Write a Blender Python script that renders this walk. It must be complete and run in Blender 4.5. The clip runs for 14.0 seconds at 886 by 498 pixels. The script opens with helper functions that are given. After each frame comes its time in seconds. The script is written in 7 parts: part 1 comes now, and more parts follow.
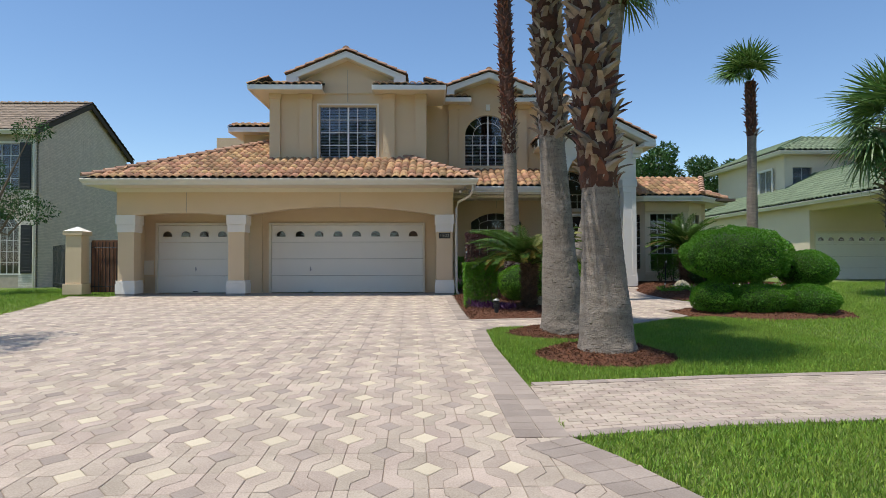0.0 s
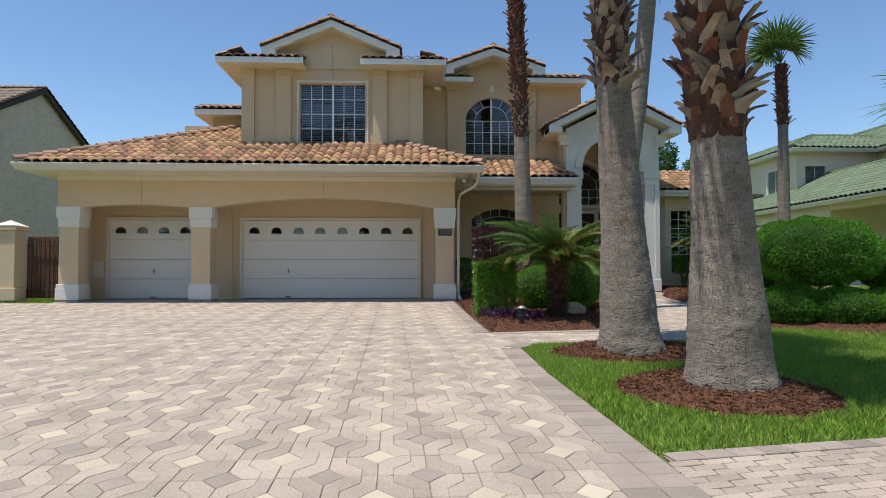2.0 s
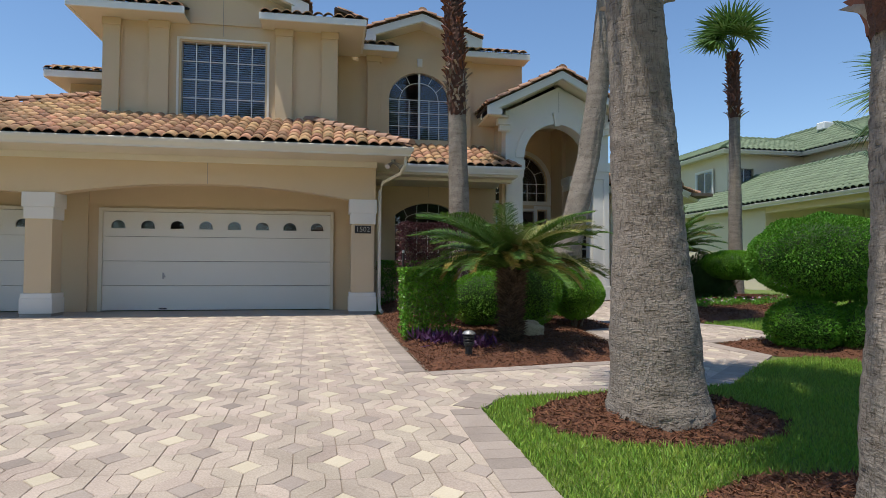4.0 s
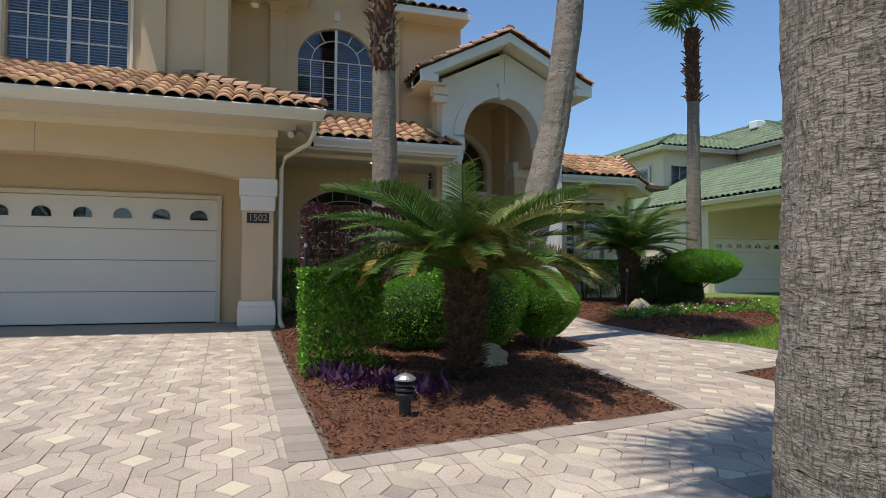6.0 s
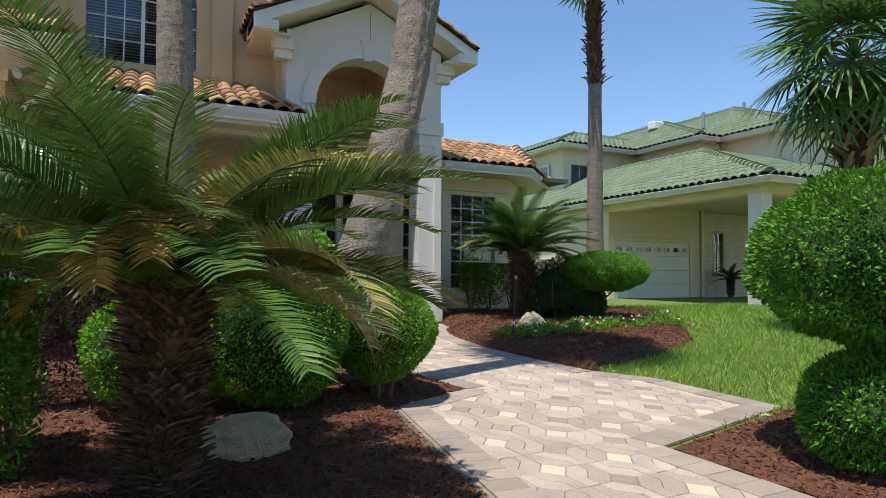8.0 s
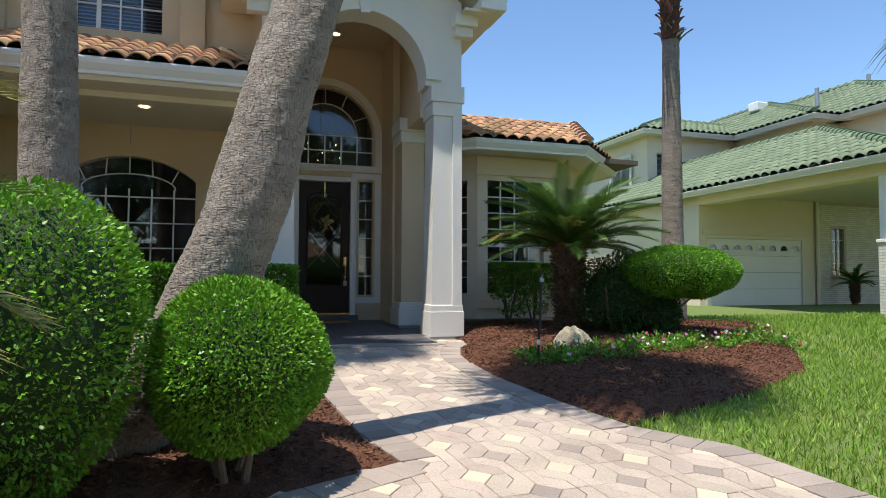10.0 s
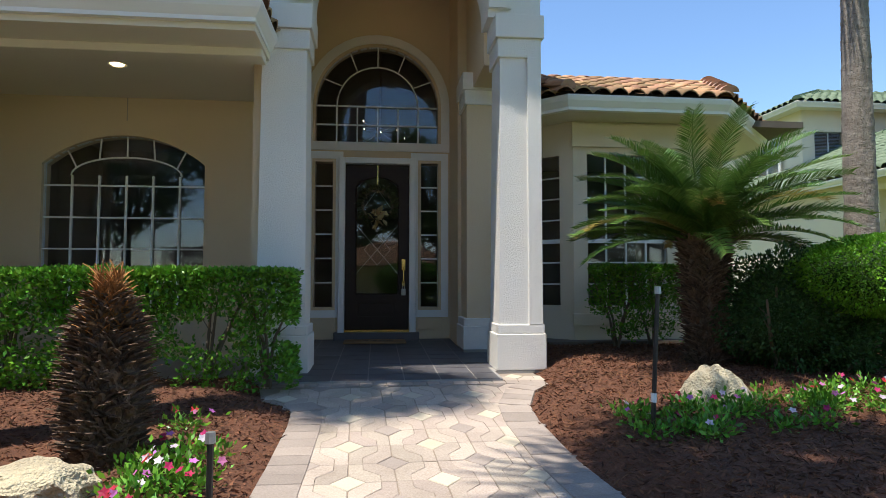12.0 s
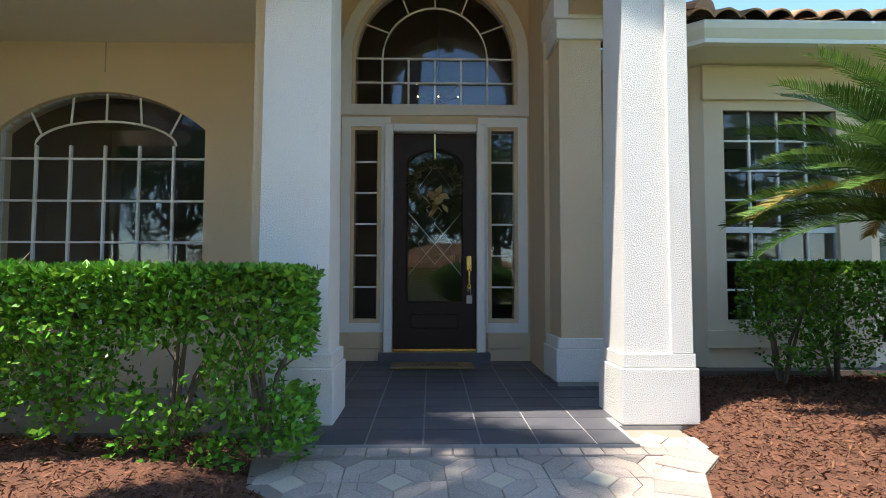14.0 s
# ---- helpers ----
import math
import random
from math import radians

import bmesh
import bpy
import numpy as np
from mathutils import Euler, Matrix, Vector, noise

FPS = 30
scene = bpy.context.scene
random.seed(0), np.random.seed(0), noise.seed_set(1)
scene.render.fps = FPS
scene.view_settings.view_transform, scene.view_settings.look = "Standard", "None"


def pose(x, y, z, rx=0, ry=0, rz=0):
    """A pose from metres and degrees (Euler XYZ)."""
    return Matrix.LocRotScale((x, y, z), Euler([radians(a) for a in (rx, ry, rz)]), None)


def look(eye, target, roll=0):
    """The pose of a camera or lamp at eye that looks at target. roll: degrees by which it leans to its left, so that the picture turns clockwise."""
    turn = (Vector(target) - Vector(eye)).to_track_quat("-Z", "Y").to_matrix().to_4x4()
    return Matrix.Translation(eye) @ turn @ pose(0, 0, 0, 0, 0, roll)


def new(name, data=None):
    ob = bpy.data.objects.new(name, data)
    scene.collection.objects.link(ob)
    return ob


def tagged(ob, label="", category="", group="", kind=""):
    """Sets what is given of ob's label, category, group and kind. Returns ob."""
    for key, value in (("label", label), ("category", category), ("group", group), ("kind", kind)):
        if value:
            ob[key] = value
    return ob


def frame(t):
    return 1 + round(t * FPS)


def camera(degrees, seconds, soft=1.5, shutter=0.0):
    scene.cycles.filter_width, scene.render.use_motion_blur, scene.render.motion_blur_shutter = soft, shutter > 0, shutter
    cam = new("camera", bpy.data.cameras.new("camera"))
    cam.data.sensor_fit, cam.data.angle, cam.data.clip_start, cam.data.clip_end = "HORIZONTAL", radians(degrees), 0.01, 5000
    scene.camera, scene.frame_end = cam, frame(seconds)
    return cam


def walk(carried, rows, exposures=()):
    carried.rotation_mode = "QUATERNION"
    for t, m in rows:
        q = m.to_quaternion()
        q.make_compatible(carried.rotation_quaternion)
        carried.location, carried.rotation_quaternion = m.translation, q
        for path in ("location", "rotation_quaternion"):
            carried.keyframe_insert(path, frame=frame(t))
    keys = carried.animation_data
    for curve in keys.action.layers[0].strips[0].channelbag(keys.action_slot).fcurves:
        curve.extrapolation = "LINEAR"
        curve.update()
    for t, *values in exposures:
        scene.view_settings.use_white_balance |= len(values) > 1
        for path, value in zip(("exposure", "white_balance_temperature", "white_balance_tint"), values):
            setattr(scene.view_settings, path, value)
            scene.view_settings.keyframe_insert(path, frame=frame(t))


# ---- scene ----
cam = camera(71.4, 14.0, 0.8)
ROWS = [
    (0.0, 0.083, 0.121, 1.373, -0.99, 1.21, -0.14),
    (0.5, -0.100, 0.740, 1.334, -1.87, 1.50, -0.15),
    (1.0, -0.279, 1.461, 1.288, -2.03, 1.62, -0.11),
    (1.5, -0.351, 2.190, 1.255, -2.24, 1.65, -0.07),
    (2.0, -0.389, 2.969, 1.218, -2.67, 1.80, -0.04),
    (2.5, -0.386, 3.817, 1.266, -3.67, 1.87, 0.03),
    (3.0, -0.365, 4.623, 1.304, -5.13, 1.87, 0.04),
    (3.5, -0.279, 5.375, 1.321, -7.67, 1.88, 0.14),
    (6.0, 0.370, 9.227, 1.340, -17.36, 1.98, 0.33),
    (6.5, 0.767, 9.956, 1.362, -18.88, 2.05, 0.34),
    (7.0, 1.198, 10.591, 1.370, -21.36, 2.10, 0.37),
    (7.5, 1.741, 11.171, 1.428, -24.08, 2.17, 0.38),
    (8.0, 2.324, 11.710, 1.413, -25.91, 2.28, 0.32),
    (10.5, 4.797, 14.104, 1.377, -14.77, 2.85, 0.11),
    (11.0, 5.116, 14.761, 1.377, -12.49, 2.97, 0.05),
    (11.5, 5.554, 15.463, 1.400, -9.32, 3.04, 0.01),
    (12.0, 5.789, 16.061, 1.410, -6.17, 3.15, 0.03),
    (12.5, 5.884, 16.656, 1.428, -3.56, 3.17, 0.08),
    (13.0, 5.812, 17.215, 1.432, -2.22, 3.20, 0.18),
    (13.5, 5.777, 17.784, 1.419, -1.67, 3.30, 0.21),
    (14.0, 5.759, 18.335, 1.434, -1.10, 3.37, 0.14),
]

walk(cam, [(t, pose(x, y, z, 90 + pitch, 0, yaw) @ pose(0, 0, 0, 0, 0, roll)) for t, x, y, z, yaw, pitch, roll in ROWS],
     [(0.0, -0.1), (3.0, -0.1), (6.5, -0.05), (8.0, 0.15), (10.5, 0.4), (11.5, 0.5), (12.5, 0.55), (13.3, 0.95), (14.0, 1.25)])

# ---- light ----
SUN_TO = Vector((-0.27, -0.15, 1.0)).normalized()
world = bpy.data.worlds.new("sky")
scene.world = world
world.use_nodes = True
sky = world.node_tree.nodes.new("ShaderNodeTexSky")
sky.sky_type, sky.sun_disc = "NISHITA", False
sky.sun_elevation, sky.sun_rotation = math.asin(SUN_TO.z), math.atan2(SUN_TO.x, SUN_TO.y)
sky.air_density, sky.dust_density, sky.ozone_density = 1.0, 0.05, 3.5
bg = world.node_tree.nodes["Background"]
bg.inputs["Strength"].default_value = 0.15
deep_blue = world.node_tree.nodes.new("ShaderNodeHueSaturation")
deep_blue.inputs["Saturation"].default_value, deep_blue.inputs["Value"].default_value = 1.06, 1.12
world.node_tree.links.new(sky.outputs[0], deep_blue.inputs["Color"])
world.node_tree.links.new(deep_blue.outputs[0], bg.inputs["Color"])
sun_data = bpy.data.lights.new("sun", "SUN")
sun_data.energy, sun_data.angle, sun_data.color = 4.9, radians(0.55), (1.0, 0.95, 0.87)
sun = new("sun", sun_data)
sun.matrix_world = look(SUN_TO * 60, (0, 0, 0))

# ---- materials ----
def material(name, color, color2=None, rough=0.8, scale=8.0, fine=120.0, bump=0.3, depth=0.004, metal=0.0, spread=0.0, island=False, mix=0.6, spec=0.5, hue=0.0, grain=0.5):
    """A procedural surface: two colours mixed by noise at two sizes, fine relief, and a shade of its own for each piece."""
    m = bpy.data.materials.new(name)
    m.use_nodes = True
    nt = m.node_tree
    n, l = nt.nodes, nt.links
    p = n["Principled BSDF"]
    p.inputs["Roughness"].default_value, p.inputs["Metallic"].default_value = rough, metal
    p.inputs["Specular IOR Level"].default_value = spec
    co = n.new("ShaderNodeTexCoord")
    big, small = n.new("ShaderNodeTexNoise"), n.new("ShaderNodeTexNoise")
    big.inputs["Scale"].default_value, small.inputs["Scale"].default_value = scale, fine
    big.inputs["Detail"].default_value, small.inputs["Detail"].default_value = 6, 3
    geo = n.new("ShaderNodeNewGeometry")
    for node in (big, small):
        l.new(geo.outputs["Position"], node.inputs["Vector"])
    add = n.new("ShaderNodeMath")
    add.operation = "MULTIPLY_ADD"
    l.new(small.outputs["Fac"], add.inputs[0])
    add.inputs[1].default_value = grain
    sub = n.new("ShaderNodeMath")
    sub.operation = "MULTIPLY_ADD"
    l.new(big.outputs["Fac"], sub.inputs[0])
    sub.inputs[1].default_value, sub.inputs[2].default_value = 1.6 * mix + 0.4, -0.25 - 0.5 * mix - 0.5 * (grain - 0.5)
    l.new(sub.outputs[0], add.inputs[2])
    ramp = n.new("ShaderNodeMix")
    ramp.data_type = "RGBA"
    ramp.clamp_factor = True
    ramp.inputs["A"].default_value = (*color, 1)
    ramp.inputs["B"].default_value = (*(color2 or [c * 0.72 for c in color]), 1)
    l.new(add.outputs[0], ramp.inputs["Factor"])
    out = ramp.outputs["Result"]
    if spread or hue:
        hs = n.new("ShaderNodeHueSaturation")
        src = geo.outputs["Random Per Island"]
        if not island:
            src = n.new("ShaderNodeObjectInfo").outputs["Random"]
        mr = n.new("ShaderNodeMapRange")
        mr.inputs["To Min"].default_value, mr.inputs["To Max"].default_value = 1 - spread, 1 + spread
        l.new(src, mr.inputs["Value"])
        l.new(mr.outputs[0], hs.inputs["Value"])
        if hue:
            wn = n.new("ShaderNodeTexWhiteNoise")
            wn.noise_dimensions = "1D"
            l.new(src, wn.inputs["W"])
            mh = n.new("ShaderNodeMapRange")
            mh.inputs["To Min"].default_value, mh.inputs["To Max"].default_value = 0.5 - hue, 0.5 + hue
            l.new(wn.outputs["Value"], mh.inputs["Value"])
            l.new(mh.outputs[0], hs.inputs["Hue"])
        l.new(out, hs.inputs["Color"])
        out = hs.outputs["Color"]
    l.new(out, p.inputs["Base Color"])
    if bump:
        b = n.new("ShaderNodeBump")
        b.inputs["Strength"].default_value, b.inputs["Distance"].default_value = bump, depth
        l.new(small.outputs["Fac"], b.inputs["Height"])
        l.new(b.outputs[0], p.inputs["Normal"])
    return m


def leaf_material(name, color, color2, rough=0.45, through_light=0.25, spread=0.35, hue=0.015, scale=3.0):
    """A leaf: glossy, a little see-through, each blade its own shade."""
    m = material(name, color, color2, rough, scale, 40, 0, spread=spread, island=True, hue=hue, spec=0.28)
    p = m.node_tree.nodes["Principled BSDF"]
    tr = m.node_tree.nodes.new("ShaderNodeBsdfTranslucent")
    mx = m.node_tree.nodes.new("ShaderNodeMixShader")
    mx.inputs[0].default_value = through_light
    src = p.inputs["Base Color"].links[0].from_socket
    m.node_tree.links.new(src, tr.inputs["Color"])
    m.node_tree.links.new(p.outputs[0], mx.inputs[1])
    m.node_tree.links.new(tr.outputs[0], mx.inputs[2])
    m.node_tree.links.new(mx.outputs[0], m.node_tree.nodes["Material Output"].inputs["Surface"])
    return m


def glass_material(name, tint=(0.9, 0.95, 1.0), rough=0.0):
    m = bpy.data.materials.new(name)
    m.use_nodes = True
    p = m.node_tree.nodes["Principled BSDF"]
    p.inputs["Base Color"].default_value = (*tint, 1)
    p.inputs["Roughness"].default_value = rough
    p.inputs["Transmission Weight"].default_value = 1.0
    p.inputs["IOR"].default_value = 1.5
    return m


def glow_material(name, color, strength):
    m = bpy.data.materials.new(name)
    m.use_nodes = True
    p = m.node_tree.nodes["Principled BSDF"]
    p.inputs["Emission Color"].default_value = (*color, 1)
    p.inputs["Emission Strength"].default_value = strength
    return m


STUCCO = material("stucco", (0.68, 0.53, 0.345), (0.60, 0.46, 0.29), 0.9, 0.9, 150, 0.75, 0.007, mix=0.35)
TRIM = material("trim_stucco", (0.83, 0.79, 0.72), (0.76, 0.72, 0.64), 0.9, 1.2, 125, 1.0, 0.011, mix=0.35)
PAINT = material("white_paint", (0.80, 0.79, 0.75), (0.74, 0.73, 0.69), 0.5, 2.0, 60, 0.08, 0.002, mix=0.4)
CREAM = material("cream_paint", (0.72, 0.66, 0.54), (0.67, 0.61, 0.49), 0.55, 1.5, 50, 0.08, 0.002, mix=0.4)
TILE = material("clay_tile", (0.33, 0.165, 0.08), (0.50, 0.31, 0.17), 0.85, 5.0, 90, 0.5, 0.004, spread=0.42, hue=0.018, mix=0.9)
TILE_I = material("clay_tile_far", (0.33, 0.165, 0.08), (0.50, 0.31, 0.17), 0.85, 5.0, 90, 0.5, 0.004, spread=0.42, island=True, hue=0.018, mix=0.9)
CAP = material("ridge_tile", (0.33, 0.17, 0.11), (0.46, 0.30, 0.20), 0.85, 4.0, 90, 0.5, 0.004, spread=0.25, mix=0.9)
MORTAR = material("roof_underlay", (0.06, 0.045, 0.035), None, 0.95, 6, 60, 0.3)
GREEN_TILE = material("green_roof_tile", (0.135, 0.185, 0.10), (0.19, 0.235, 0.135), 0.7, 1.0, 70, 0.3, 0.004, spread=0.16, island=True, mix=0.4)
FLAT_TILE = material("brown_flat_tile", (0.33, 0.25, 0.18), (0.25, 0.185, 0.13), 0.9, 3.0, 70, 0.4, 0.004, spread=0.15, island=True)
BRICK = material("painted_brick", (0.66, 0.56, 0.45), (0.56, 0.46, 0.37), 0.9, 3.0, 90, 0.5, 0.004, spread=0.08, island=True)
BRICK_JOINT = material("brick_joint", (0.52, 0.44, 0.35), None, 0.95, 5, 90, 0.4)
PAVER = material("paver_concrete", (0.50, 0.41, 0.33), (0.32, 0.255, 0.20), 0.92, 2.2, 85, 0.9, 0.006, grain=1.7, spread=0.14, hue=0.010, mix=0.7)
PAVER_I = material("paver_concrete_far", (0.50, 0.41, 0.33), (0.32, 0.255, 0.20), 0.92, 2.2, 85, 0.9, 0.006, grain=1.7, spread=0.14, island=True, hue=0.010, mix=0.7)
PALE_PAVER = material("pale_paver", (0.60, 0.52, 0.385), (0.49, 0.41, 0.29), 0.92, 4, 85, 0.9, 0.006, grain=1.2, spread=0.07, mix=0.5)
PALE_PAVER_I = material("pale_paver_far", (0.60, 0.52, 0.385), (0.49, 0.41, 0.29), 0.92, 4, 85, 0.9, 0.006, grain=1.2, spread=0.07, island=True, mix=0.5)
GREY_PAVER = material("grey_paver", (0.37, 0.305, 0.255), (0.25, 0.20, 0.165), 0.92, 3, 85, 0.9, 0.006, grain=1.4, spread=0.16, island=True, mix=0.6)
SAND = material("joint_sand", (0.32, 0.255, 0.195), (0.23, 0.18, 0.135), 0.97, 3, 200, 0.6, 0.004)
SLATE = material("porch_tile", (0.070, 0.066, 0.075), (0.11, 0.104, 0.108), 0.5, 3, 60, 0.25, 0.002, spread=0.14, mix=0.9)
GROUT = material("tile_grout", (0.34, 0.32, 0.29), None, 0.9, 6, 80, 0.3)
CONCRETE = material("concrete", (0.38, 0.34, 0.29), (0.30, 0.27, 0.23), 0.92, 1.5, 120, 0.5, 0.004)
# dark tone for added inner surfaces that keep the windows dark
DARK_ROOM = material("room_shade_wall", (0.16, 0.13, 0.10), None, 0.9, 2, 30, 0)
DOOR_WOOD = material("dark_door_wood", (0.030, 0.018, 0.013), (0.045, 0.026, 0.018), 0.5, 6, 80, 0.2, 0.001, spec=0.25)
FENCE_WOOD = material("fence_wood", (0.16, 0.075, 0.04), (0.10, 0.05, 0.03), 0.85, 3, 80, 0.4, spread=0.12)
IRON = material("black_iron", (0.015, 0.014, 0.014), None, 0.5, 10, 80, 0.1)
BRASS = material("brass", (0.75, 0.52, 0.18), None, 0.25, 20, 90, 0.05, metal=1.0)
GALV = material("grey_metal", (0.42, 0.42, 0.42), None, 0.45, 10, 80, 0.1, metal=0.8)
BLIND = material("blind_slat", (0.42, 0.45, 0.52), None, 0.6, 4, 50, 0, spread=0.06)
CREAM_WALL = material("cream_stucco", (0.74, 0.63, 0.46), (0.67, 0.56, 0.41), 0.9, 1.0, 220, 0.5, 0.005, mix=0.35)
GLASS = glass_material("window_glass")
BARK = material("palm_bark", (0.36, 0.305, 0.25), (0.20, 0.16, 0.125), 0.95, 3.5, 26, 0.9, 0.014, mix=0.9)
for nd in [n for n in BARK.node_tree.nodes if n.type == "TEX_NOISE"]:
    mp = BARK.node_tree.nodes.new("ShaderNodeMapping")
    mp.inputs["Scale"].default_value = (1, 1, 3.2)
    src = nd.inputs["Vector"].links[0].from_socket
    BARK.node_tree.links.new(src, mp.inputs["Vector"])
    BARK.node_tree.links.new(mp.outputs[0], nd.inputs["Vector"])
for nd in list(BARK.node_tree.nodes):
    if nd.type == "BSDF_PRINCIPLED":
        bn, bl = BARK.node_tree.nodes, BARK.node_tree.links
        where = bn.new("ShaderNodeNewGeometry")

        def bark_noise(stretch, size, detail):
            """Noise stretched upright or level, in metres."""
            mp2, no2 = bn.new("ShaderNodeMapping"), bn.new("ShaderNodeTexNoise")
            mp2.inputs["Scale"].default_value = (1, 1, stretch)
            no2.inputs["Scale"].default_value, no2.inputs["Detail"].default_value = size, detail
            bl.new(where.outputs["Position"], mp2.inputs["Vector"])
            bl.new(mp2.outputs[0], no2.inputs["Vector"])
            return no2.outputs["Fac"]

        def dark_where(fac, lo, hi, old):
            """Old colour, cut with dark where fac runs from lo to hi."""
            mr2, mx2 = bn.new("ShaderNodeMapRange"), bn.new("ShaderNodeMix")
            mr2.inputs["From Min"].default_value, mr2.inputs["From Max"].default_value = lo, hi
            mx2.data_type = "RGBA"
            mx2.inputs["B"].default_value = (0.055, 0.042, 0.032, 1)
            bl.new(fac, mr2.inputs["Value"])
            bl.new(mr2.outputs[0], mx2.inputs["Factor"])
            bl.new(old, mx2.inputs["A"])
            return mx2.outputs["Result"], mr2.outputs[0]

        fissure, gash = bark_noise(0.22, 85, 4), bark_noise(4.5, 11, 4)
        col, d1 = dark_where(fissure, 0.50, 1.0, nd.inputs["Base Color"].links[0].from_socket)
        col, d2 = dark_where(gash, 0.60, 0.80, col)
        bl.new(col, nd.inputs["Base Color"])
        deeper, dent = bn.new("ShaderNodeMath"), bn.new("ShaderNodeBump")
        bl.new(d1, deeper.inputs[0])
        bl.new(d2, deeper.inputs[1])
        dent.invert = True
        dent.inputs["Strength"].default_value, dent.inputs["Distance"].default_value = 0.9, 0.02
        bl.new(deeper.outputs[0], dent.inputs["Height"])
        bl.new(nd.inputs["Normal"].links[0].from_socket, dent.inputs["Normal"])
        bl.new(dent.outputs[0], nd.inputs["Normal"])
FIBRE = material("leaf_base_fibre", (0.13, 0.052, 0.030), (0.055, 0.030, 0.020), 0.95, 9, 70, 1.0, 0.02, mix=0.9)
BOOT = material("palm_leaf_base", (0.40, 0.33, 0.26), (0.17, 0.11, 0.075), 0.9, 5, 60, 0.7, 0.01, spread=0.55, island=True, mix=0.9)
RED_BOOT = material("red_leaf_base", (0.20, 0.07, 0.04), (0.12, 0.05, 0.03), 0.85, 6, 60, 0.6, 0.01, spread=0.35, island=True, mix=0.9)
SAGO_BARK = material("sago_trunk", (0.10, 0.060, 0.038), (0.20, 0.13, 0.08), 0.95, 14, 80, 0.8, 0.02, spread=0.5, island=True, mix=0.9)
TWIG = material("twig", (0.20, 0.15, 0.10), (0.12, 0.09, 0.06), 0.9, 10, 80, 0.5)
MULCH = material("red_mulch", (0.19, 0.074, 0.034), (0.085, 0.033, 0.017), 0.95, 9, 70, 1.0, 0.03, mix=0.9)
CHIP = material("mulch_chip", (0.19, 0.080, 0.038), (0.085, 0.036, 0.018), 0.95, 20, 90, 0.5, spread=0.6, island=True, hue=0.01)
SOIL_GRASS = material("lawn_thatch", (0.125, 0.19, 0.035), (0.16, 0.19, 0.05), 0.95, 1.3, 60, 0.8, 0.03, mix=0.8)
ROCK = material("limestone", (0.64, 0.55, 0.36), (0.44, 0.36, 0.24), 0.95, 5, 60, 1.0, 0.03, mix=0.9)
GRASS = leaf_material("grass_blade", (0.23, 0.40, 0.045), (0.33, 0.43, 0.09), 0.55, 0.3, 0.35, 0.02, 1.2)
BOXWOOD = leaf_material("boxwood_leaf", (0.115, 0.30, 0.018), (0.20, 0.38, 0.035), 0.38, 0.17, 0.32, 0.012)
HEDGE_LEAF = leaf_material("hedge_leaf", (0.085, 0.24, 0.018), (0.18, 0.36, 0.04), 0.34, 0.16, 0.5, 0.02)
JUNIPER = leaf_material("juniper_leaf", (0.080, 0.235, 0.018), (0.15, 0.33, 0.03), 0.6, 0.16, 0.34, 0.012)
PLUM = leaf_material("purple_leaf", (0.050, 0.018, 0.022), (0.10, 0.035, 0.035), 0.4, 0.2, 0.5, 0.02)
VIOLET = leaf_material("violet_strap_leaf", (0.085, 0.022, 0.085), (0.05, 0.03, 0.06), 0.4, 0.2, 0.4, 0.02)
SAGO = leaf_material("sago_leaflet", (0.055, 0.125, 0.026), (0.14, 0.22, 0.045), 0.26, 0.15, 0.35, 0.015, 1.2)
SAGO_GILT = leaf_material("sago_gilded_leaflet", (0.12, 0.17, 0.035), (0.42, 0.34, 0.12), 0.32, 0.15, 0.4, 0.02, 4.0)
SAGO_DRY = leaf_material("sago_yellow_leaflet", (0.40, 0.27, 0.06), (0.20, 0.19, 0.035), 0.4, 0.2, 0.4, 0.02, 2.0)
FAN = leaf_material("fan_palm_leaf", (0.085, 0.17, 0.04), (0.16, 0.25, 0.07), 0.4, 0.2, 0.35, 0.015)
TREE_LEAF = leaf_material("tree_leaf", (0.035, 0.085, 0.018), (0.06, 0.12, 0.028), 0.5, 0.2, 0.5, 0.02)
# near-black green for shrub cores: the shade between leaves put into the colour
SHADE_CORE = material("shaded_core", (0.030, 0.070, 0.010), (0.022, 0.040, 0.010), 0.95, 12, 60, 0.8, 0.02)
PINK = leaf_material("pink_petal", (0.60, 0.16, 0.36), (0.50, 0.20, 0.55), 0.6, 0.3, 0.4, 0.05)
RED = leaf_material("red_petal", (0.50, 0.02, 0.06), (0.60, 0.05, 0.15), 0.6, 0.3, 0.3, 0.02)
WHITE = leaf_material("white_petal", (0.75, 0.66, 0.70), (0.70, 0.50, 0.60), 0.6, 0.3, 0.15, 0.02)
WREATH_LEAF = leaf_material("wreath_leaf", (0.05, 0.07, 0.025), (0.10, 0.08, 0.035), 0.5, 0.1, 0.4, 0.03)
GOLD_PETAL = leaf_material("gold_petal", (0.38, 0.27, 0.10), (0.50, 0.40, 0.22), 0.5, 0.1, 0.25, 0.02)
WHITE_GLASS = material("frosted_lens", (0.6, 0.6, 0.58), None, 0.4, 20, 80, 0.05)
LAMP_GLOW = glow_material("lamp_glow", (1.0, 0.68, 0.34), 7.0)


# ---- building helpers ----
def part(name, bm, mat, parent=None, label=""):
    """Links a bmesh as one mesh object under a thing or a part."""
    me = bpy.data.meshes.new(name)
    bm.to_mesh(me)
    bm.free()
    me.materials.append(mat)
    ob = new(name, me)
    if parent:
        ob.parent = parent
    if label:
        ob["label"] = label
    return ob


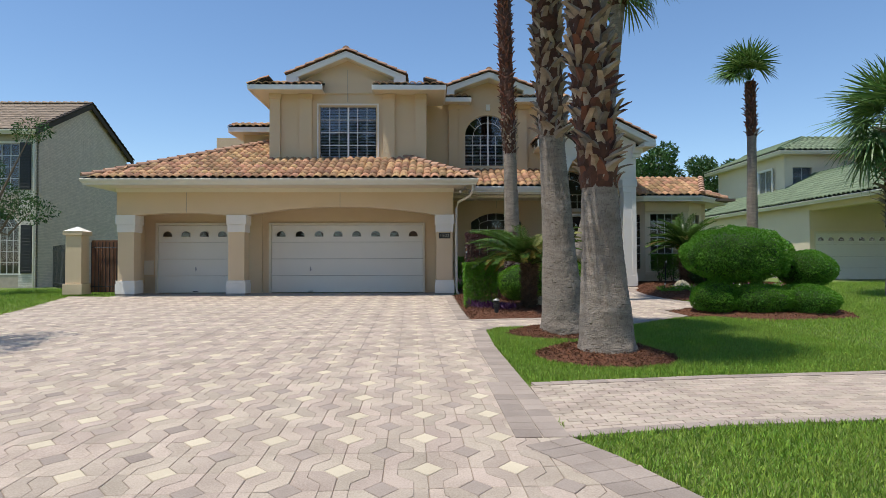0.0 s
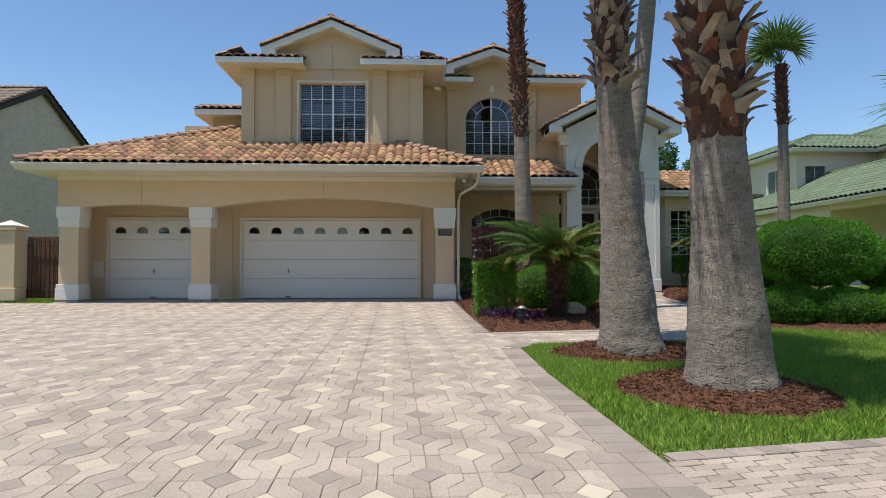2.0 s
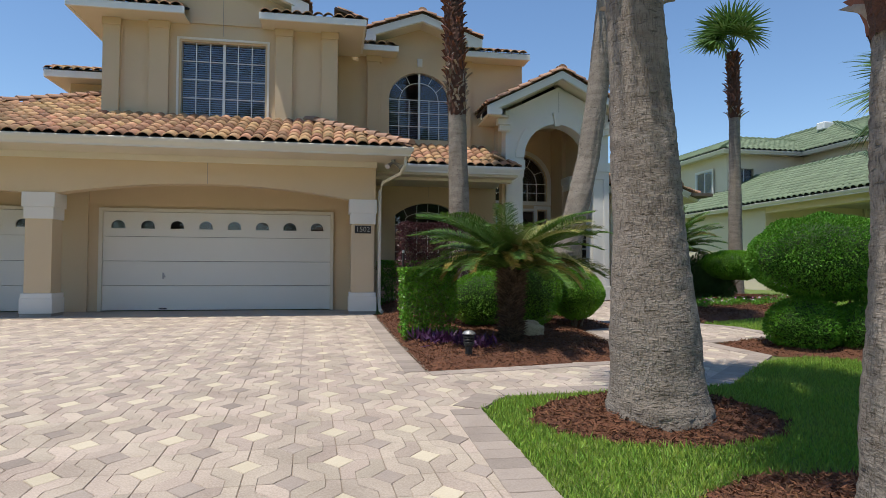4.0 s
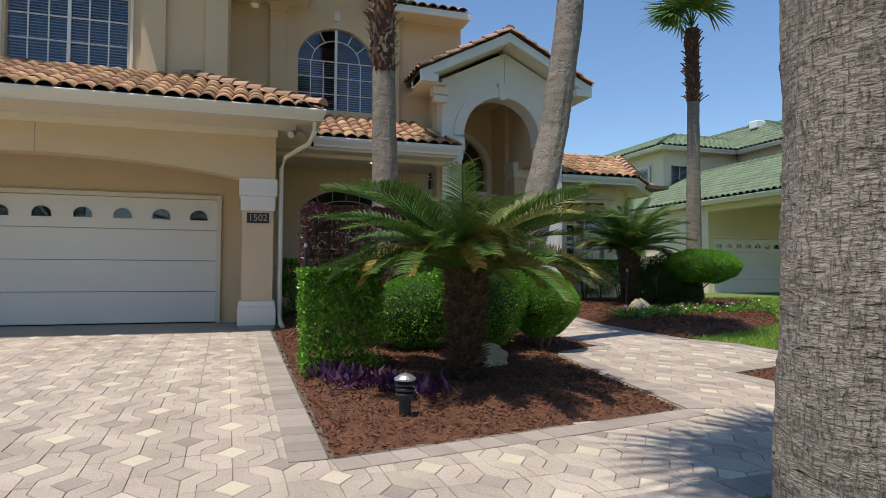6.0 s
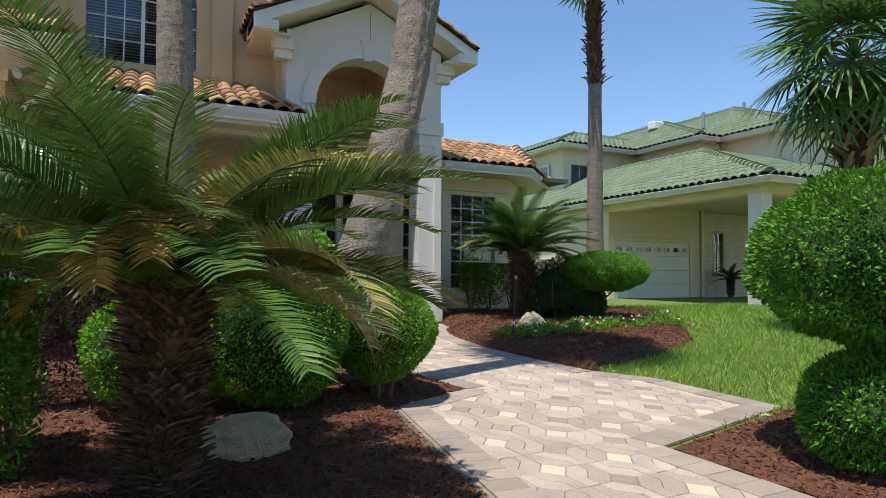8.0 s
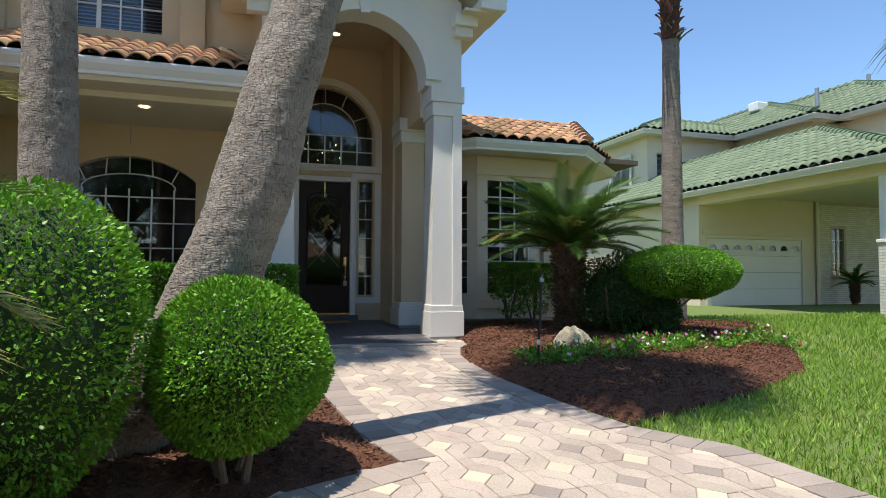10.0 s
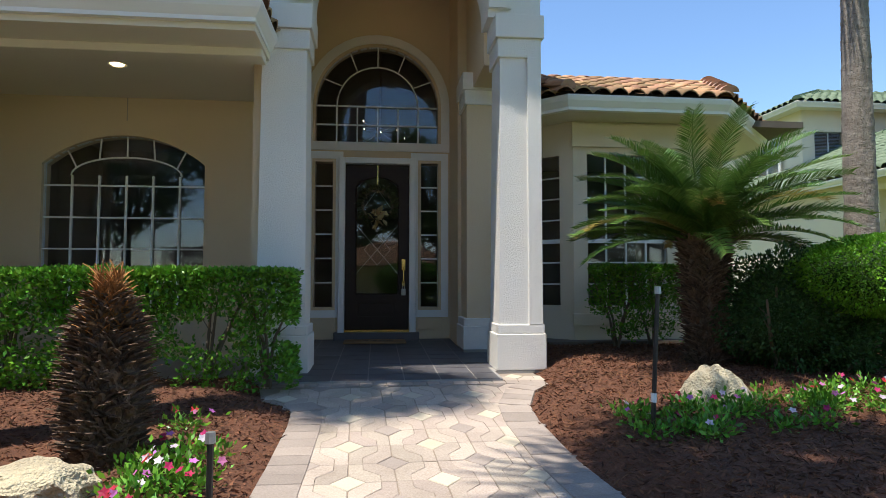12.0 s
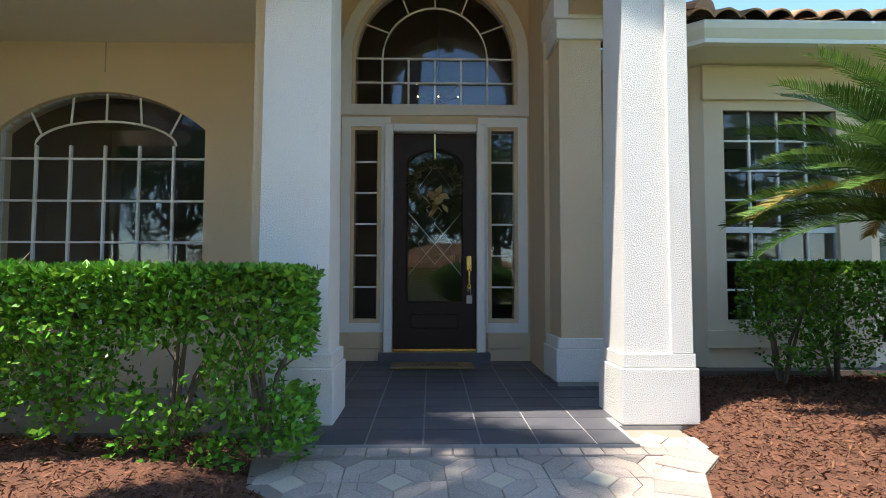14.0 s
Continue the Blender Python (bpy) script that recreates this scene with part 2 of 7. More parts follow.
def mesh_part(name, verts, faces, mat, parent=None, label="", smooth=False):
    me = bpy.data.meshes.new(name)
    me.from_pydata(verts, [], faces)
    me.materials.append(mat)
    if smooth:
        me.shade_smooth()
    ob = new(name, me)
    if parent:
        ob.parent = parent
    if label:
        ob["label"] = label
    return ob


def thing(name, label, category, group="", kind="", at=(0, 0, 0)):
    ob = new(name)
    ob.location = at
    return tagged(ob, label, category, group, kind)


def box(bm, x0, x1, y0, y1, z0, z1, bevel=0.0):
    r = bmesh.ops.create_cube(bm, size=1, matrix=Matrix.LocRotScale(((x0 + x1) / 2, (y0 + y1) / 2, (z0 + z1) / 2), None, (abs(x1 - x0), abs(y1 - y0), abs(z1 - z0))))
    if bevel:
        es = {e for v in r["verts"] for e in v.link_edges}
        bmesh.ops.bevel(bm, geom=list(es), offset=bevel, segments=1, affect="EDGES", profile=0.5)
    return bm


def boxed(x0, x1, y0, y1, z0, z1, bevel=0.0):
    return box(bmesh.new(), x0, x1, y0, y1, z0, z1, bevel)


def prism(bm, outline, axis, a, b):
    """Extrudes an outline: axis y takes (x, z), axis x takes (y, z), axis z takes (x, y)."""
    put = {"y": lambda p, q: (p[0], q, p[1]), "x": lambda p, q: (q, p[0], p[1]), "z": lambda p, q: (p[0], p[1], q)}[axis]
    lo, hi = [bm.verts.new(put(p, a)) for p in outline], [bm.verts.new(put(p, b)) for p in outline]
    fs = [bm.faces.new(lo), bm.faces.new(hi)]
    k = len(outline)
    fs += [bm.faces.new((lo[i], lo[(i + 1) % k], hi[(i + 1) % k], hi[i])) for i in range(k)]
    bmesh.ops.recalc_face_normals(bm, faces=fs)
    bmesh.ops.triangulate(bm, faces=fs[:2])
    return bm


def tube(bm, points, radius, sides=8, flat=1.0):
    """A round bar through points; radius may be a list."""
    rings = []
    pts = [Vector(p) for p in points]
    for i, p in enumerate(pts):
        d = (pts[min(i + 1, len(pts) - 1)] - pts[max(i - 1, 0)]).normalized()
        side = d.cross(Vector((0, 0, 1)) if abs(d.z) < 0.95 else Vector((1, 0, 0))).normalized()
        up = side.cross(d)
        r = radius[i] if isinstance(radius, (list, tuple)) else radius
        rings.append([bm.verts.new(p + side * math.cos(a) * r + up * math.sin(a) * r * flat) for a in (2 * math.pi * k / sides for k in range(sides))])
    for a, b in zip(rings, rings[1:]):
        for k in range(sides):
            bm.faces.new((a[k], a[(k + 1) % sides], b[(k + 1) % sides], b[k]))
    bm.faces.new(rings[0][::-1])
    bm.faces.new(rings[-1])
    return bm


def lathe(bm, profile, cx, cy, sides=16):
    """Turns (radius, z) pairs round a standing axis."""
    rings = [[bm.verts.new((cx + r * math.cos(2 * math.pi * k / sides), cy + r * math.sin(2 * math.pi * k / sides), z)) for k in range(sides)] for r, z in profile]
    for a, b in zip(rings, rings[1:]):
        for k in range(sides):
            bm.faces.new((a[k], a[(k + 1) % sides], b[(k + 1) % sides], b[k]))
    bm.faces.new(rings[0][::-1])
    bm.faces.new(rings[-1])
    return bm


def arc(cx, cz, rx, rz, a0, a1, steps):
    return [(cx + rx * math.cos(radians(a0 + (a1 - a0) * i / steps)), cz + rz * math.sin(radians(a0 + (a1 - a0) * i / steps))) for i in range(steps + 1)]


def inside(poly, x, y):
    c = False
    for (x0, y0), (x1, y1) in zip(poly, poly[1:] + poly[:1]):
        if (y0 > y) != (y1 > y) and x < (x1 - x0) * (y - y0) / (y1 - y0) + x0:
            c = not c
    return c


LEVELS = [(-20, -0.2), (0, 0.0), (16, 0.19), (20, 0.28), (22.4, 0.445)]


def gz(y):
    """Height of the sloping ground."""
    for (y0, z0), (y1, z1) in zip(LEVELS, LEVELS[1:]):
        if y <= y1:
            return z0 + (z1 - z0) * (max(y, y0) - y0) / (y1 - y0)
    return LEVELS[-1][1]


# ---- roofs ----
def tile_piece(w, length, rise):
    """One barrel tile: an arched shell with a thick front lip, along +y."""
    v, f = [], []
    n = 6
    for y, lift in ((0.0, 0.024), (length, 0.0)):
        for k in range(n + 1):
            a = math.pi * k / n
            u = -w / 2 + w * k / n
            v.append((u, y, lift + rise * math.sin(a) ** 0.8))
    for k in range(n):
        f.append((k, k + 1, n + 2 + k, n + 1 + k))
    m = len(v)
    for k in range(n + 1):
        v.append((v[k][0], 0.0, v[k][2] - 0.022))
    for k in range(n):
        f.append((m + k, m + k + 1, k + 1, k))
    return v, f


def roof_plane(roof, p0, along, up, poly, mat, mat_joined, count=0, w=0.25, length=0.36, rise=0.075, thick=0.05, deck=True):
    """Lays tiles on a sloping plane. p0: a point on the eave; along, up: unit vectors; poly: (u, v) corners. The first `count` tiles are parts of their own."""
    along, up = Vector(along).normalized(), Vector(up).normalized()
    nrm = along.cross(up).normalized()
    if nrm.z < 0:
        nrm = -nrm
    p0 = Vector(p0)
    if deck:
        bm = bmesh.new()
        lo = [bm.verts.new(p0 + along * u + up * v - nrm * thick) for u, v in poly]
        hi = [bm.verts.new(p0 + along * u + up * v) for u, v in poly]
        k = len(poly)
        fs = [bm.faces.new(lo[::-1]), bm.faces.new(hi)] + [bm.faces.new((lo[i], lo[(i + 1) % k], hi[(i + 1) % k], hi[i])) for i in range(k)]
        bmesh.ops.recalc_face_normals(bm, faces=fs)
        part("roof_deck", bm, MORTAR, roof)
    basis = Matrix((along, up, nrm)).transposed()
    tv, tf = tile_piece(w, length * 1.12, rise)
    shared = bpy.data.meshes.new("tile")
    shared.from_pydata(tv, [], tf)
    shared.materials.append(mat)
    shared.shade_smooth()
    us, vs = [u for u, v in poly], [v for u, v in poly]
    V, F = [], []
    rng = random.Random(len(poly) + int(p0.x * 10))
    v = min(vs)
    row = 0
    made = 0
    while v < max(vs) - 0.05:
        u = min(us) + w / 2
        while u < max(us):
            if inside(poly, u, v + length * 0.45):
                place = p0 + along * (u + rng.uniform(-0.006, 0.006)) + up * (v + rng.uniform(-0.012, 0.012) - (0.04 if row == 0 else 0)) + nrm * (0.004 + rng.uniform(0, 0.008))
                turn = basis @ Matrix.Rotation(rng.uniform(-0.012, 0.012), 3, "Z")
                if made < count:
                    ob = new("tile", shared)
                    ob.matrix_basis = Matrix.Translation(place) @ turn.to_4x4()
                    ob.parent = roof
                    made += 1
                else:
                    b = len(V)
                    V += [tuple(place + turn @ Vector(q)) for q in tv]
                    F += [tuple(b + i for i in q) for q in tf]
            u += w
        v += length
        row += 1
    if V:
        ob = mesh_part("roof_tiles", V, F, mat_joined, roof, smooth=True)
        ob["kind"] = "stuff"


CAP_MESHES = {}


def ridge_caps(roof, a, b, mat, step=0.36, r=0.12):
    """Round cap tiles along a ridge or hip, lapped like a chain; each is a part."""
    a, b = Vector(a), Vector(b)
    n = max(1, round((b - a).length / step))
    d = (b - a) / n
    key = (mat.name, r, step)
    if key not in CAP_MESHES:
        V, F = [], []
        for x, rr, hh in ((0, r * 1.06, 0.035), (step * 1.12, r * 0.92, 0.0)):
            for k in range(8):
                t = math.pi * k / 7
                V.append((x, math.cos(t) * rr, math.sin(t) * rr * 0.85 + hh - 0.02))
        F = [(k, k + 1, 9 + k, 8 + k) for k in range(7)] + [tuple(range(8))[::-1], tuple(range(8, 16))]
        me = bpy.data.meshes.new("ridge_cap")
        me.from_pydata(V, [], F)
        me.materials.append(mat)
        CAP_MESHES[key] = me
    dd = d.normalized()
    side = Vector((0, 0, 1)).cross(dd).normalized()
    basis = Matrix((dd, side, dd.cross(side))).transposed().to_4x4()
    for i in range(n):
        ob = new("ridge_cap", CAP_MESHES[key])
        ob.matrix_basis = Matrix.Translation(a + d * i) @ basis @ Matrix.Diagonal((d.length / step, 1, 1, 1))
        ob.parent = roof


def gutter(roof, points, z, mat, inward):
    """A moulded gutter with its fascia along eave points; inward: the side the house lies on, +1 left of the run."""
    prof = [(0, 0.19), (0.02, 0.20), (0.035, 0.185), (0.035, 0.17), (0.02, 0.12), (-0.02, 0.06), (-0.035, 0.04), (-0.035, 0.0), (-0.12, 0.0), (-0.12, 0.19)]
    bm = bmesh.new()
    pts = [Vector((x, y, 0)) for x, y in points]
    rings = []
    for i, p in enumerate(pts):
        ds = [(b - a).normalized() for a, b in ((pts[i - 1], p) if i else (p, pts[i + 1]), (p, pts[i + 1]) if i + 1 < len(pts) else (pts[i - 1], p))]
        n0, n1 = [Vector((d.y, -d.x, 0)) * inward for d in ds]
        n = (n0 + n1).normalized()
        n = n / max(0.3, n.dot(n0))
        rings.append([bm.verts.new(p + n * u + Vector((0, 0, z + h))) for u, h in prof])
    k = len(prof)
    for a, b in zip(rings, rings[1:]):
        for i in range(k):
            bm.faces.new((a[i], a[(i + 1) % k], b[(i + 1) % k], b[i]))
    bm.faces.new(rings[0])
    bm.faces.new(rings[-1][::-1])
    bmesh.ops.recalc_face_normals(bm, faces=bm.faces[:])
    return part("gutter", bm, mat, roof)


# ---- windows ----
def bar_rect(bm, x0, x1, z0, z1, y, t, d):
    """A rectangular frame of bars t wide, d deep from y."""
    box(bm, x0 - t, x0, y, y + d, z0 - t, z1 + t)
    box(bm, x1, x1 + t, y, y + d, z0 - t, z1 + t)
    box(bm, x0, x1, y, y + d, z1, z1 + t)
    box(bm, x0, x1, y, y + d, z0 - t, z0)
    return bm


def window(house, x0, x1, z0, z1, y, cols, rows, trim=0.12, blinds=False, sash=False, rot=None, trim_mat=None, mullion=False):
    """A rectangular window whose glass stands at y, seen from -y. Built at the origin turn when rot is given."""
    w = new("window")
    w.parent = house
    if rot:
        w.matrix_basis = rot
    part("window_frame", bar_rect(bmesh.new(), x0, x1, z0, z1, y - 0.03, 0.045, 0.07), PAINT, w)
    if trim:
        part("window_trim", bar_rect(bmesh.new(), x0 - 0.045, x1 + 0.045, z0 - 0.045, z1 + 0.045, y - 0.075, trim, 0.07), trim_mat or TRIM, w)
    for i in range(1, cols):
        x = x0 + (x1 - x0) * i / cols
        t = 0.03 if mullion and i * 2 == cols else 0.011
        part("muntin", boxed(x - t, x + t, y - 0.022 - (0.004 if t > 0.02 else 0), y + 0.012, z0, z1), PAINT, w)
    for j in range(1, rows):
        z = z0 + (z1 - z0) * j / rows
        t = 0.03 if sash and j == sash else 0.010
        part("muntin", boxed(x0, x1, y - 0.019 - (0.003 if t > 0.02 else 0), y + 0.010, z - t, z + t), PAINT, w)
    pane = part("pane", boxed(x0, x1, y + 0.014, y + 0.020, z0, z1), GLASS, w)
    pane.visible_shadow = False
    if blinds:
        n = int((z1 - z0) / 0.055)
        me = boxed(x0 + 0.01, x1 - 0.01, -0.022, 0.022, -0.0015, 0.0015)
        first = part("blind_slat", me, BLIND, w)
        first.matrix_basis = pose(0, y + 0.09, z0 + 0.03, 38, 0, 0)
        for k in range(1, n):
            ob = new("blind_slat", first.data)
            ob.parent = w
            ob.matrix_basis = pose(0, y + 0.09, z0 + 0.03 + k * 0.055, 38, 0, 0)
    return w


def arched_outline(x0, x1, z0, spring, top, steps=20):
    cx = (x0 + x1) / 2
    return [(x0, z0), (x1, z0)] + arc(cx, spring, (x1 - x0) / 2, top - spring, 0, 180, steps)


def arched_window(house, x0, x1, z0, spring, top, y, cols, zrows, inner, spokes, trim=0.16, blinds=False, mullion=False):
    """A window with a round or segmental head: bars in a grid below, an inner arch and spokes above."""
    w = new("window")
    w.parent = house
    cx, rx, rz = (x0 + x1) / 2, (x1 - x0) / 2, top - spring
    seg = rz < rx * 0.8
    steps = 20
    if seg:
        big = (rx * rx + rz * rz) / (2 * rz)
        half = math.degrees(math.asin(rx / big))
        head = lambda grow: arc(cx, top - big, big + grow, big + grow, 90 - half, 90 + half, steps)
    else:
        head = lambda grow: arc(cx, spring, rx + grow, rz + grow, 0, 180, steps)

    def band(grow0, grow1, ya, yb, name, mat, foot=True):
        bm = bmesh.new()
        a, b = head(grow0), head(grow1)
        if foot:
            a = [(x1 + grow0, z0)] + a + [(x0 - grow0, z0)]
            b = [(x1 + grow1, z0)] + b + [(x0 - grow1, z0)]
        for (p, q, r, s) in zip(a, a[1:], b[1:], b):
            vs = [bm.verts.new((u[0], ya, u[1])) for u in (p, q, r, s)] + [bm.verts.new((u[0], yb, u[1])) for u in (p, q, r, s)]
            for idx in ((0, 1, 2, 3), (7, 6, 5, 4), (0, 4, 5, 1), (2, 6, 7, 3)):
                bm.faces.new([vs[i] for i in idx])
        if foot:
            box(bm, x0 - grow1, x1 + grow1, ya, yb, z0 - (grow1 - grow0), z0)
        bmesh.ops.recalc_face_normals(bm, faces=bm.faces[:])
        return part(name, bm, mat, w)

    band(0, 0.045, y - 0.03, y + 0.04, "window_frame", PAINT)
    if trim:
        band(0.045, 0.045 + trim, y - 0.085, y + 0.01, "window_trim", TRIM)
    bm = bmesh.new()
    o = head(0)
    prism(bm, [(x0, z0), (x1, z0)] + o, "y", y + 0.014, y + 0.020)
    pane = part("pane", bm, GLASS, w)
    pane.visible_shadow = False
    if inner:
        ir, iz, base = inner
        pts = arc(cx, base, ir, iz, 0, 180, 16)
        part("inner_arch", tube(bmesh.new(), [(px, y - 0.004, pz) for px, pz in pts], 0.012, 6), PAINT, w)
        for a in spokes:
            c, s = math.cos(radians(a)), math.sin(radians(a))
            e = min(head(0), key=lambda q: abs(math.atan2(q[1] - base, q[0] - cx) - radians(a)))
            part("muntin", tube(bmesh.new(), [(cx + ir * c, y - 0.003, base + iz * s), (e[0], y - 0.003, e[1])], 0.011, 6), PAINT, w)
    ztop = inner[2] if inner else spring
    for i in range(1, cols):
        x = x0 + (x1 - x0) * i / cols
        t = 0.03 if mullion and 2 * i == cols else 0.011
        part("muntin", boxed(x - t, x + t, y - 0.022, y + 0.012, z0, ztop if t < 0.02 or not inner else top - 0.02), PAINT, w)
    for z in zrows:
        part("muntin", boxed(x0, x1, y - 0.019, y + 0.010, z - 0.010, z + 0.010), PAINT, w)
    if blinds:
        me = boxed(x0 + 0.01, x1 - 0.01, -0.022, 0.022, -0.0015, 0.0015)
        first = part("blind_slat", me, BLIND, w)
        first.matrix_basis = pose(0, y + 0.09, z0 + 0.03, 38, 0, 0)
        for k in range(1, int((spring - z0) / 0.055) + 1):
            ob = new("blind_slat", first.data)
            ob.parent = w
            ob.matrix_basis = pose(0, y + 0.09, z0 + 0.03 + k * 0.055, 38, 0, 0)
    return w


def wall(name, x0, x1, z0, z1, y0, y1, holes, mat, parent, label=""):
    """A wall facing -y with openings through it: (x0, x1, z0, z1) or (x0, x1, z0, spring, top) with an arched head."""
    bm = bmesh.new()
    xs = sorted({x0, x1, *[h[0] for h in holes], *[h[1] for h in holes]})
    for a, b in zip(xs, xs[1:]):
        cuts = sorted((h[2], h[-1]) for h in holes if h[0] < (a + b) / 2 < h[1])
        z = z0
        for c, d in cuts + [(z1, z1)]:
            if c > z + 1e-4:
                box(bm, a, b, y0, y1, z, c)
            z = d
    for h in holes:
        if len(h) == 5:
            cx, rx, rz = (h[0] + h[1]) / 2, (h[1] - h[0]) / 2, h[4] - h[3]
            if rz < rx * 0.8:
                big = (rx * rx + rz * rz) / (2 * rz)
                half = math.degrees(math.asin(rx / big))
                pts = arc(cx, h[4] - big, big, big, 90 - half, 90 + half, 24)
            else:
                pts = arc(cx, h[3], rx, rz, 0, 180, 24)
            prism(bm, [(h[1], h[4])] + pts[:13], "y", y0, y1)
            prism(bm, [(h[0], h[4])] + pts[12:], "y", y0, y1)
    bmesh.ops.remove_doubles(bm, verts=bm.verts[:], dist=1e-4)
    return part(name, bm, mat, parent, label)


def pilaster(house, name, cx, y0, y1, z0, cap0, cap1, half, base, mat=None, taper=0.0):
    """A square pier: plinth, base block, shaft and a stepped capital."""
    p = new(name)
    p.parent = house
    cy, hd = (y0 + y1) / 2, (y1 - y0) / 2
    part("plinth", boxed(cx - half - 0.045, cx + half + 0.045, cy - hd - 0.045, cy + hd + 0.045, z0 - 0.1, z0 + 0.05), CONCRETE, p)
    bm = boxed(cx - half - 0.06, cx + half + 0.06, cy - hd - 0.06, cy + hd + 0.06, z0 + 0.05, base - 0.10, 0.008)
    box(bm, cx - half - 0.045, cx + half + 0.045, cy - hd - 0.045, cy + hd + 0.045, base - 0.10, base, 0.008)
    part("base", bm, TRIM, p)
    bm = bmesh.new()
    lo, hi = half + taper, half
    vs = [bm.verts.new((cx + sx * h, cy + sy * (hd + (taper if z == base else 0)), z)) for z, h in ((base, lo), (cap0, hi)) for sx, sy in ((-1, -1), (1, -1), (1, 1), (-1, 1))]
    for k in range(4):
        bm.faces.new((vs[k], vs[(k + 1) % 4], vs[4 + (k + 1) % 4], vs[4 + k]))
    part("shaft", bm, mat or STUCCO, p)
    mid = cap0 + (cap1 - cap0) * 0.45
    bm = boxed(cx - half - 0.03, cx + half + 0.03, cy - hd - 0.03, cy + hd + 0.03, cap0, mid, 0.006)
    box(bm, cx - half - 0.06, cx + half + 0.06, cy - hd - 0.06, cy + hd + 0.06, mid, cap1, 0.006)
    part("capital", bm, TRIM, p)
    return p


def garage_door(house, x0, x1, z0, z1, y, lights, handle_x):
    """A sectional door in a white frame with a row of fan lights in the top section."""
    d = new("garage_door")
    d.parent = house
    t = 0.085
    bm = boxed(x0, x0 + t, y - 0.06, y + 0.08, z0, z1, 0.006)
    box(bm, x1 - t, x1, y - 0.06, y + 0.08, z0, z1, 0.006)
    box(bm, x0 + t, x1 - t, y - 0.06, y + 0.08, z1 - t, z1, 0.006)
    part("door_frame", bm, CREAM, d)
    a, b, top = x0 + t, x1 - t, z1 - t
    h = (top - z0 - 0.02) / 4
    for k in range(4):
        za, zb = z0 + 0.02 + k * h, z0 + 0.02 + (k + 1) * h - 0.008
        if k < 3:
            part("panel", boxed(a, b, y, y + 0.045, za, zb, 0.008), DOOR_WHITE, d)
        else:
            w = (b - a) / lights
            wins = [(a + w * (i + 0.5) - 0.165, a + w * (i + 0.5) + 0.165, za + h * 0.30, za + h * 0.42, za + h * 0.66) for i in range(lights)]
            wall("panel", a, b, za, zb, y, y + 0.045, wins, DOOR_WHITE, d)
            for u0, u1, w0, ws, wt in wins:
                light = new("fan_light")
                light.parent = d
                cx, rx = (u0 + u1) / 2, (u1 - u0) / 2
                rim = bmesh.new()
                tube(rim, [(u0, y - 0.006, w0)] + [(px, y - 0.006, pz) for px, pz in arc(cx, ws, rx, wt - ws, 180, 0, 10)] + [(u1, y - 0.006, w0), (u0, y - 0.006, w0)], 0.013, 6)
                part("rim", rim, DOOR_WHITE, light)
                bm = bmesh.new()
                prism(bm, [(u0, w0), (u1, w0)] + arc(cx, ws, rx, wt - ws, 0, 180, 10), "y", y + 0.02, y + 0.026)
                part("pane", bm, GLASS, light)
    if handle_x:
        bm = boxed(handle_x - 0.02, handle_x + 0.02, y - 0.02, y, z0 + 0.78, z0 + 0.93, 0.004)
        tube(bm, [(handle_x, y - 0.03, z0 + 0.90), (handle_x + 0.05, y - 0.035, z0 + 0.82)], 0.012, 6)
        part("handle", bm, GALV, d)
        part("lift_handle", boxed(handle_x - 0.09, handle_x + 0.09, y - 0.03, y, z0 + 0.05, z0 + 0.075, 0.004), IRON, d)
    return d


DOOR_WHITE = material("garage_door_paint", (0.78, 0.75, 0.68), (0.73, 0.70, 0.63), 0.5, 1.2, 160, 0.15, 0.002, mix=0.4)

# ---- the house ----
house = thing("house", "two-storey beige stucco house with clay tile roofs and arched porch", "house")

# garage front with its two shallow arches
GF = 20.62
bm = bmesh.new()
big = lambda x0, x1, s, t: arc((x0 + x1) / 2, t - ((x1 - x0) ** 2 / 4 + (t - s) ** 2) / (2 * (t - s)), ((x1 - x0) ** 2 / 4 + (t - s) ** 2) / (2 * (t - s)), ((x1 - x0) ** 2 / 4 + (t - s) ** 2) / (2 * (t - s)),
                             90 + math.degrees(math.asin((x1 - x0) / 2 / (((x1 - x0) ** 2 / 4 + (t - s) ** 2) / (2 * (t - s))))), 90 - math.degrees(math.asin((x1 - x0) / 2 / (((x1 - x0) ** 2 / 4 + (t - s) ** 2) / (2 * (t - s))))), 24)
outline = [(-10.33, 2.93), (-9.72, 2.93)] + big(-9.72, -6.72, 2.94, 3.02)[1:] + big(-6.09, 0.20, 2.94, 3.22) + [(0.78, 2.93), (0.78, 3.84), (-10.33, 3.84)]
prism(bm, outline, "y", GF, GF + 0.34)
part("garage_beam", bm, STUCCO, house)
for x in (-8.05, -2.98):
    part("control_joint", boxed(x - 0.008, x + 0.008, GF - 0.003, GF + 0.01, 3.22 if x > -5 else 3.03, 3.84), CONCRETE, house)
for cx in (-10.03, -6.405, 0.49):
    pilaster(house, "pilaster", cx, 20.64, 21.14, 0.30, 2.38, 2.95, 0.265, 0.78)
GD = 22.12
wall("garage_wall", -10.33, 0.78, 0.1, 3.75, GD + 0.02, GD + 0.22, [(-9.70, -6.96, 0.1, 2.78), (-5.71, -0.18, 0.1, 2.78)], STUCCO, house)
garage_door(house, -5.71, -0.18, 0.29, 2.78, GD, 8, -4.25)
garage_door(house, -9.70, -6.96, 0.29, 2.78, GD, 4, -8.30)
part("utility_panel", boxed(-10.26, -9.78, GD - 0.03, GD + 0.02, 0.95, 1.45, 0.006), CREAM, house)
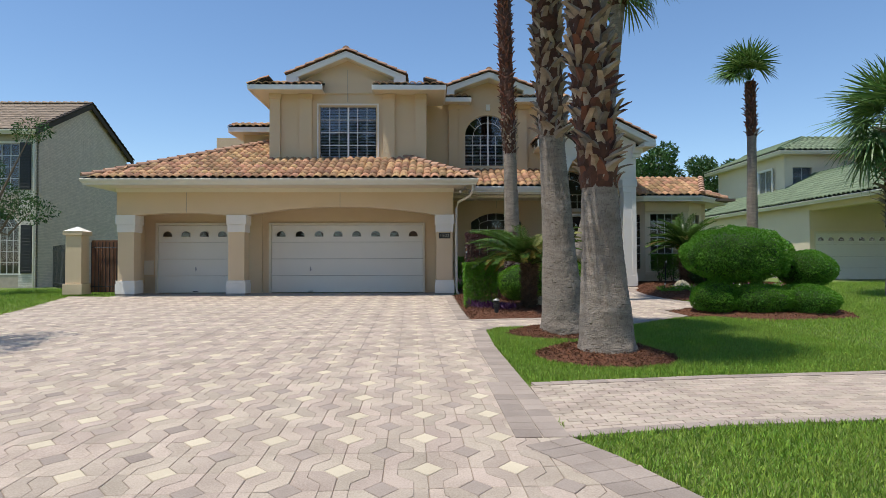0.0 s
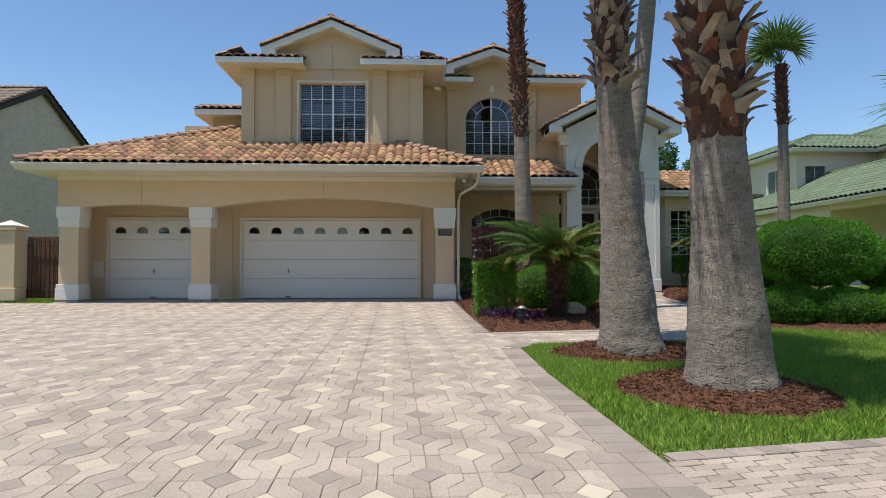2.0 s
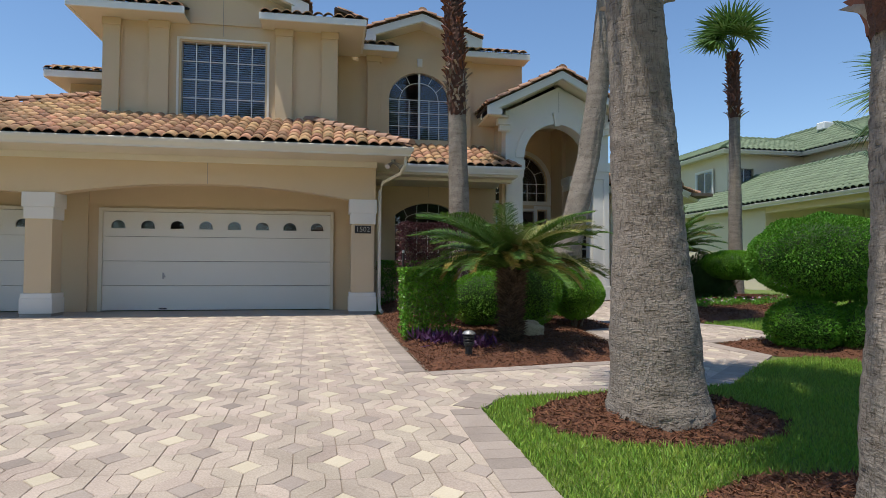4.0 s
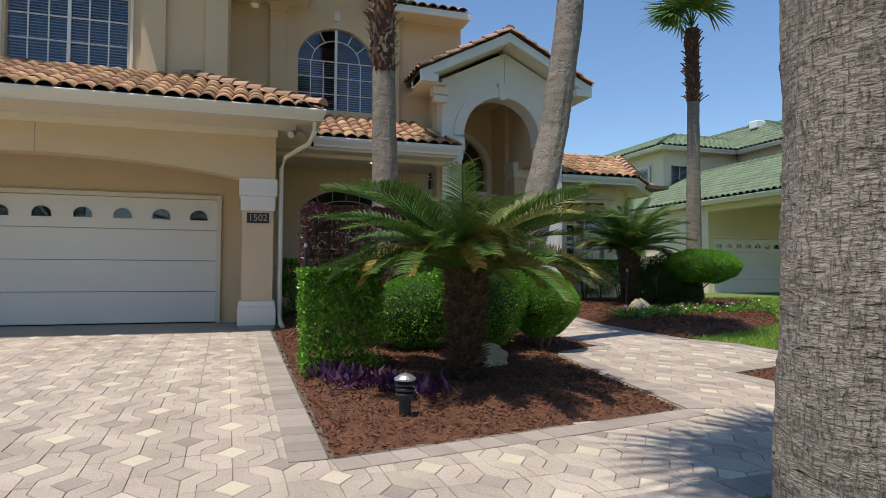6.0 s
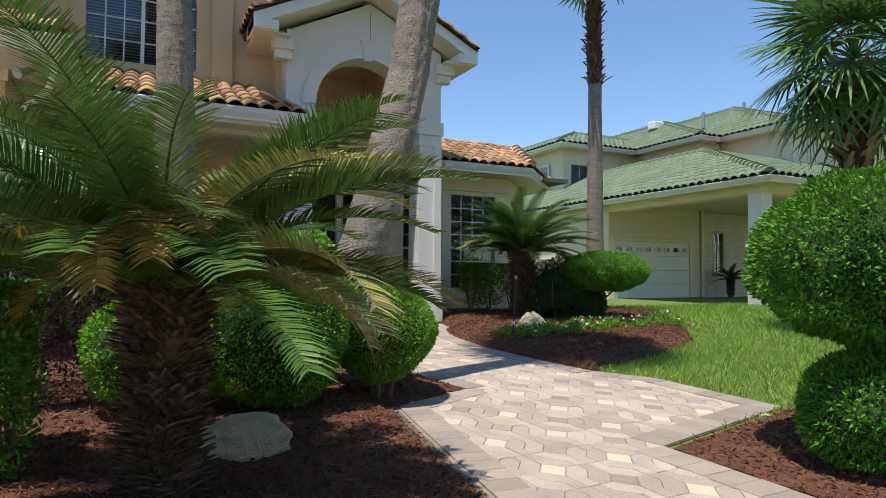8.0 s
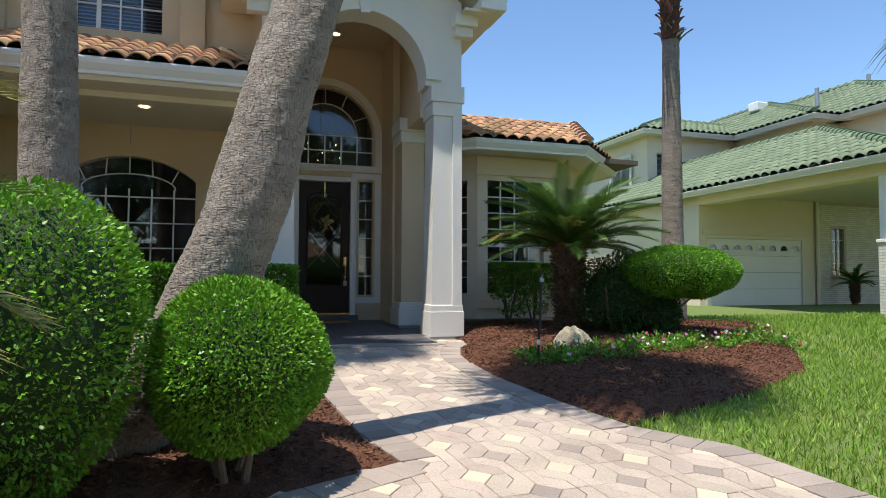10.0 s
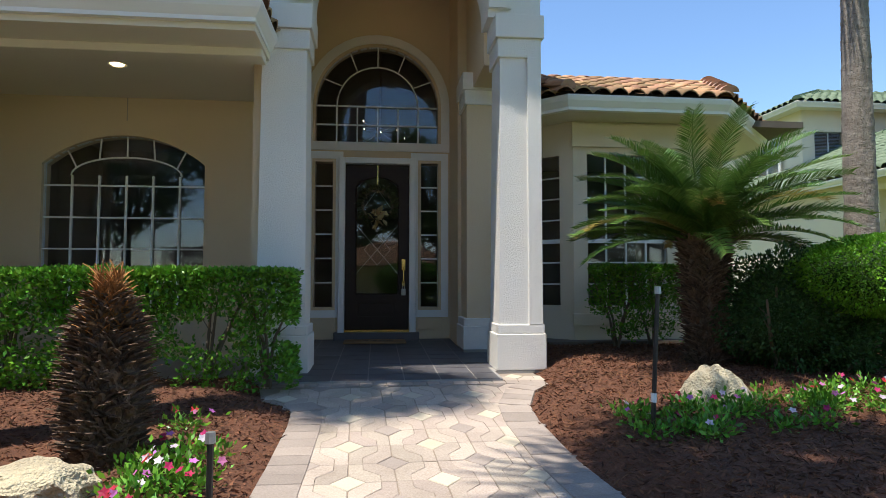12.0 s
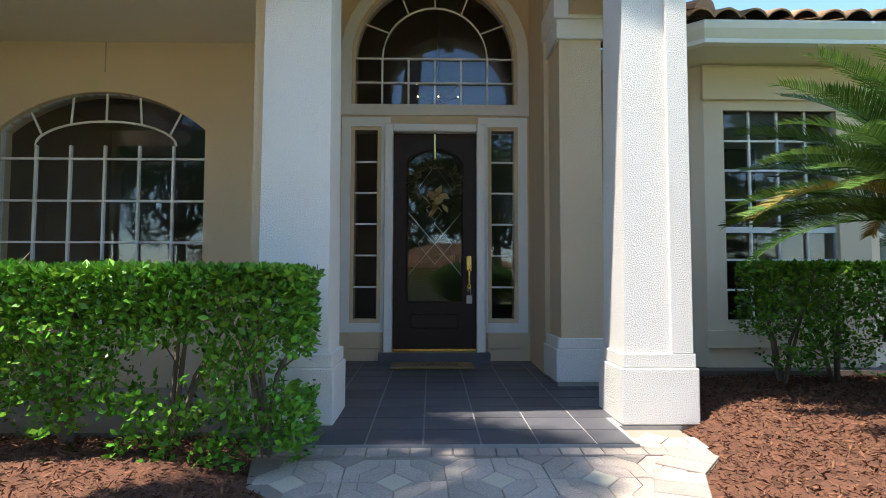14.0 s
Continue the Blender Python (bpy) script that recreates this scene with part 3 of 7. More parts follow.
part("return_wall", boxed(0.52, 0.76, GF + 0.30, 24.4, 0.1, 3.85), STUCCO, house)
part("side_wall", boxed(-10.33, -10.10, GF + 0.30, 30.0, 0.1, 3.85), STUCCO, house)
part("garage_ceiling", boxed(-10.10, 0.52, GF + 0.34, GD + 0.02, 3.55, 3.65), CREAM, house)
# added back wall, blocks stray light behind the garage door lights
part("garage_shade_wall", boxed(-10.1, 0.5, 27.0, 27.1, 0.1, 3.7), DARK_ROOM, house)
part("garage_apron", boxed(-10.3, 0.75, 20.15, GD + 0.1, 0.1, 0.288), CONCRETE, house)
bm = boxed(-6.82, -5.95, GD - 0.045, GD + 0.03, 0.29, 3.5)
part("garage_pier", bm, STUCCO, house)

# garage roof
EY, EZ, SL = 19.66, 4.05, 0.425
ROOF1 = new("roof")
ROOF1.parent = house
k = math.hypot(1, SL)
up1 = Vector((0, 1, SL)).normalized()
roof_plane(ROOF1, (-10.95, EY, EZ), (1, 0, 0), up1, [(0, 0), (12.45, 0), (12.45 - 2.36, 2.36 * k), (10.83, 2.36 * k), (5.30, 2.36 * k), (5.30, 5.0 * k), (5.0, 5.0 * k)], TILE, TILE_I, 300)
roof_plane(ROOF1, (1.50, EY, EZ), (0, 1, 0), (-1, 0, SL), [(0, 0), (4.2, 0), (4.2, 2.36 * k), (2.36, 2.36 * k)], TILE, TILE_I)
roof_plane(ROOF1, (-10.95, EY + 10, EZ), (0, -1, 0), (1, 0, SL), [(0, 0), (10, 0), (5.0, 5.0 * k), (0, 5.0 * k)], TILE, TILE_I)
ridge_caps(ROOF1, (1.50, EY, EZ + 0.05), (-0.86, EY + 2.36, EZ + 2.36 * SL + 0.07), CAP)
ridge_caps(ROOF1, (-10.95, EY, EZ + 0.05), (-5.95, EY + 5.0, EZ + 5.0 * SL + 0.07), CAP)
gutter(ROOF1, [(-10.97, 29.0), (-10.97, EY - 0.02), (1.52, EY - 0.02), (1.52, 21.6)], EZ - 0.215, CREAM, 1)
bm = boxed(-10.9, 1.45, EY + 0.08, GF + 0.01, 3.84, 3.87)
part("soffit", bm, CREAM, ROOF1)
part("soffit", boxed(0.78, 1.45, GF + 0.01, 24.2, 3.838, 3.868), CREAM, ROOF1)
part("soffit", boxed(-10.9, -10.33, GF + 0.01, 29, 3.838, 3.868), CREAM, ROOF1)
part("frieze", boxed(-10.36, 0.81, GF - 0.03, GF, 3.70, 3.84, 0.005), CREAM, house)
# downpipe
pipe = tube(bmesh.new(), [(1.38, 19.78, 3.86), (1.38, 19.8, 3.66), (1.30, 20.0, 3.50), (0.95, 20.62, 3.36), (0.885, 20.74, 3.16), (0.885, 20.74, 0.55), (0.90, 20.60, 0.38), (0.93, 20.45, 0.34)], 0.042, 8)
part("downpipe", pipe, CREAM, house)
num = new("number_plate")
num.parent = house
part("plate", boxed(0.30, 0.68, 20.615, 20.635, 2.16, 2.34, 0.004), material("bronze_plate", (0.05, 0.045, 0.04), None, 0.5, 20, 90, 0.2, metal=0.4), num)
txt = bpy.data.curves.new("digits", "FONT")
txt.body, txt.size, txt.extrude, txt.align_x, txt.align_y = "1502", 0.165, 0.006, "CENTER", "CENTER"
txt.materials.append(material("pewter_digits", (0.45, 0.42, 0.36), None, 0.4, 20, 90, 0.1, metal=0.6))
dig = new("digits", txt)
dig.parent = num
dig.matrix_basis = pose(0.49, 20.608, 2.25, 90, 0, 0)
spots = new("floodlight")
spots.parent = house
part("bracket", tube(bmesh.new(), [(1.15, 20.2, 3.84), (1.15, 20.2, 3.76)], 0.05, 10), GALV, spots)
for dx in (-0.11, 0.11):
    part("lamp_head", tube(bmesh.new(), [(1.15, 20.2, 3.77), (1.15 + dx * 0.6, 20.12, 3.73), (1.15 + dx * 1.4, 19.98, 3.64)], [0.02, 0.035, 0.06], 10), GALV, spots)

# upper storey over the garage
UY = 22.0
wall("upper_wall", -5.66, -0.12, 4.6, 7.36, UY, UY + 0.22, [(-3.90, -1.91, 5.08, 6.91)], STUCCO, house)
window(house, -3.90, -1.91, 5.08, 6.91, UY + 0.10, 6, 4, 0.0, True, False, None, None, True)
part("window_surround", bar_rect(bmesh.new(), -3.95, -1.86, 5.03, 6.96, UY - 0.035, 0.05, 0.04), TRIM, house)
for a, b in ((-5.66, -5.28), (-4.62, -4.17), (-1.66, -1.24), (-0.52, -0.12)):
    part("corner_band", boxed(a, b, UY - 0.10, UY + 0.01, 4.6, 7.34, 0.006), STUCCO, house)
    part("band_cap", boxed(a - 0.02, b + 0.02, UY - 0.13, UY + 0.01, 7.16, 7.34, 0.006), STUCCO, house)
bm = bmesh.new()
prism(bm, [(-4.60, 7.36), (-1.24, 7.36), (-1.24, 7.97), (-2.92, 8.62), (-4.60, 7.97)], "y", UY, UY + 0.22)
part("gable_wall", bm, STUCCO, house)
bm = bmesh.new()
prism(bm, [(-4.17, 7.36), (-1.66, 7.36), (-1.66, 7.70), (-2.92, 8.22), (-4.17, 7.70)], "y", UY - 0.05, UY + 0.001)
part("gable_panel", bm, STUCCO, house)
part("control_joint", boxed(-2.926, -2.914, UY - 0.056, UY - 0.04, 7.06, 8.2), CONCRETE, house)
part("upper_side_wall", boxed(-5.66, -5.44, UY + 0.22, 30, 4.6, 7.36), STUCCO, house)
part("upper_side_wall", boxed(-0.34, -0.12, UY + 0.22, 23.7, 4.4, 7.36), STUCCO, house)
# added dark wall closing the space behind the upper windows
part("upper_shade_wall", boxed(-5.4, 4.44, 26.0, 26.1, 4.3, 7.36), DARK_ROOM, house)

ROOF2 = new("upper_roof")
ROOF2.parent = house
for a, b in ((-6.25, -3.72), (-1.98, 0.55)):
    roof_plane(ROOF2, (a, 21.32, 7.50), (1, 0, 0), (0, 1, 0.36), [(0, 0), (b - a, 0), (b - a, 0.8), (0, 0.8)], TILE, TILE_I)
    part("fascia", boxed(a - 0.02, b + 0.02, 21.30, 21.36, 7.33, 7.50, 0.005), PAINT, ROOF2)
    part("soffit", boxed(a, b, 21.36, UY + 0.01, 7.345, 7.375), CREAM, ROOF2)
roof_plane(ROOF2, (-6.25, 30.0, 7.50), (0, -1, 0), (1, 0, 0.36), [(0, 0), (8.68, 0), (8.68, 0.8), (0, 0.8)], TILE, TILE_I)
roof_plane(ROOF2, (0.55, 21.32, 7.50), (0, 1, 0), (-1, 0, 0.36), [(0, 0), (2.2, 0), (2.2, 0.8), (0, 0.8)], TILE, TILE_I)
part("fascia", boxed(-6.27, -6.21, 21.36, 30, 7.33, 7.50), PAINT, ROOF2)
part("soffit", boxed(-6.21, -5.66, UY + 0.01, 30, 7.345, 7.375), CREAM, ROOF2)
part("fascia", boxed(0.51, 0.57, 21.36, 23.3, 7.33, 7.50), PAINT, ROOF2)
part("soffit", boxed(-0.12, 0.51, UY + 0.01, 23.6, 7.345, 7.375), CREAM, ROOF2)
part("flat_deck", boxed(-5.9, 0.2, 22.0, 31, 7.55, 7.65), MORTAR, ROOF2)


def gable_roof(roof, cx, half, z_low, z_top, y0, y1, count=0):
    """Two tiled slopes meeting on a ridge along y, with white rake boards and barrel rake tiles."""
    s = (z_top - z_low) / half
    kk = math.hypot(half, z_top - z_low)
    roof_plane(roof, (cx - half, y1, z_low), (0, -1, 0), (1, 0, s), [(0, 0), (y1 - y0, 0), (y1 - y0, kk), (0, kk)], TILE, TILE_I, count, thick=0.08)
    roof_plane(roof, (cx + half, y0, z_low), (0, 1, 0), (-1, 0, s), [(0, 0), (y1 - y0, 0), (y1 - y0, kk), (0, kk)], TILE, TILE_I, count, thick=0.08)
    for sg in (-1, 1):
        bm = bmesh.new()
        prism(bm, [(cx + sg * half, z_low - 0.24), (cx + sg * half, z_low - 0.03), (cx, z_top - 0.03), (cx, z_top - 0.24)], "y", y0 - 0.03, y0 + 0.03)
        part("rake_board", bm, PAINT, roof)
        bm = bmesh.new()
        prism(bm, [(cx + sg * half, z_low - 0.26), (cx + sg * half, z_low - 0.10), (cx, z_top - 0.10), (cx, z_top - 0.26)], "y", y0 + 0.03, y0 + 0.75)
        part("rake_soffit", bm, CREAM, roof)
        ridge_caps(roof, (cx + sg * half, y0 - 0.02, z_low + 0.02), (cx + sg * 0.03, y0 - 0.02, z_top + 0.02), CAP, 0.36, 0.10)
        part("eave_return", boxed(cx + sg * half, cx + sg * (half - 0.42), y0 - 0.032, y0 + 0.6, z_low - 0.27, z_low - 0.10, 0.004), PAINT, roof)
    ridge_caps(roof, (cx, y0 - 0.05, z_top + 0.03), (cx, y1, z_top + 0.03), CAP)


gable_roof(ROOF2, -2.92, 2.08, 7.93, 8.80, 21.62, 27)
# small block set back at the far side
part("set_back_wall", boxed(-7.38, -5.6, 24.6, 24.8, 4.5, 6.5), STUCCO, house)
part("set_back_wall", boxed(-7.38, -7.18, 24.8, 30, 4.5, 6.5), STUCCO, house)
part("fascia", boxed(-7.80, -5.66, 23.96, 24.02, 6.42, 6.60), PAINT, ROOF2)
part("soffit", boxed(-7.80, -5.66, 24.02, 24.6, 6.43, 6.46), CREAM, ROOF2)
part("fascia", boxed(-7.82, -7.76, 24.02, 30, 6.42, 6.60), PAINT, ROOF2)
part("soffit", boxed(-7.76, -7.38, 24.6, 30, 6.43, 6.46), CREAM, ROOF2)
roof_plane(ROOF2, (-7.82, 23.98, 6.62), (1, 0, 0), (0, 1, 0.36), [(0, 0), (2.16, 0), (2.16, 0.75), (0, 0.75)], TILE, TILE_I)
part("flat_deck", boxed(-7.6, -5.6, 24.5, 30, 6.62, 6.70), MORTAR, ROOF2)

# arched-window bay
AY = 23.62
wall("bay_wall", 4.55, 5.30, 6.05, 7.50, AY, AY + 0.22, [], STUCCO, house)
wall("bay_wall", -0.12, 4.55, 4.3, 7.50, AY, AY + 0.22, [(1.35, 3.10, 5.06, 6.22, 7.0)], STUCCO, house)
arched_window(house, 1.35, 3.10, 5.06, 6.22, 7.0, AY + 0.09, 6, (5.45, 5.84, 6.22), (0.56, 0.5, 6.22), (30, 62, 90, 118, 150), 0.17, True, True)
part("keystone", boxed(2.15, 2.30, AY - 0.05, AY + 0.01, 7.16, 7.40, 0.01), TRIM, house)
for a, b in ((0.72, 1.08), (3.36, 3.72)):
    part("corner_band", boxed(a, b, AY - 0.10, AY + 0.01, 4.3, 7.42, 0.006), STUCCO, house)
    part("band_cap", boxed(a - 0.03, b + 0.03, AY - 0.14, AY + 0.01, 7.20, 7.42, 0.006), STUCCO, house)
bm = bmesh.new()
prism(bm, [(0.9, 7.5), (3.55, 7.5), (3.55, 7.85), (2.22, 8.35), (0.9, 7.85)], "y", AY, AY + 0.22)
part("gable_wall", bm, STUCCO, house)
gable_roof(ROOF2, 2.22, 1.72, 7.90, 8.52, 23.05, 27)
for a, b in ((0.45, 1.55), (3.0, 5.35)):
    part("fascia", boxed(a, b, 23.0, 23.06, 7.36, 7.52, 0.005), PAINT, ROOF2)
    part("soffit", boxed(a, b, 23.06, AY + 0.01, 7.38, 7.41), CREAM, ROOF2)
    roof_plane(ROOF2, (a, 23.0, 7.53), (1, 0, 0), (0, 1, 0.36), [(0, 0), (b - a, 0), (b - a, 0.9), (0, 0.9)], TILE, TILE_I)
part("flat_deck", boxed(-0.1, 5.3, 23.7, 31, 7.55, 7.65), MORTAR, ROOF2)
part("upper_side_wall", boxed(5.08, 5.30, AY + 0.22, 30, 6.05, 7.5), STUCCO, house)

# lower middle roof and the recessed window wall
ROOF3 = new("middle_roof")
ROOF3.parent = house
roof_plane(ROOF3, (1.2, 21.82, 4.05), (1, 0, 0), (0, 1, 0.45), [(0, 0), (3.47, 0), (3.47 - 0.55, 2.0), (0, 2.0)], TILE, TILE_I)
roof_plane(ROOF3, (4.67, 21.82, 4.05), (0, 1, 0), (-0.4, 0, 0.2), [(0, 0), (1.9, 0), (1.9, 0.6), (0.4, 0.6)], TILE, TILE_I)
gutter(ROOF3, [(1.56, 21.80), (4.69, 21.80), (4.69, 22.72)], 3.84, PAINT, 1)
bm = boxed(0.78, 4.64, 21.9, 24.24, 3.78, 3.84)
part("soffit", bm, CREAM, ROOF3)
part("porch_beam", boxed(0.78, 4.62, 22.35, 22.60, 3.70, 3.80, 0.006), CREAM, house)
WY = 24.24
wall("window_wall", 0.7, 4.45, 0.1, 3.85, WY, WY + 0.22, [(1.60, 3.58, 1.02, 2.92, 3.29)], STUCCO, house)
arched_window(house, 1.60, 3.58, 1.02, 2.92, 3.29, WY + 0.09, 6, (1.42, 1.84, 2.24, 2.65), (0.68, 0.24, 2.78), (25, 60, 90, 120, 155), 0.20)
part("control_joint", boxed(2.60, 2.612, WY - 0.003, WY + 0.01, 3.48, 3.80), CONCRETE, house)
# added boxes behind the glass: invented rooms that shut out leaking light
part("room_shade_wall", boxed(0.7, 4.45, 28.0, 28.1, 0.1, 3.85), DARK_ROOM, house)
part("hall_shade_wall", boxed(4.45, 7.2, 28.0, 28.1, 0.1, 6.0), DARK_ROOM, house)
part("room_shade_wall", boxed(0.50, 0.62, 24.4, 27.1, 0.1, 3.75), DARK_ROOM, house)
part("hall_shade_floor", boxed(4.45, 7.2, 25.75, 28.0, 0.60, 0.68), DARK_ROOM, house)
part("room_shade_ceiling", boxed(0.7, 4.45, WY + 0.2, 30, 3.85, 3.95), DARK_ROOM, house)
part("room_shade_ceiling", boxed(7.3, 12.4, 24.9, 30, 3.82, 3.92), DARK_ROOM, house)
part("hall_shade_ceiling", boxed(4.4, 7.4, 25.7, 30, 5.9, 6.0), DARK_ROOM, house)
part("hall_shade_wall", boxed(4.45, 4.60, 25.6, 28, 0.3, 6.0), DARK_ROOM, house)
part("hall_shade_wall", boxed(7.05, 7.20, 25.6, 28, 0.3, 6.0), DARK_ROOM, house)
part("garage_shade_ceiling", boxed(-10.1, 0.5, 22.3, 27.1, 3.70, 3.78), DARK_ROOM, house)
part("room_shade_wall", boxed(0.62, 0.74, 24.3, 28, 0.1, 3.85), DARK_ROOM, house)
part("upper_shade_floor", boxed(-5.5, 4.44, 22.2, 26.1, 4.2, 4.3), DARK_ROOM, house)
part("room_shade_floor", boxed(0.7, 4.45, 24.4, 30, 0.55, 0.60), DARK_ROOM, house)
part("room_shade_floor", boxed(7.43, 12.5, 24.4, 30, 0.55, 0.60), DARK_ROOM, house)

# porch
PY = 22.75
wall("porch_front", 4.55, 7.62, 4.40, 5.80, PY, PY + 0.45, [(5.08, 7.02, 4.40, 4.49, 5.46)], TRIM, house, "pale textured stucco porch arch")
bm = bmesh.new()
prism(bm, [(4.62, 5.80), (7.62, 5.80), (6.12, 6.55)], "y", PY, PY + 0.45)
part("porch_gable", bm, TRIM, house)
bm = bmesh.new()
cx = 6.05
o, i2 = arc(cx, 4.49, 1.22, 1.22, 0, 180, 28), arc(cx, 4.49, 0.97, 0.97, 0, 180, 28)
for (p, q, r, s2) in zip(o, o[1:], i2[1:], i2):
    prism(bm, [p, q, r, s2], "y", PY - 0.06, PY + 0.001)
part("arch_trim", bm, TRIM, house)
bm = bmesh.new()
prism(bm, [(5.98, 5.40), (6.12, 5.40), (6.18, 5.79), (5.92, 5.79)], "y", PY - 0.10, PY)
part("keystone", bm, TRIM, house)
part("control_joint", boxed(6.115, 6.127, PY - 0.004, PY + 0.01, 5.72, 6.4), CONCRETE, house)
pilaster(house, "porch_column", 7.36, 22.70, 23.18, 0.42, 3.92, 4.40, 0.215, 0.96, TRIM, 0.025)
part("column_strip", boxed(7.445, 7.60, 22.655, 22.70, 0.96, 3.92, 0.004), TRIM, house)
pilaster(house, "porch_column", 4.795, 22.70, 23.18, 0.42, 3.92, 4.40, 0.235, 0.96, TRIM, 0.015)
part("side_post", boxed(4.46, 4.57, 22.80, 23.10, 0.3, 3.80), STUCCO, house)
pilaster(house, "inner_pilaster", 7.17, 24.07, 24.6, 0.50, 3.78, 4.20, 0.20, 0.95)
part("porch_side_wall", boxed(6.92, 7.42, 24.6, 25.6, 0.3, 6.0), STUCCO, house)
part("porch_side_wall", boxed(4.45, 4.66, 23.18, 25.6, 3.84, 6.0), STUCCO, house)
part("porch_side_wall", boxed(4.45, 4.66, 24.24, 25.6, 0.3, 3.84), STUCCO, house)
wall_side = bmesh.new()
prism(wall_side, [(23.18, 4.3), (23.18, 4.0), (24.05, 4.0), (24.05, 4.0), (24.62, 4.0), (24.62, 6.0), (23.18, 6.0)], "x", 7.05, 7.55)
part("porch_side_wall", wall_side, STUCCO, house)
part("porch_ceiling", boxed(4.66, 7.05, PY + 0.45, 25.6, 5.92, 6.0), STUCCO, house)


def downlight(x, y, z):
    dl = new("downlight")
    dl.parent = house
    part("ring", lathe(bmesh.new(), [(0.10, z), (0.10, z - 0.015), (0.075, z - 0.010), (0.075, z)], x, y, 20), PAINT, dl)
    part("bulb", lathe(bmesh.new(), [(0.07, z - 0.003), (0.05, z - 0.020)], x, y, 16), LAMP_GLOW, dl)


downlight(5.9, 24.9, 5.915)
downlight(2.99, 22.95, 3.776)
gable_roof(ROOF3, 6.05, 2.15, 5.82, 6.90, 22.30, 26.5)
for sg in (-1, 1):
    bm = boxed(6.05 + sg * 1.42, 6.05 + sg * 1.72, PY - 0.14, PY + 0.02, 5.20, 5.36, 0.01)
    box(bm, 6.05 + sg * 1.40, 6.05 + sg * 1.78, PY - 0.20, PY + 0.02, 5.36, 5.56, 0.01)
    part("cornice", bm, TRIM, house)
    part("porch_soffit", boxed(6.05 + sg * 1.50, 6.05 + sg * 2.1, 22.38, 26, 5.53, 5.57), CREAM, ROOF3)

# porch floor in dark tiles
fl = tagged(new("porch_floor"), "dark grey slate-look tile porch floor", "floor", "", "structure")
bm = bmesh.new()
prism(bm, [(22.64, 0.1), (25.6, 0.1), (25.6, 0.556), (22.64, 0.4667)], "x", 4.62, 7.50)
prism(bm, [(22.20, 0.1), (22.64, 0.1), (22.64, 0.4667), (22.20, 0.4535)], "x", 4.62, 7.06)
part("slab", bm, GROUT, fl)
row = 0
y = 22.205
while y < 25.5:
    x, x_end = 4.64, 7.49 if 22.6 < y < 24.2 else 7.04
    while x < x_end:
        a, b = x, min(x + 0.36, x_end)
        if b - a > 0.05:
            part("floor_tile", boxed(a, b - 0.012, 0, min(0.323, 25.565 - y), -0.012, 0.004), SLATE, fl).matrix_basis = pose(0, y, 0.458 + (y - 22.35) * 0.03, math.degrees(0.03))
        x += 0.36
    y += 0.335
    row += 1
part("door_step", boxed(5.16, 6.44, 25.40, 25.6, 0.50, 0.664, 0.006), SLATE, fl)
part("porch_slab_side", boxed(0.78, 4.62, 22.45, 24.24, 0.1, 0.47), material("painted_slab", (0.33, 0.30, 0.27), None, 0.9, 3, 90, 0.3), fl)

# door wall
DY = 25.57
wall("door_wall", 4.60, 7.05, 0.3, 6.0, DY, DY + 0.2, [(4.85, 5.12, 1.04, 3.27), (5.29, 6.31, 0.4, 3.25), (6.47, 6.74, 1.04, 3.27), (4.85, 6.74, 3.58, 4.16, 5.10)], STUCCO, house)
arched_window(house, 4.85, 6.74, 3.58, 4.155, 5.10, DY + 0.06, 6, (3.86, 4.155), (0.63, 0.63, 4.155), (30, 60, 90, 120, 150), 0.13)
for a, b in ((4.85, 5.12), (6.47, 6.74)):
    window(house, a, b, 1.04, 3.27, DY + 0.06, 1, 6, 0.11, trim_mat=PAINT)
    part("apron_panel", boxed(a - 0.05, b + 0.05, DY - 0.03, DY + 0.001, 0.70, 0.88, 0.004), STUCCO, house)
door = new("front_door")
door.parent = house
bm = boxed(5.21, 5.31, DY - 0.09, DY + 0.14, 0.60, 3.33, 0.008)
box(bm, 6.29, 6.39, DY - 0.09, DY + 0.14, 0.60, 3.33, 0.008)
box(bm, 5.31, 6.29, DY - 0.09, DY + 0.14, 3.24, 3.33, 0.008)
part("door_frame", bm, PAINT, door)
part("threshold", boxed(5.31, 6.29, DY - 0.06, DY + 0.14, 0.665, 0.70, 0.006), BRASS, door)
wall("slab", 5.31, 6.29, 0.705, 3.235, DY + 0.02, DY + 0.07, [(5.475, 6.125, 1.24, 2.86, 3.04)], DOOR_WOOD, door)
bm = bar_rect(bmesh.new(), 5.49, 6.11, 0.90, 1.13, DY + 0.005, 0.022, 0.02)
part("lower_panel", bm, DOOR_WOOD, door)
part("panel_field", boxed(5.52, 6.08, DY + 0.010, DY + 0.022, 0.93, 1.10, 0.008), DOOR_WOOD, door)
rim = tube(bmesh.new(), [(5.475, DY + 0.015, 1.24)] + [(px, DY + 0.015, pz) for px, pz in arc(5.80, 2.86, 0.325, 0.18, 180, 0, 14)] + [(6.125, DY + 0.015, 1.24), (5.475, DY + 0.015, 1.24)], 0.016, 6)
part("glass_moulding", rim, DOOR_WOOD, door)
bm = bmesh.new()
prism(bm, [(5.475, 1.24), (6.125, 1.24)] + arc(5.80, 2.86, 0.325, 0.18, 0, 180, 14), "y", DY + 0.04, DY + 0.048)
g = part("door_glass", bm, GLASS, door)
cames = bmesh.new()
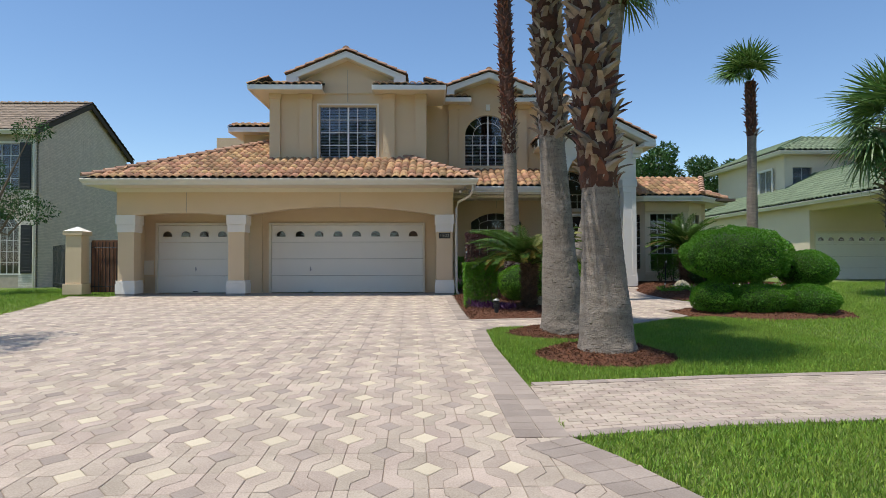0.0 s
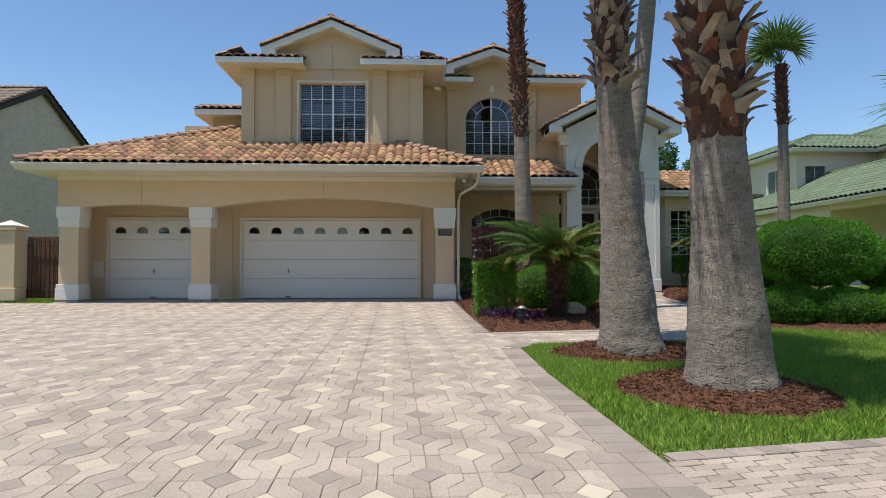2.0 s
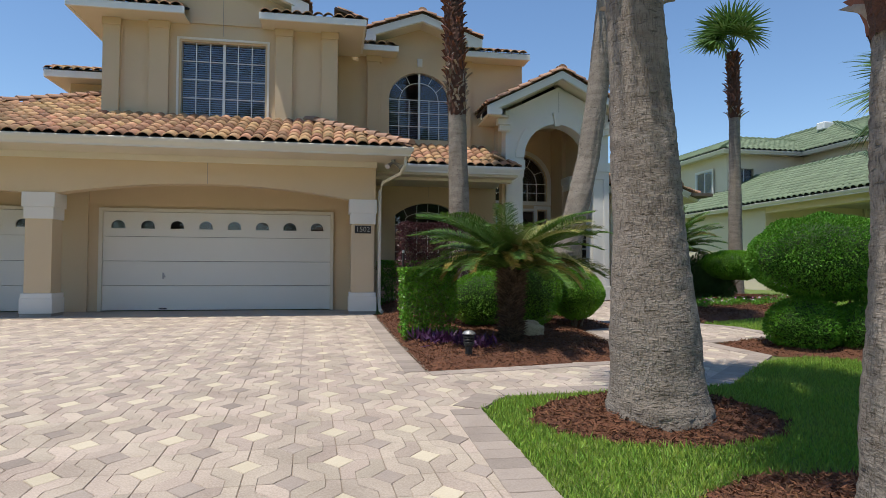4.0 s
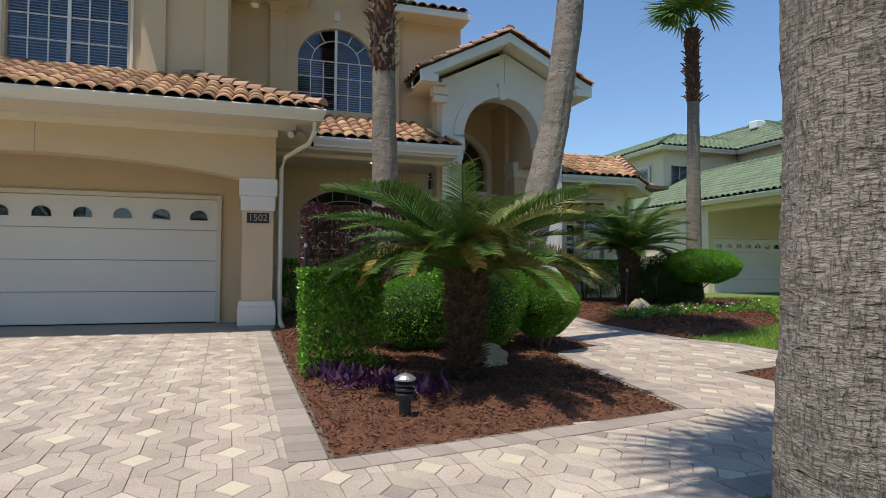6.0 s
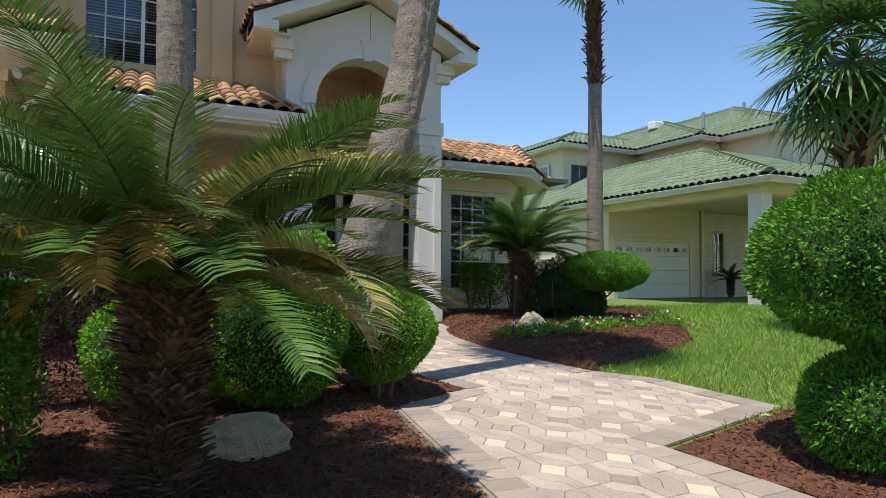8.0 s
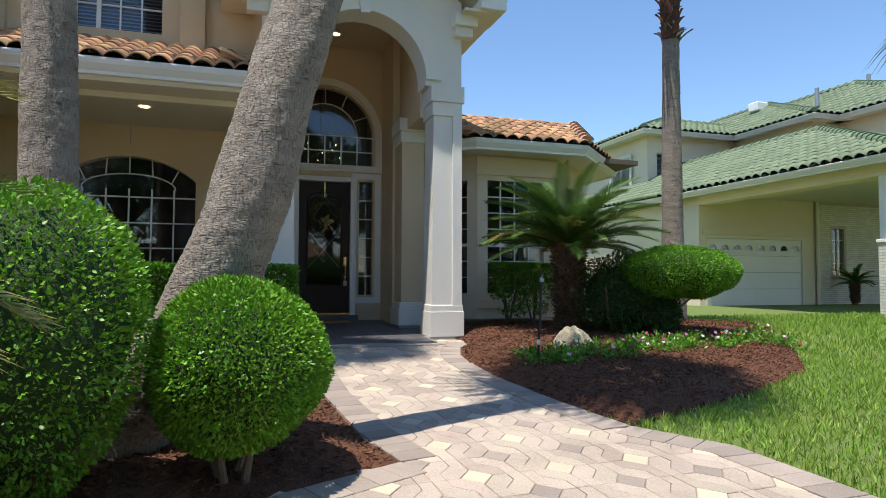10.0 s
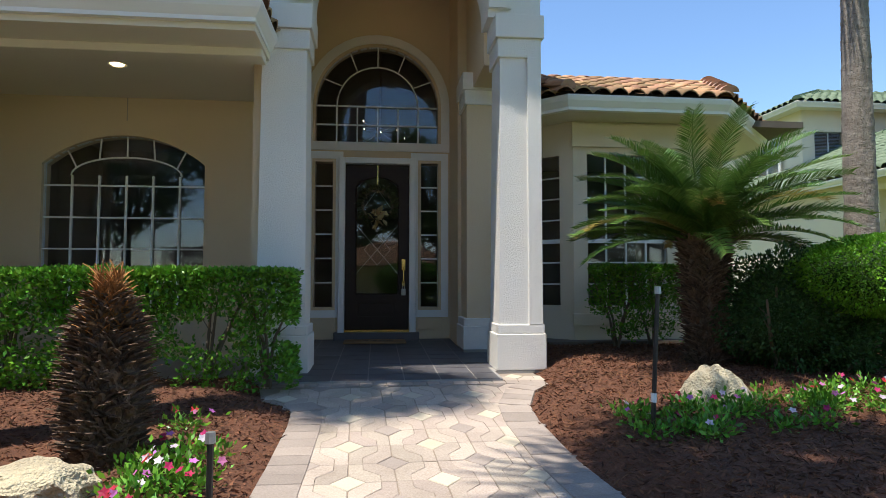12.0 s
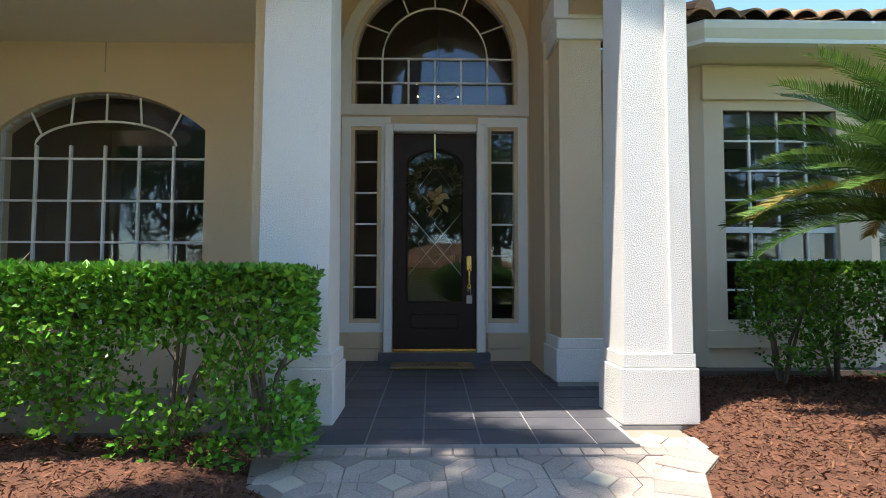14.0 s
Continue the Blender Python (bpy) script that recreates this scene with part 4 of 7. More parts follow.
for pts in (((5.48, 1.55), (5.80, 1.92), (6.12, 2.30)), ((6.12, 1.55), (5.80, 1.92), (5.48, 2.30)), ((5.80, 1.68), (6.0, 1.92), (5.80, 2.16), (5.60, 1.92), (5.80, 1.68)), ((5.56, 2.52), (5.80, 2.86), (6.04, 2.52), (5.80, 2.2), (5.56, 2.52))):
    tube(cames, [(px, DY + 0.038, pz) for px, pz in pts], 0.006, 5)
part("leaded_came", cames, GALV, door)
bm = tube(bmesh.new(), [(6.205, DY + 0.0, 1.62), (6.205, DY - 0.05, 1.60), (6.205, DY - 0.05, 1.44), (6.205, DY + 0.0, 1.42)], 0.011, 8)
box(bm, 6.175, 6.235, DY + 0.005, DY + 0.022, 1.60, 1.78, 0.006)
box(bm, 6.18, 6.23, DY + 0.005, DY + 0.022, 1.36, 1.44, 0.006)
part("door_handle", bm, BRASS, door)
bm = boxed(6.17, 6.24, DY - 0.035, DY - 0.01, 1.22, 1.32, 0.006)
tube(bm, [(6.19, DY - 0.02, 1.32), (6.195, DY - 0.02, 1.40), (6.215, DY - 0.02, 1.40), (6.22, DY - 0.02, 1.32)], 0.005, 6)
tagged(part("key_box", bm, GALV), "small grey key lockbox hanging on the front door handle", "lockbox")
mat_ob = part("doormat", boxed(5.33, 6.22, 24.88, 25.34, 0.550, 0.574, 0.004), material("coir", (0.36, 0.23, 0.11), (0.24, 0.15, 0.07), 0.97, 10, 260, 0.9, 0.01))
tagged(mat_ob, "brown coir doormat with the word hello, before the front door", "doormat")
hello = bpy.data.curves.new("mat_word", "FONT")
hello.body, hello.size, hello.extrude, hello.shear, hello.align_x, hello.align_y = "hello", 0.24, 0.001, 0.3, "CENTER", "CENTER"
hello.materials.append(IRON)
hw = new("mat_word", hello)
hw.parent = mat_ob
hw.matrix_basis = pose(5.80, 25.11, 0.575)

ch = thing("chandelier", "small lit chandelier hanging in the entrance hall", "chandelier")
part("stem", tube(bmesh.new(), [(5.85, 27.0, 5.9), (5.85, 27.0, 4.05)], 0.012, 6), BRASS, ch)
for i in range(8):
    a, z = i * math.pi / 4, 3.98 + 0.22 * (i % 2)
    bx, by = 5.85 + 0.42 * math.cos(a), 27.0 + 0.42 * math.sin(a)
    arm = part("arm", tube(bmesh.new(), [(5.85, 27.0, 4.1), (5.85 + 0.25 * math.cos(a), 27.0 + 0.25 * math.sin(a), z - 0.06), (bx, by, z)], 0.008, 6), BRASS, ch)
    part("bulb", lathe(bmesh.new(), [(0.005, z), (0.009, z + 0.015), (0.003, z + 0.03)], bx, by, 8), LAMP_GLOW, arm)

# right wing with its bay
RY = 24.66
wall("wing_wall", 8.61, 10.35, 0.1, 3.85, RY, RY + 0.2, [(8.82, 10.02, 1.08, 3.28)], CREAM_WALL, house)
window(house, 8.82, 10.02, 1.08, 3.28, RY + 0.08, 4, 7, 0.10, False, 3, None, PAINT)
for p, q in (((7.42, 25.85), (8.61, 24.66)), ((10.35, 24.66), (11.3, 25.6))):
    ln = math.dist(p, q)
    m = pose(p[0], p[1], 0, 0, 0, math.degrees(math.atan2(q[1] - p[1], q[0] - p[0])))
    sidew = wall("wing_side_wall", 0, ln, 0.1, 3.85, 0, 0.2, [(ln * 0.33, ln - 0.22, 1.08, 3.28)], CREAM_WALL, house)
    sidew.matrix_basis = m
    window(house, ln * 0.33, ln - 0.22, 1.08, 3.28, 0.08, 2, 7, 0.10, False, 3, m, PAINT)
part("wing_side_wall", boxed(11.25, 11.45, 25.6, 30, 0.1, 3.85), CREAM_WALL, house)
# added dark backing behind the bay windows
part("wing_shade_wall", boxed(7.4, 11.4, 28.6, 28.7, 0.1, 3.85), DARK_ROOM, house)
bm = boxed(8.58, 10.40, RY - 0.05, RY + 0.002, 0.80, 0.98, 0.006)
part("sill_band", bm, CREAM_WALL, house)
part("frieze", boxed(8.58, 10.38, RY - 0.06, RY + 0.002, 3.38, 3.72, 0.006), CREAM_WALL, house)
ROOF4 = new("wing_roof")
ROOF4.parent = house
ev = [(7.55, 24.75), (8.33, 23.97), (10.62, 23.97), (12.55, 25.9), (12.55, 30)]
gutter(ROOF4, ev, 3.74, PAINT, 1)
bm = bmesh.new()
prism(bm, [(7.6, 24.78), (8.36, 24.05), (10.58, 24.05), (12.5, 25.95), (12.5, 30), (7.6, 30)], "z", 3.76, 3.80)
part("soffit", bm, CREAM, ROOF4)
s4 = 0.42
k4 = math.hypot(1, s4)
roof_plane(ROOF4, (8.33, 23.97, 3.95), (1, 0, 0), (0, 1, s4), [(0, 0), (2.29, 0), (2.29 + 0.42 * 2.2, 2.2 * k4), (-0.42 * 2.2, 2.2 * k4)], TILE, TILE_I)
d = 1 / math.sqrt(2)
roof_plane(ROOF4, (7.55, 24.75, 3.95), (d, -d, 0), (d, d, s4), [(0, 0), (1.1, 0), (1.1 - 0.1, 0.3), (1.1 - 0.42 * 2.2, 2.2 * k4), (-0.8, 2.2 * k4)], TILE, TILE_I)
roof_plane(ROOF4, (10.62, 23.97, 3.95), (d, d, 0), (-d, d, s4), [(0, 0), (2.73, 0), (2.73 - 0.42 * 2.2, 2.2 * k4), (0.42 * 2.2, 2.2 * k4)], TILE, TILE_I)
roof_plane(ROOF4, (12.55, 25.9, 3.95), (0, 1, 0), (-1, 0, s4), [(0, 0), (4, 0), (4, 2.2 * k4), (0.9, 2.2 * k4)], TILE, TILE_I)
ridge_caps(ROOF4, (8.33, 23.97, 4.02), (8.33 - 0.9, 23.97 + 2.2, 4.02 + 2.2 * s4), CAP)
ridge_caps(ROOF4, (10.62, 23.97, 4.02), (10.62 + 0.9, 23.97 + 2.2, 4.02 + 2.2 * s4), CAP)
ridge_caps(ROOF4, (12.55, 25.9, 4.02), (12.55 - 2.0, 25.9 + 0.9, 4.02 + 2.0 * s4), CAP)
part("back_wall", boxed(-10.33, 5.3, 30.0, 30.2, 0.1, 7.4), STUCCO, house)
part("back_wall", boxed(5.3, 11.45, 30.0, 30.2, 0.1, 3.8), STUCCO, house)

# ---- neighbour with the green roof ----
green = thing("house", "cream neighbour house with green tile roofs and a carport", "house")
GW = CREAM_WALL
GY = 31.5
wall("garage_wall", 19.5, 24.7, 0.1, 4.3, GY, GY + 0.25, [(19.75, 24.2, 0.1, 2.9)], GW, green)
gd2 = garage_door(green, 19.75, 24.2, 0.40, 2.9, GY + 0.05, 8, 0)
bm = boxed(19.62, 24.36, GY - 0.04, GY + 0.01, 2.95, 3.12, 0.006)
part("door_hood", bm, GW, green)
# added dark wall and ceiling to block light behind the door
part("garage_shade_wall", boxed(19.7, 24.6, 32.9, 33.0, 0.1, 4.3), DARK_ROOM, green)
part("garage_shade_ceiling", boxed(19.7, 24.6, GY + 0.25, 33.0, 3.1, 3.2), DARK_ROOM, green)
part("carport_floor", boxed(19.3, 31.0, 24.3, GY, 0.1, 0.42), CONCRETE, green)


def carport_column(x, y):
    col = new("carport_column")
    col.parent = green
    part("shaft", boxed(x - 0.25, x + 0.25, y - 0.25, y + 0.25, 2.35, 4.0, 0.012), TRIM, col)
    part("pedestal_core", boxed(x - 0.27, x + 0.27, y - 0.27, y + 0.27, 0.2, 2.30), BRICK_JOINT, col)
    part("pedestal_cap", boxed(x - 0.31, x + 0.31, y - 0.31, y + 0.31, 2.30, 2.38, 0.01), TRIM, col)
    brick_faces("bricks", [((x - 0.27, y - 0.27), (x + 0.27, y - 0.27)), ((x - 0.27, y + 0.27), (x - 0.27, y - 0.27))], 0.36, 2.28, col)


def brick_faces(name, runs, z0, z1, parent):
    """Thin brick fronts in running bond along straight runs, each facing right of its run."""
    V, F = [], []
    r = random.Random(9)
    for (ax, ay), (bx, by) in runs:
        a, b = Vector((ax, ay, 0)), Vector((bx, by, 0))
        d = (b - a).normalized()
        n = Vector((d.y, -d.x, 0))
        ln = (b - a).length
        for k in range(int((z1 - z0) / 0.077)):
            u = -0.11 * (k % 2)
            while u < ln - 0.02:
                u0, u1, z, o = max(u, 0), min(u + 0.207, ln), z0 + k * 0.077, r.uniform(0.006, 0.012)
                q = [a + d * u0, a + d * u1]
                m = len(V)
                for off in (0, o):
                    V += [tuple(q[0] + n * off + Vector((0, 0, z))), tuple(q[1] + n * off + Vector((0, 0, z))), tuple(q[1] + n * off + Vector((0, 0, z + 0.064))), tuple(q[0] + n * off + Vector((0, 0, z + 0.064)))]
                F += [(m + 4, m + 5, m + 6, m + 7), (m, m + 1, m + 5, m + 4), (m + 3, m + 7, m + 6, m + 2), (m, m + 4, m + 7, m + 3), (m + 1, m + 2, m + 6, m + 5)]
                u += 0.219
    mesh_part(name, V, F, WHITE_BRICK, parent)["kind"] = "stuff"


WHITE_BRICK = material("whitewashed_brick", (0.70, 0.66, 0.58), (0.58, 0.53, 0.45), 0.9, 3.0, 90, 0.5, 0.004, spread=0.10, island=True)
carport_column(19.75, 24.75)
carport_column(30.4, 24.75)
part("carport_beam", boxed(19.45, 31.0, 24.50, 25.00, 3.98, 4.30, 0.01), GW, green)
part("carport_beam", boxed(19.50, 20.00, 25.00, GY, 3.98, 4.30, 0.01), GW, green)
part("carport_ceiling", boxed(19.1, 31.5, 23.95, GY, 4.30, 4.36), CREAM, green)
part("west_wall", boxed(19.5, 19.75, GY + 0.25, 44.0, 0.1, 4.4), GW, green)
wall("brick_wall", 24.7, 38, 0.1, 4.3, GY, GY + 0.25, [(25.6, 26.2, 1.55, 3.30)], BRICK_JOINT, green)
brick_faces("bricks", [((24.9, GY), (25.5, GY)), ((26.3, GY), (31.5, GY))], 0.42, 4.2, green)
brick_faces("bricks", [((25.5, GY), (26.3, GY))], 0.42, 1.42, green)
brick_faces("bricks", [((25.5, GY), (26.3, GY))], 3.42, 4.2, green)
window(green, 25.6, 26.2, 1.55, 3.30, GY + 0.08, 2, 4, 0.07)
part("downpipe", tube(bmesh.new(), [(24.8, GY - 0.08, 4.3), (24.8, GY - 0.08, 0.42)], 0.06, 8), CREAM, green)
# added dark box behind the brick wall's window
part("room_shade_wall", boxed(24.7, 38.0, 33.0, 33.1, 0.1, 4.3), DARK_ROOM, green)
part("room_shade_wall", boxed(24.6, 24.7, GY + 0.25, 33.0, 0.1, 4.3), DARK_ROOM, green)
part("room_shade_ceiling", boxed(24.7, 38.0, GY + 0.25, 33.1, 4.3, 4.36), DARK_ROOM, green)
part("garage_inner_floor", boxed(19.75, 24.6, GY + 0.1, 33.0, 0.1, 0.40), CONCRETE, green)
# added dark backing for the upper window
part("upper_shade_wall", boxed(22.0, 27.0, 39.0, 39.1, 4.4, 8.0), DARK_ROOM, green)
GR = new("roof")
GR.parent = green


def green_slope(pts):
    """Tiles a plane given by its eave (first two points) and the points above, in metres."""
    ps = [Vector(p) for p in pts]
    al = (ps[1] - ps[0]).normalized()
    nn = al.cross(ps[2] - ps[0]).normalized()
    upv = nn.cross(al)
    if upv.z < 0:
        upv = -upv
    roof_plane(GR, ps[0], al, upv, [((p - ps[0]).dot(al), (p - ps[0]).dot(upv)) for p in ps], GREEN_TILE, GREEN_TILE, w=0.33, length=0.42, rise=0.115)


def hip(*pts):
    for a, b in zip(pts, pts[1:]):
        ridge_caps(GR, Vector(a) + Vector((0, 0, 0.06)), Vector(b) + Vector((0, 0, 0.06)), GREEN_TILE, 0.42, 0.16)


# carport and garage wing
A, B, P = (19.0, 23.85, 4.43), (34.0, 23.85, 4.43), (23.44, 30.0, 6.57)
green_slope([(19.0, 44.0, 4.43), A, P, (23.44, 44.0, 6.57)])
green_slope([A, B, (34.0, 30.0, 6.57), P])
hip(A, P, (23.44, 44.0, 6.57))
gutter(GR, [(18.98, 44.0), (18.98, 23.83), (34.0, 23.83)], 4.22, CREAM, 1)
# upper storey: three stepped hips
for x0, x1, y0, cut in ((21.6, 27.0, 37.3, [(22.1, 23.3, 5.5, 7.1)]), (26.5, 30.0, 33.0, []), (27.9, 38.0, 29.2, [])):
    wall("upper_wall", x0, x1, 4.3, 8.0, y0, y0 + 0.25, cut, GW, green)
    part("upper_wall", boxed(x0, x0 + 0.25, y0 + 0.25, 46.0, 4.3, 8.0), GW, green)
window(green, 22.1, 23.3, 5.5, 7.1, 37.38, 2, 1, 0.08, True)
window(green, 0, 1.5, 5.5, 7.1, 0.0, 2, 1, 0.08, True, rot=pose(21.50, 40.0, 0, 0, 0, -90))
for eave_x, eave_y, ridge, end_x, end_y in ((21.0, 36.7, (24.0, 39.5, 9.25), 30.0, 47.0), (25.9, 32.4, (28.9, 37.6, 9.97), 33.0, 47.0), (27.2, 28.6, (30.8, 34.5, 10.3), 40.0, 47.0)):
    c0 = (eave_x, eave_y, 8.05)
    green_slope([(eave_x, end_y, 8.05), c0, ridge, (ridge[0], end_y, ridge[2])])
    green_slope([c0, (end_x, eave_y, 8.05), (end_x, ridge[1], ridge[2]), ridge])
    hip(c0, ridge, (end_x, ridge[1], ridge[2]))
    hip(ridge, (ridge[0], end_y, ridge[2]))
    gutter(GR, [(eave_x - 0.02, end_y), (eave_x - 0.02, eave_y - 0.02), (end_x, eave_y - 0.02)], 7.85, CREAM, 1)
    part("soffit", boxed(eave_x, end_x, eave_y, eave_y + 0.65, 7.90, 7.94), CREAM, GR)
    part("soffit", boxed(eave_x, eave_x + 0.7, eave_y + 0.65, end_y, 7.90, 7.94), CREAM, GR)
for x, y, z in ((28.6, 34.6, 9.6), (31.6, 34.5, 10.5)):
    part("roof_vent", tube(bmesh.new(), [(x, y, z - 0.5), (x, y, z + 0.35)], 0.09, 10), GALV, GR)
bm = boxed(27.9, 28.6, 37.3, 37.9, 9.6, 10.05, 0.05)
part("skylight", bm, PAINT, GR)

# ---- neighbour with the pale brick gable ----
pale = thing("house", "pale painted-brick neighbour house with a brown flat-tile gable roof", "house")
bm = bmesh.new()
prism(bm, [(28.4, 0.1), (36.6, 0.1), (36.6, 8.2), (32.5, 10.27), (28.4, 8.2)], "x", -17.45, -17.2)
part("gable_wall", bm, BRICK_JOINT, pale)
V, F = [], []
rng = random.Random(4)
for r in range(140):
    z = 0.4 + r * 0.072
    if z > 9.9:
        break
    y = 28.42 - (r % 2) * 0.11
    while y < 36.5:
        lim = 8.2 + 2.07 * (1 - (abs(y + 0.1 - 32.5) + 0.1) / 4.1)
        if z + 0.06 < lim and y > 28.35:
            o = rng.uniform(0.006, 0.012)
            b = len(V)
            V += [(-17.2, y, z), (-17.2, y + 0.205, z), (-17.2, y + 0.205, z + 0.06), (-17.2, y, z + 0.06), (-17.2 + o, y, z), (-17.2 + o, y + 0.205, z), (-17.2 + o, y + 0.205, z + 0.06), (-17.2 + o, y, z + 0.06)]
            F += [(b + 4, b + 5, b + 6, b + 7), (b, b + 1, b + 5, b + 4), (b + 3, b + 7, b + 6, b + 2), (b, b + 4, b + 7, b + 3)]
        y += 0.217
ob = mesh_part("bricks", V, F, BRICK, pale)
ob["kind"] = "stuff"
wall("front_wall", -30, -17.2, 0.1, 8.0, 28.38, 28.6, [(-19.6, -18.0, 5.3, 7.4), (-19.7, -17.95, 1.5, 3.6, 4.2)], BRICK_JOINT, pale)
# added dark surfaces that stop light reaching behind these windows
part("room_shade_wall", boxed(-30, -17.45, 30.2, 30.3, 0.1, 8.0), DARK_ROOM, pale)
part("room_shade_ceiling", boxed(-30, -17.45, 28.6, 30.2, 7.9, 8.0), DARK_ROOM, pale)
part("room_shade_floor", boxed(-30, -17.45, 28.6, 30.2, 4.4, 4.5), DARK_ROOM, pale)
brick_faces("bricks", [((-17.97, 28.38), (-17.2, 28.38))], 0.4, 7.8, pale)
window(pale, -19.6, -18.0, 5.3, 7.4, 28.45, 4, 4, 0.06)
arched_window(pale, -19.7, -17.95, 1.5, 3.6, 4.2, 28.45, 6, (2.0, 2.5, 3.0, 3.6), (0.5, 0.35, 3.6), (45, 90, 135), 0.06)
for x, z0, z1 in ((-17.68, 5.3, 7.45), (-17.60, 1.5, 3.7)):
    bm = boxed(x - 0.25, x + 0.25, 28.31, 28.37, z0, z1, 0.01)
    for k in range(14):
        zz = z0 + 0.08 + (z1 - z0 - 0.16) * k / 14
        box(bm, x - 0.20, x + 0.20, 28.295, 28.315, zz, zz + 0.06, 0.006)
    part("shutter", bm, IRON, pale)
part("downpipe", tube(bmesh.new(), [(-17.3, 28.0, 8.0), (-17.24, 28.28, 7.6), (-17.24, 28.28, 0.5)], 0.05, 8), CREAM, pale)
PR = new("roof")
PR.parent = pale
sp = 2.27 / 4.5
kp = math.hypot(1, sp)
roof_plane(PR, (-32, 28.0, 8.0), (1, 0, 0), (0, 1, sp), [(0, 0), (15.0, 0), (15.0, 4.5 * kp), (0, 4.5 * kp)], FLAT_TILE, FLAT_TILE, w=0.33, length=0.36, rise=0.018)
roof_plane(PR, (-17.0, 37.0, 8.0), (-1, 0, 0), (0, -1, sp), [(0, 0), (15.0, 0), (15.0, 4.5 * kp), (0, 4.5 * kp)], FLAT_TILE, FLAT_TILE, w=0.33, length=0.36, rise=0.018)
ridge_caps(PR, (-32, 32.5, 10.3), (-17.0, 32.5, 10.3), FLAT_TILE)
gutter(PR, [(-32.0, 27.98), (-17.0, 27.98)], 7.78, CREAM, 1)
for a, b in ((28.0, 32.5), (37.0, 32.5)):
    ridge_caps(PR, (-17.0, a, 8.05), (-17.0, b, 10.32), MORTAR, 0.36, 0.09)
    bm = bmesh.new()
    prism(bm, [(a, 7.75), (a, 8.0), (b, 10.27), (b, 10.02)], "x", -17.05, -16.97)
    part("rake_board", bm, MORTAR, PR)

pale.location = (-0.7, 0, -0.6)

# fence beside the garage
fence = thing("fence", "stucco gate pier with brown wooden gate and black iron pickets", "fence")
pz = gz(20.8)
bm = boxed(-12.02, -11.38, 20.5, 21.1, pz, pz + 0.35, 0.01)
box(bm, -11.96, -11.44, 20.56, 21.04, pz + 0.35, pz + 1.95, 0.01)
box(bm, -12.02, -11.38, 20.5, 21.1, pz + 1.95, pz + 2.08, 0.01)
part("gate_pier", bm, STUCCO, fence)
bm = bmesh.new()
r = bmesh.ops.create_cone(bm, segments=4, radius1=0.44, radius2=0.02, depth=0.16, cap_ends=True, matrix=Matrix.Translation((-11.70, 20.8, pz + 2.16)) @ Matrix.Rotation(math.pi / 4, 4, "Z"))
part("pier_cap", bm, TRIM, fence)
pk = boxed(-0.075, 0.075, 0, 0.02, 0, 1.75, 0.004)
first = part("board", pk, FENCE_WOOD, fence)
first.matrix_basis = pose(-11.30, 21.05, pz + 0.05)
for i in range(1, 7):
    ob = new("board", first.data)
    ob.parent = fence
    ob.matrix_basis = pose(-11.30 + i * 0.155, 21.05, pz + 0.05)
ir = part("picket", tube(bmesh.new(), [(0, 0, 0), (0, 0, 1.68)], 0.011, 6), IRON, fence)
ir.matrix_basis = pose(-11.34, 20.98, pz + 0.05)
for i in range(1, 9):
    ob = new("picket", ir.data)
    ob.parent = fence
    ob.matrix_basis = pose(-11.34 + i * 0.12, 20.98, pz + 0.05)
for i in range(26):
    ob = new("picket", ir.data)
    ob.parent = fence
    ob.matrix_basis = pose(-12.1 - i * 0.14, 21.4 + i * 0.18, pz + 0.05)
for z in (0.25, 1.55):
    part("rail", tube(bmesh.new(), [(-11.36, 20.98, pz + z), (-10.36, 20.98, pz + z)], 0.015, 6), IRON, fence)
    part("rail", tube(bmesh.new(), [(-12.05, 21.35, pz + z), (-15.7, 26.0, pz + z)], 0.015, 6), IRON, fence)

# ---- ground and paving ----
ys = [-400, -20, 0, 4, 8, 12, 16, 20, 22.4, 27.7, 40, 60, 400]
V = [(x, y, (min(gz(y), 0.275) if x < 0.9 else gz(y)) - 0.02) for y in ys for x in (-400, -40, -12, 0.75, 0.95, 12, 40, 400)]
F = [(r * 8 + c, r * 8 + c + 1, r * 8 + c + 9, r * 8 + c + 8) for r in range(len(ys) - 1) for c in range(7)]
tagged(mesh_part("ground", V, F, SOIL_GRASS), "green clipped lawn ground around the houses", "lawn", "", "structure")

DRIVE = [(-9.6, -4), (0.0, -4), (2.6, 1.6), (1.75, 3.2), (1.35, 4.3), (1.13, 4.75), (1.08, 6.75), (1.02, 9.4), (1.06, 11.3), (1.40, 11.75), (3.9, 11.95), (5.75, 13.7), (5.72, 15.05), (7.73, 15.55), (7.68, 17.1), (7.29, 17.75), (7.17, 18.6), (7.08, 19.9), (7.06, 20.8), (7.10, 21.25), (7.27, 21.75), (7.48, 22.03), (7.48, 22.64), (7.06, 22.64), (7.06, 22.20), (4.68, 22.20), (4.80, 21.62), (5.02, 21.42), (5.11, 21.2), (5.13, 20.85), (5.12, 19.5), (5.22, 18.1), (5.36, 17.4), (4.4, 16.95), (3.95, 13.70), (0.86, 13.15), (0.72, 20.16), (-10.33, 20.16), (-11.7, 20.3), (-9.8, 14.1)]
WALKWAY = [(1.13, 4.75), (1.6, 4.86), (2.5, 5.04), (3.83, 5.17), (7, 5.3), (14, 5.4), (30, 5.4), (30, 7.6), (14, 7.6), (8, 7.45), (5.4, 7.27), (3.2, 7.05), (1.13, 6.72)]


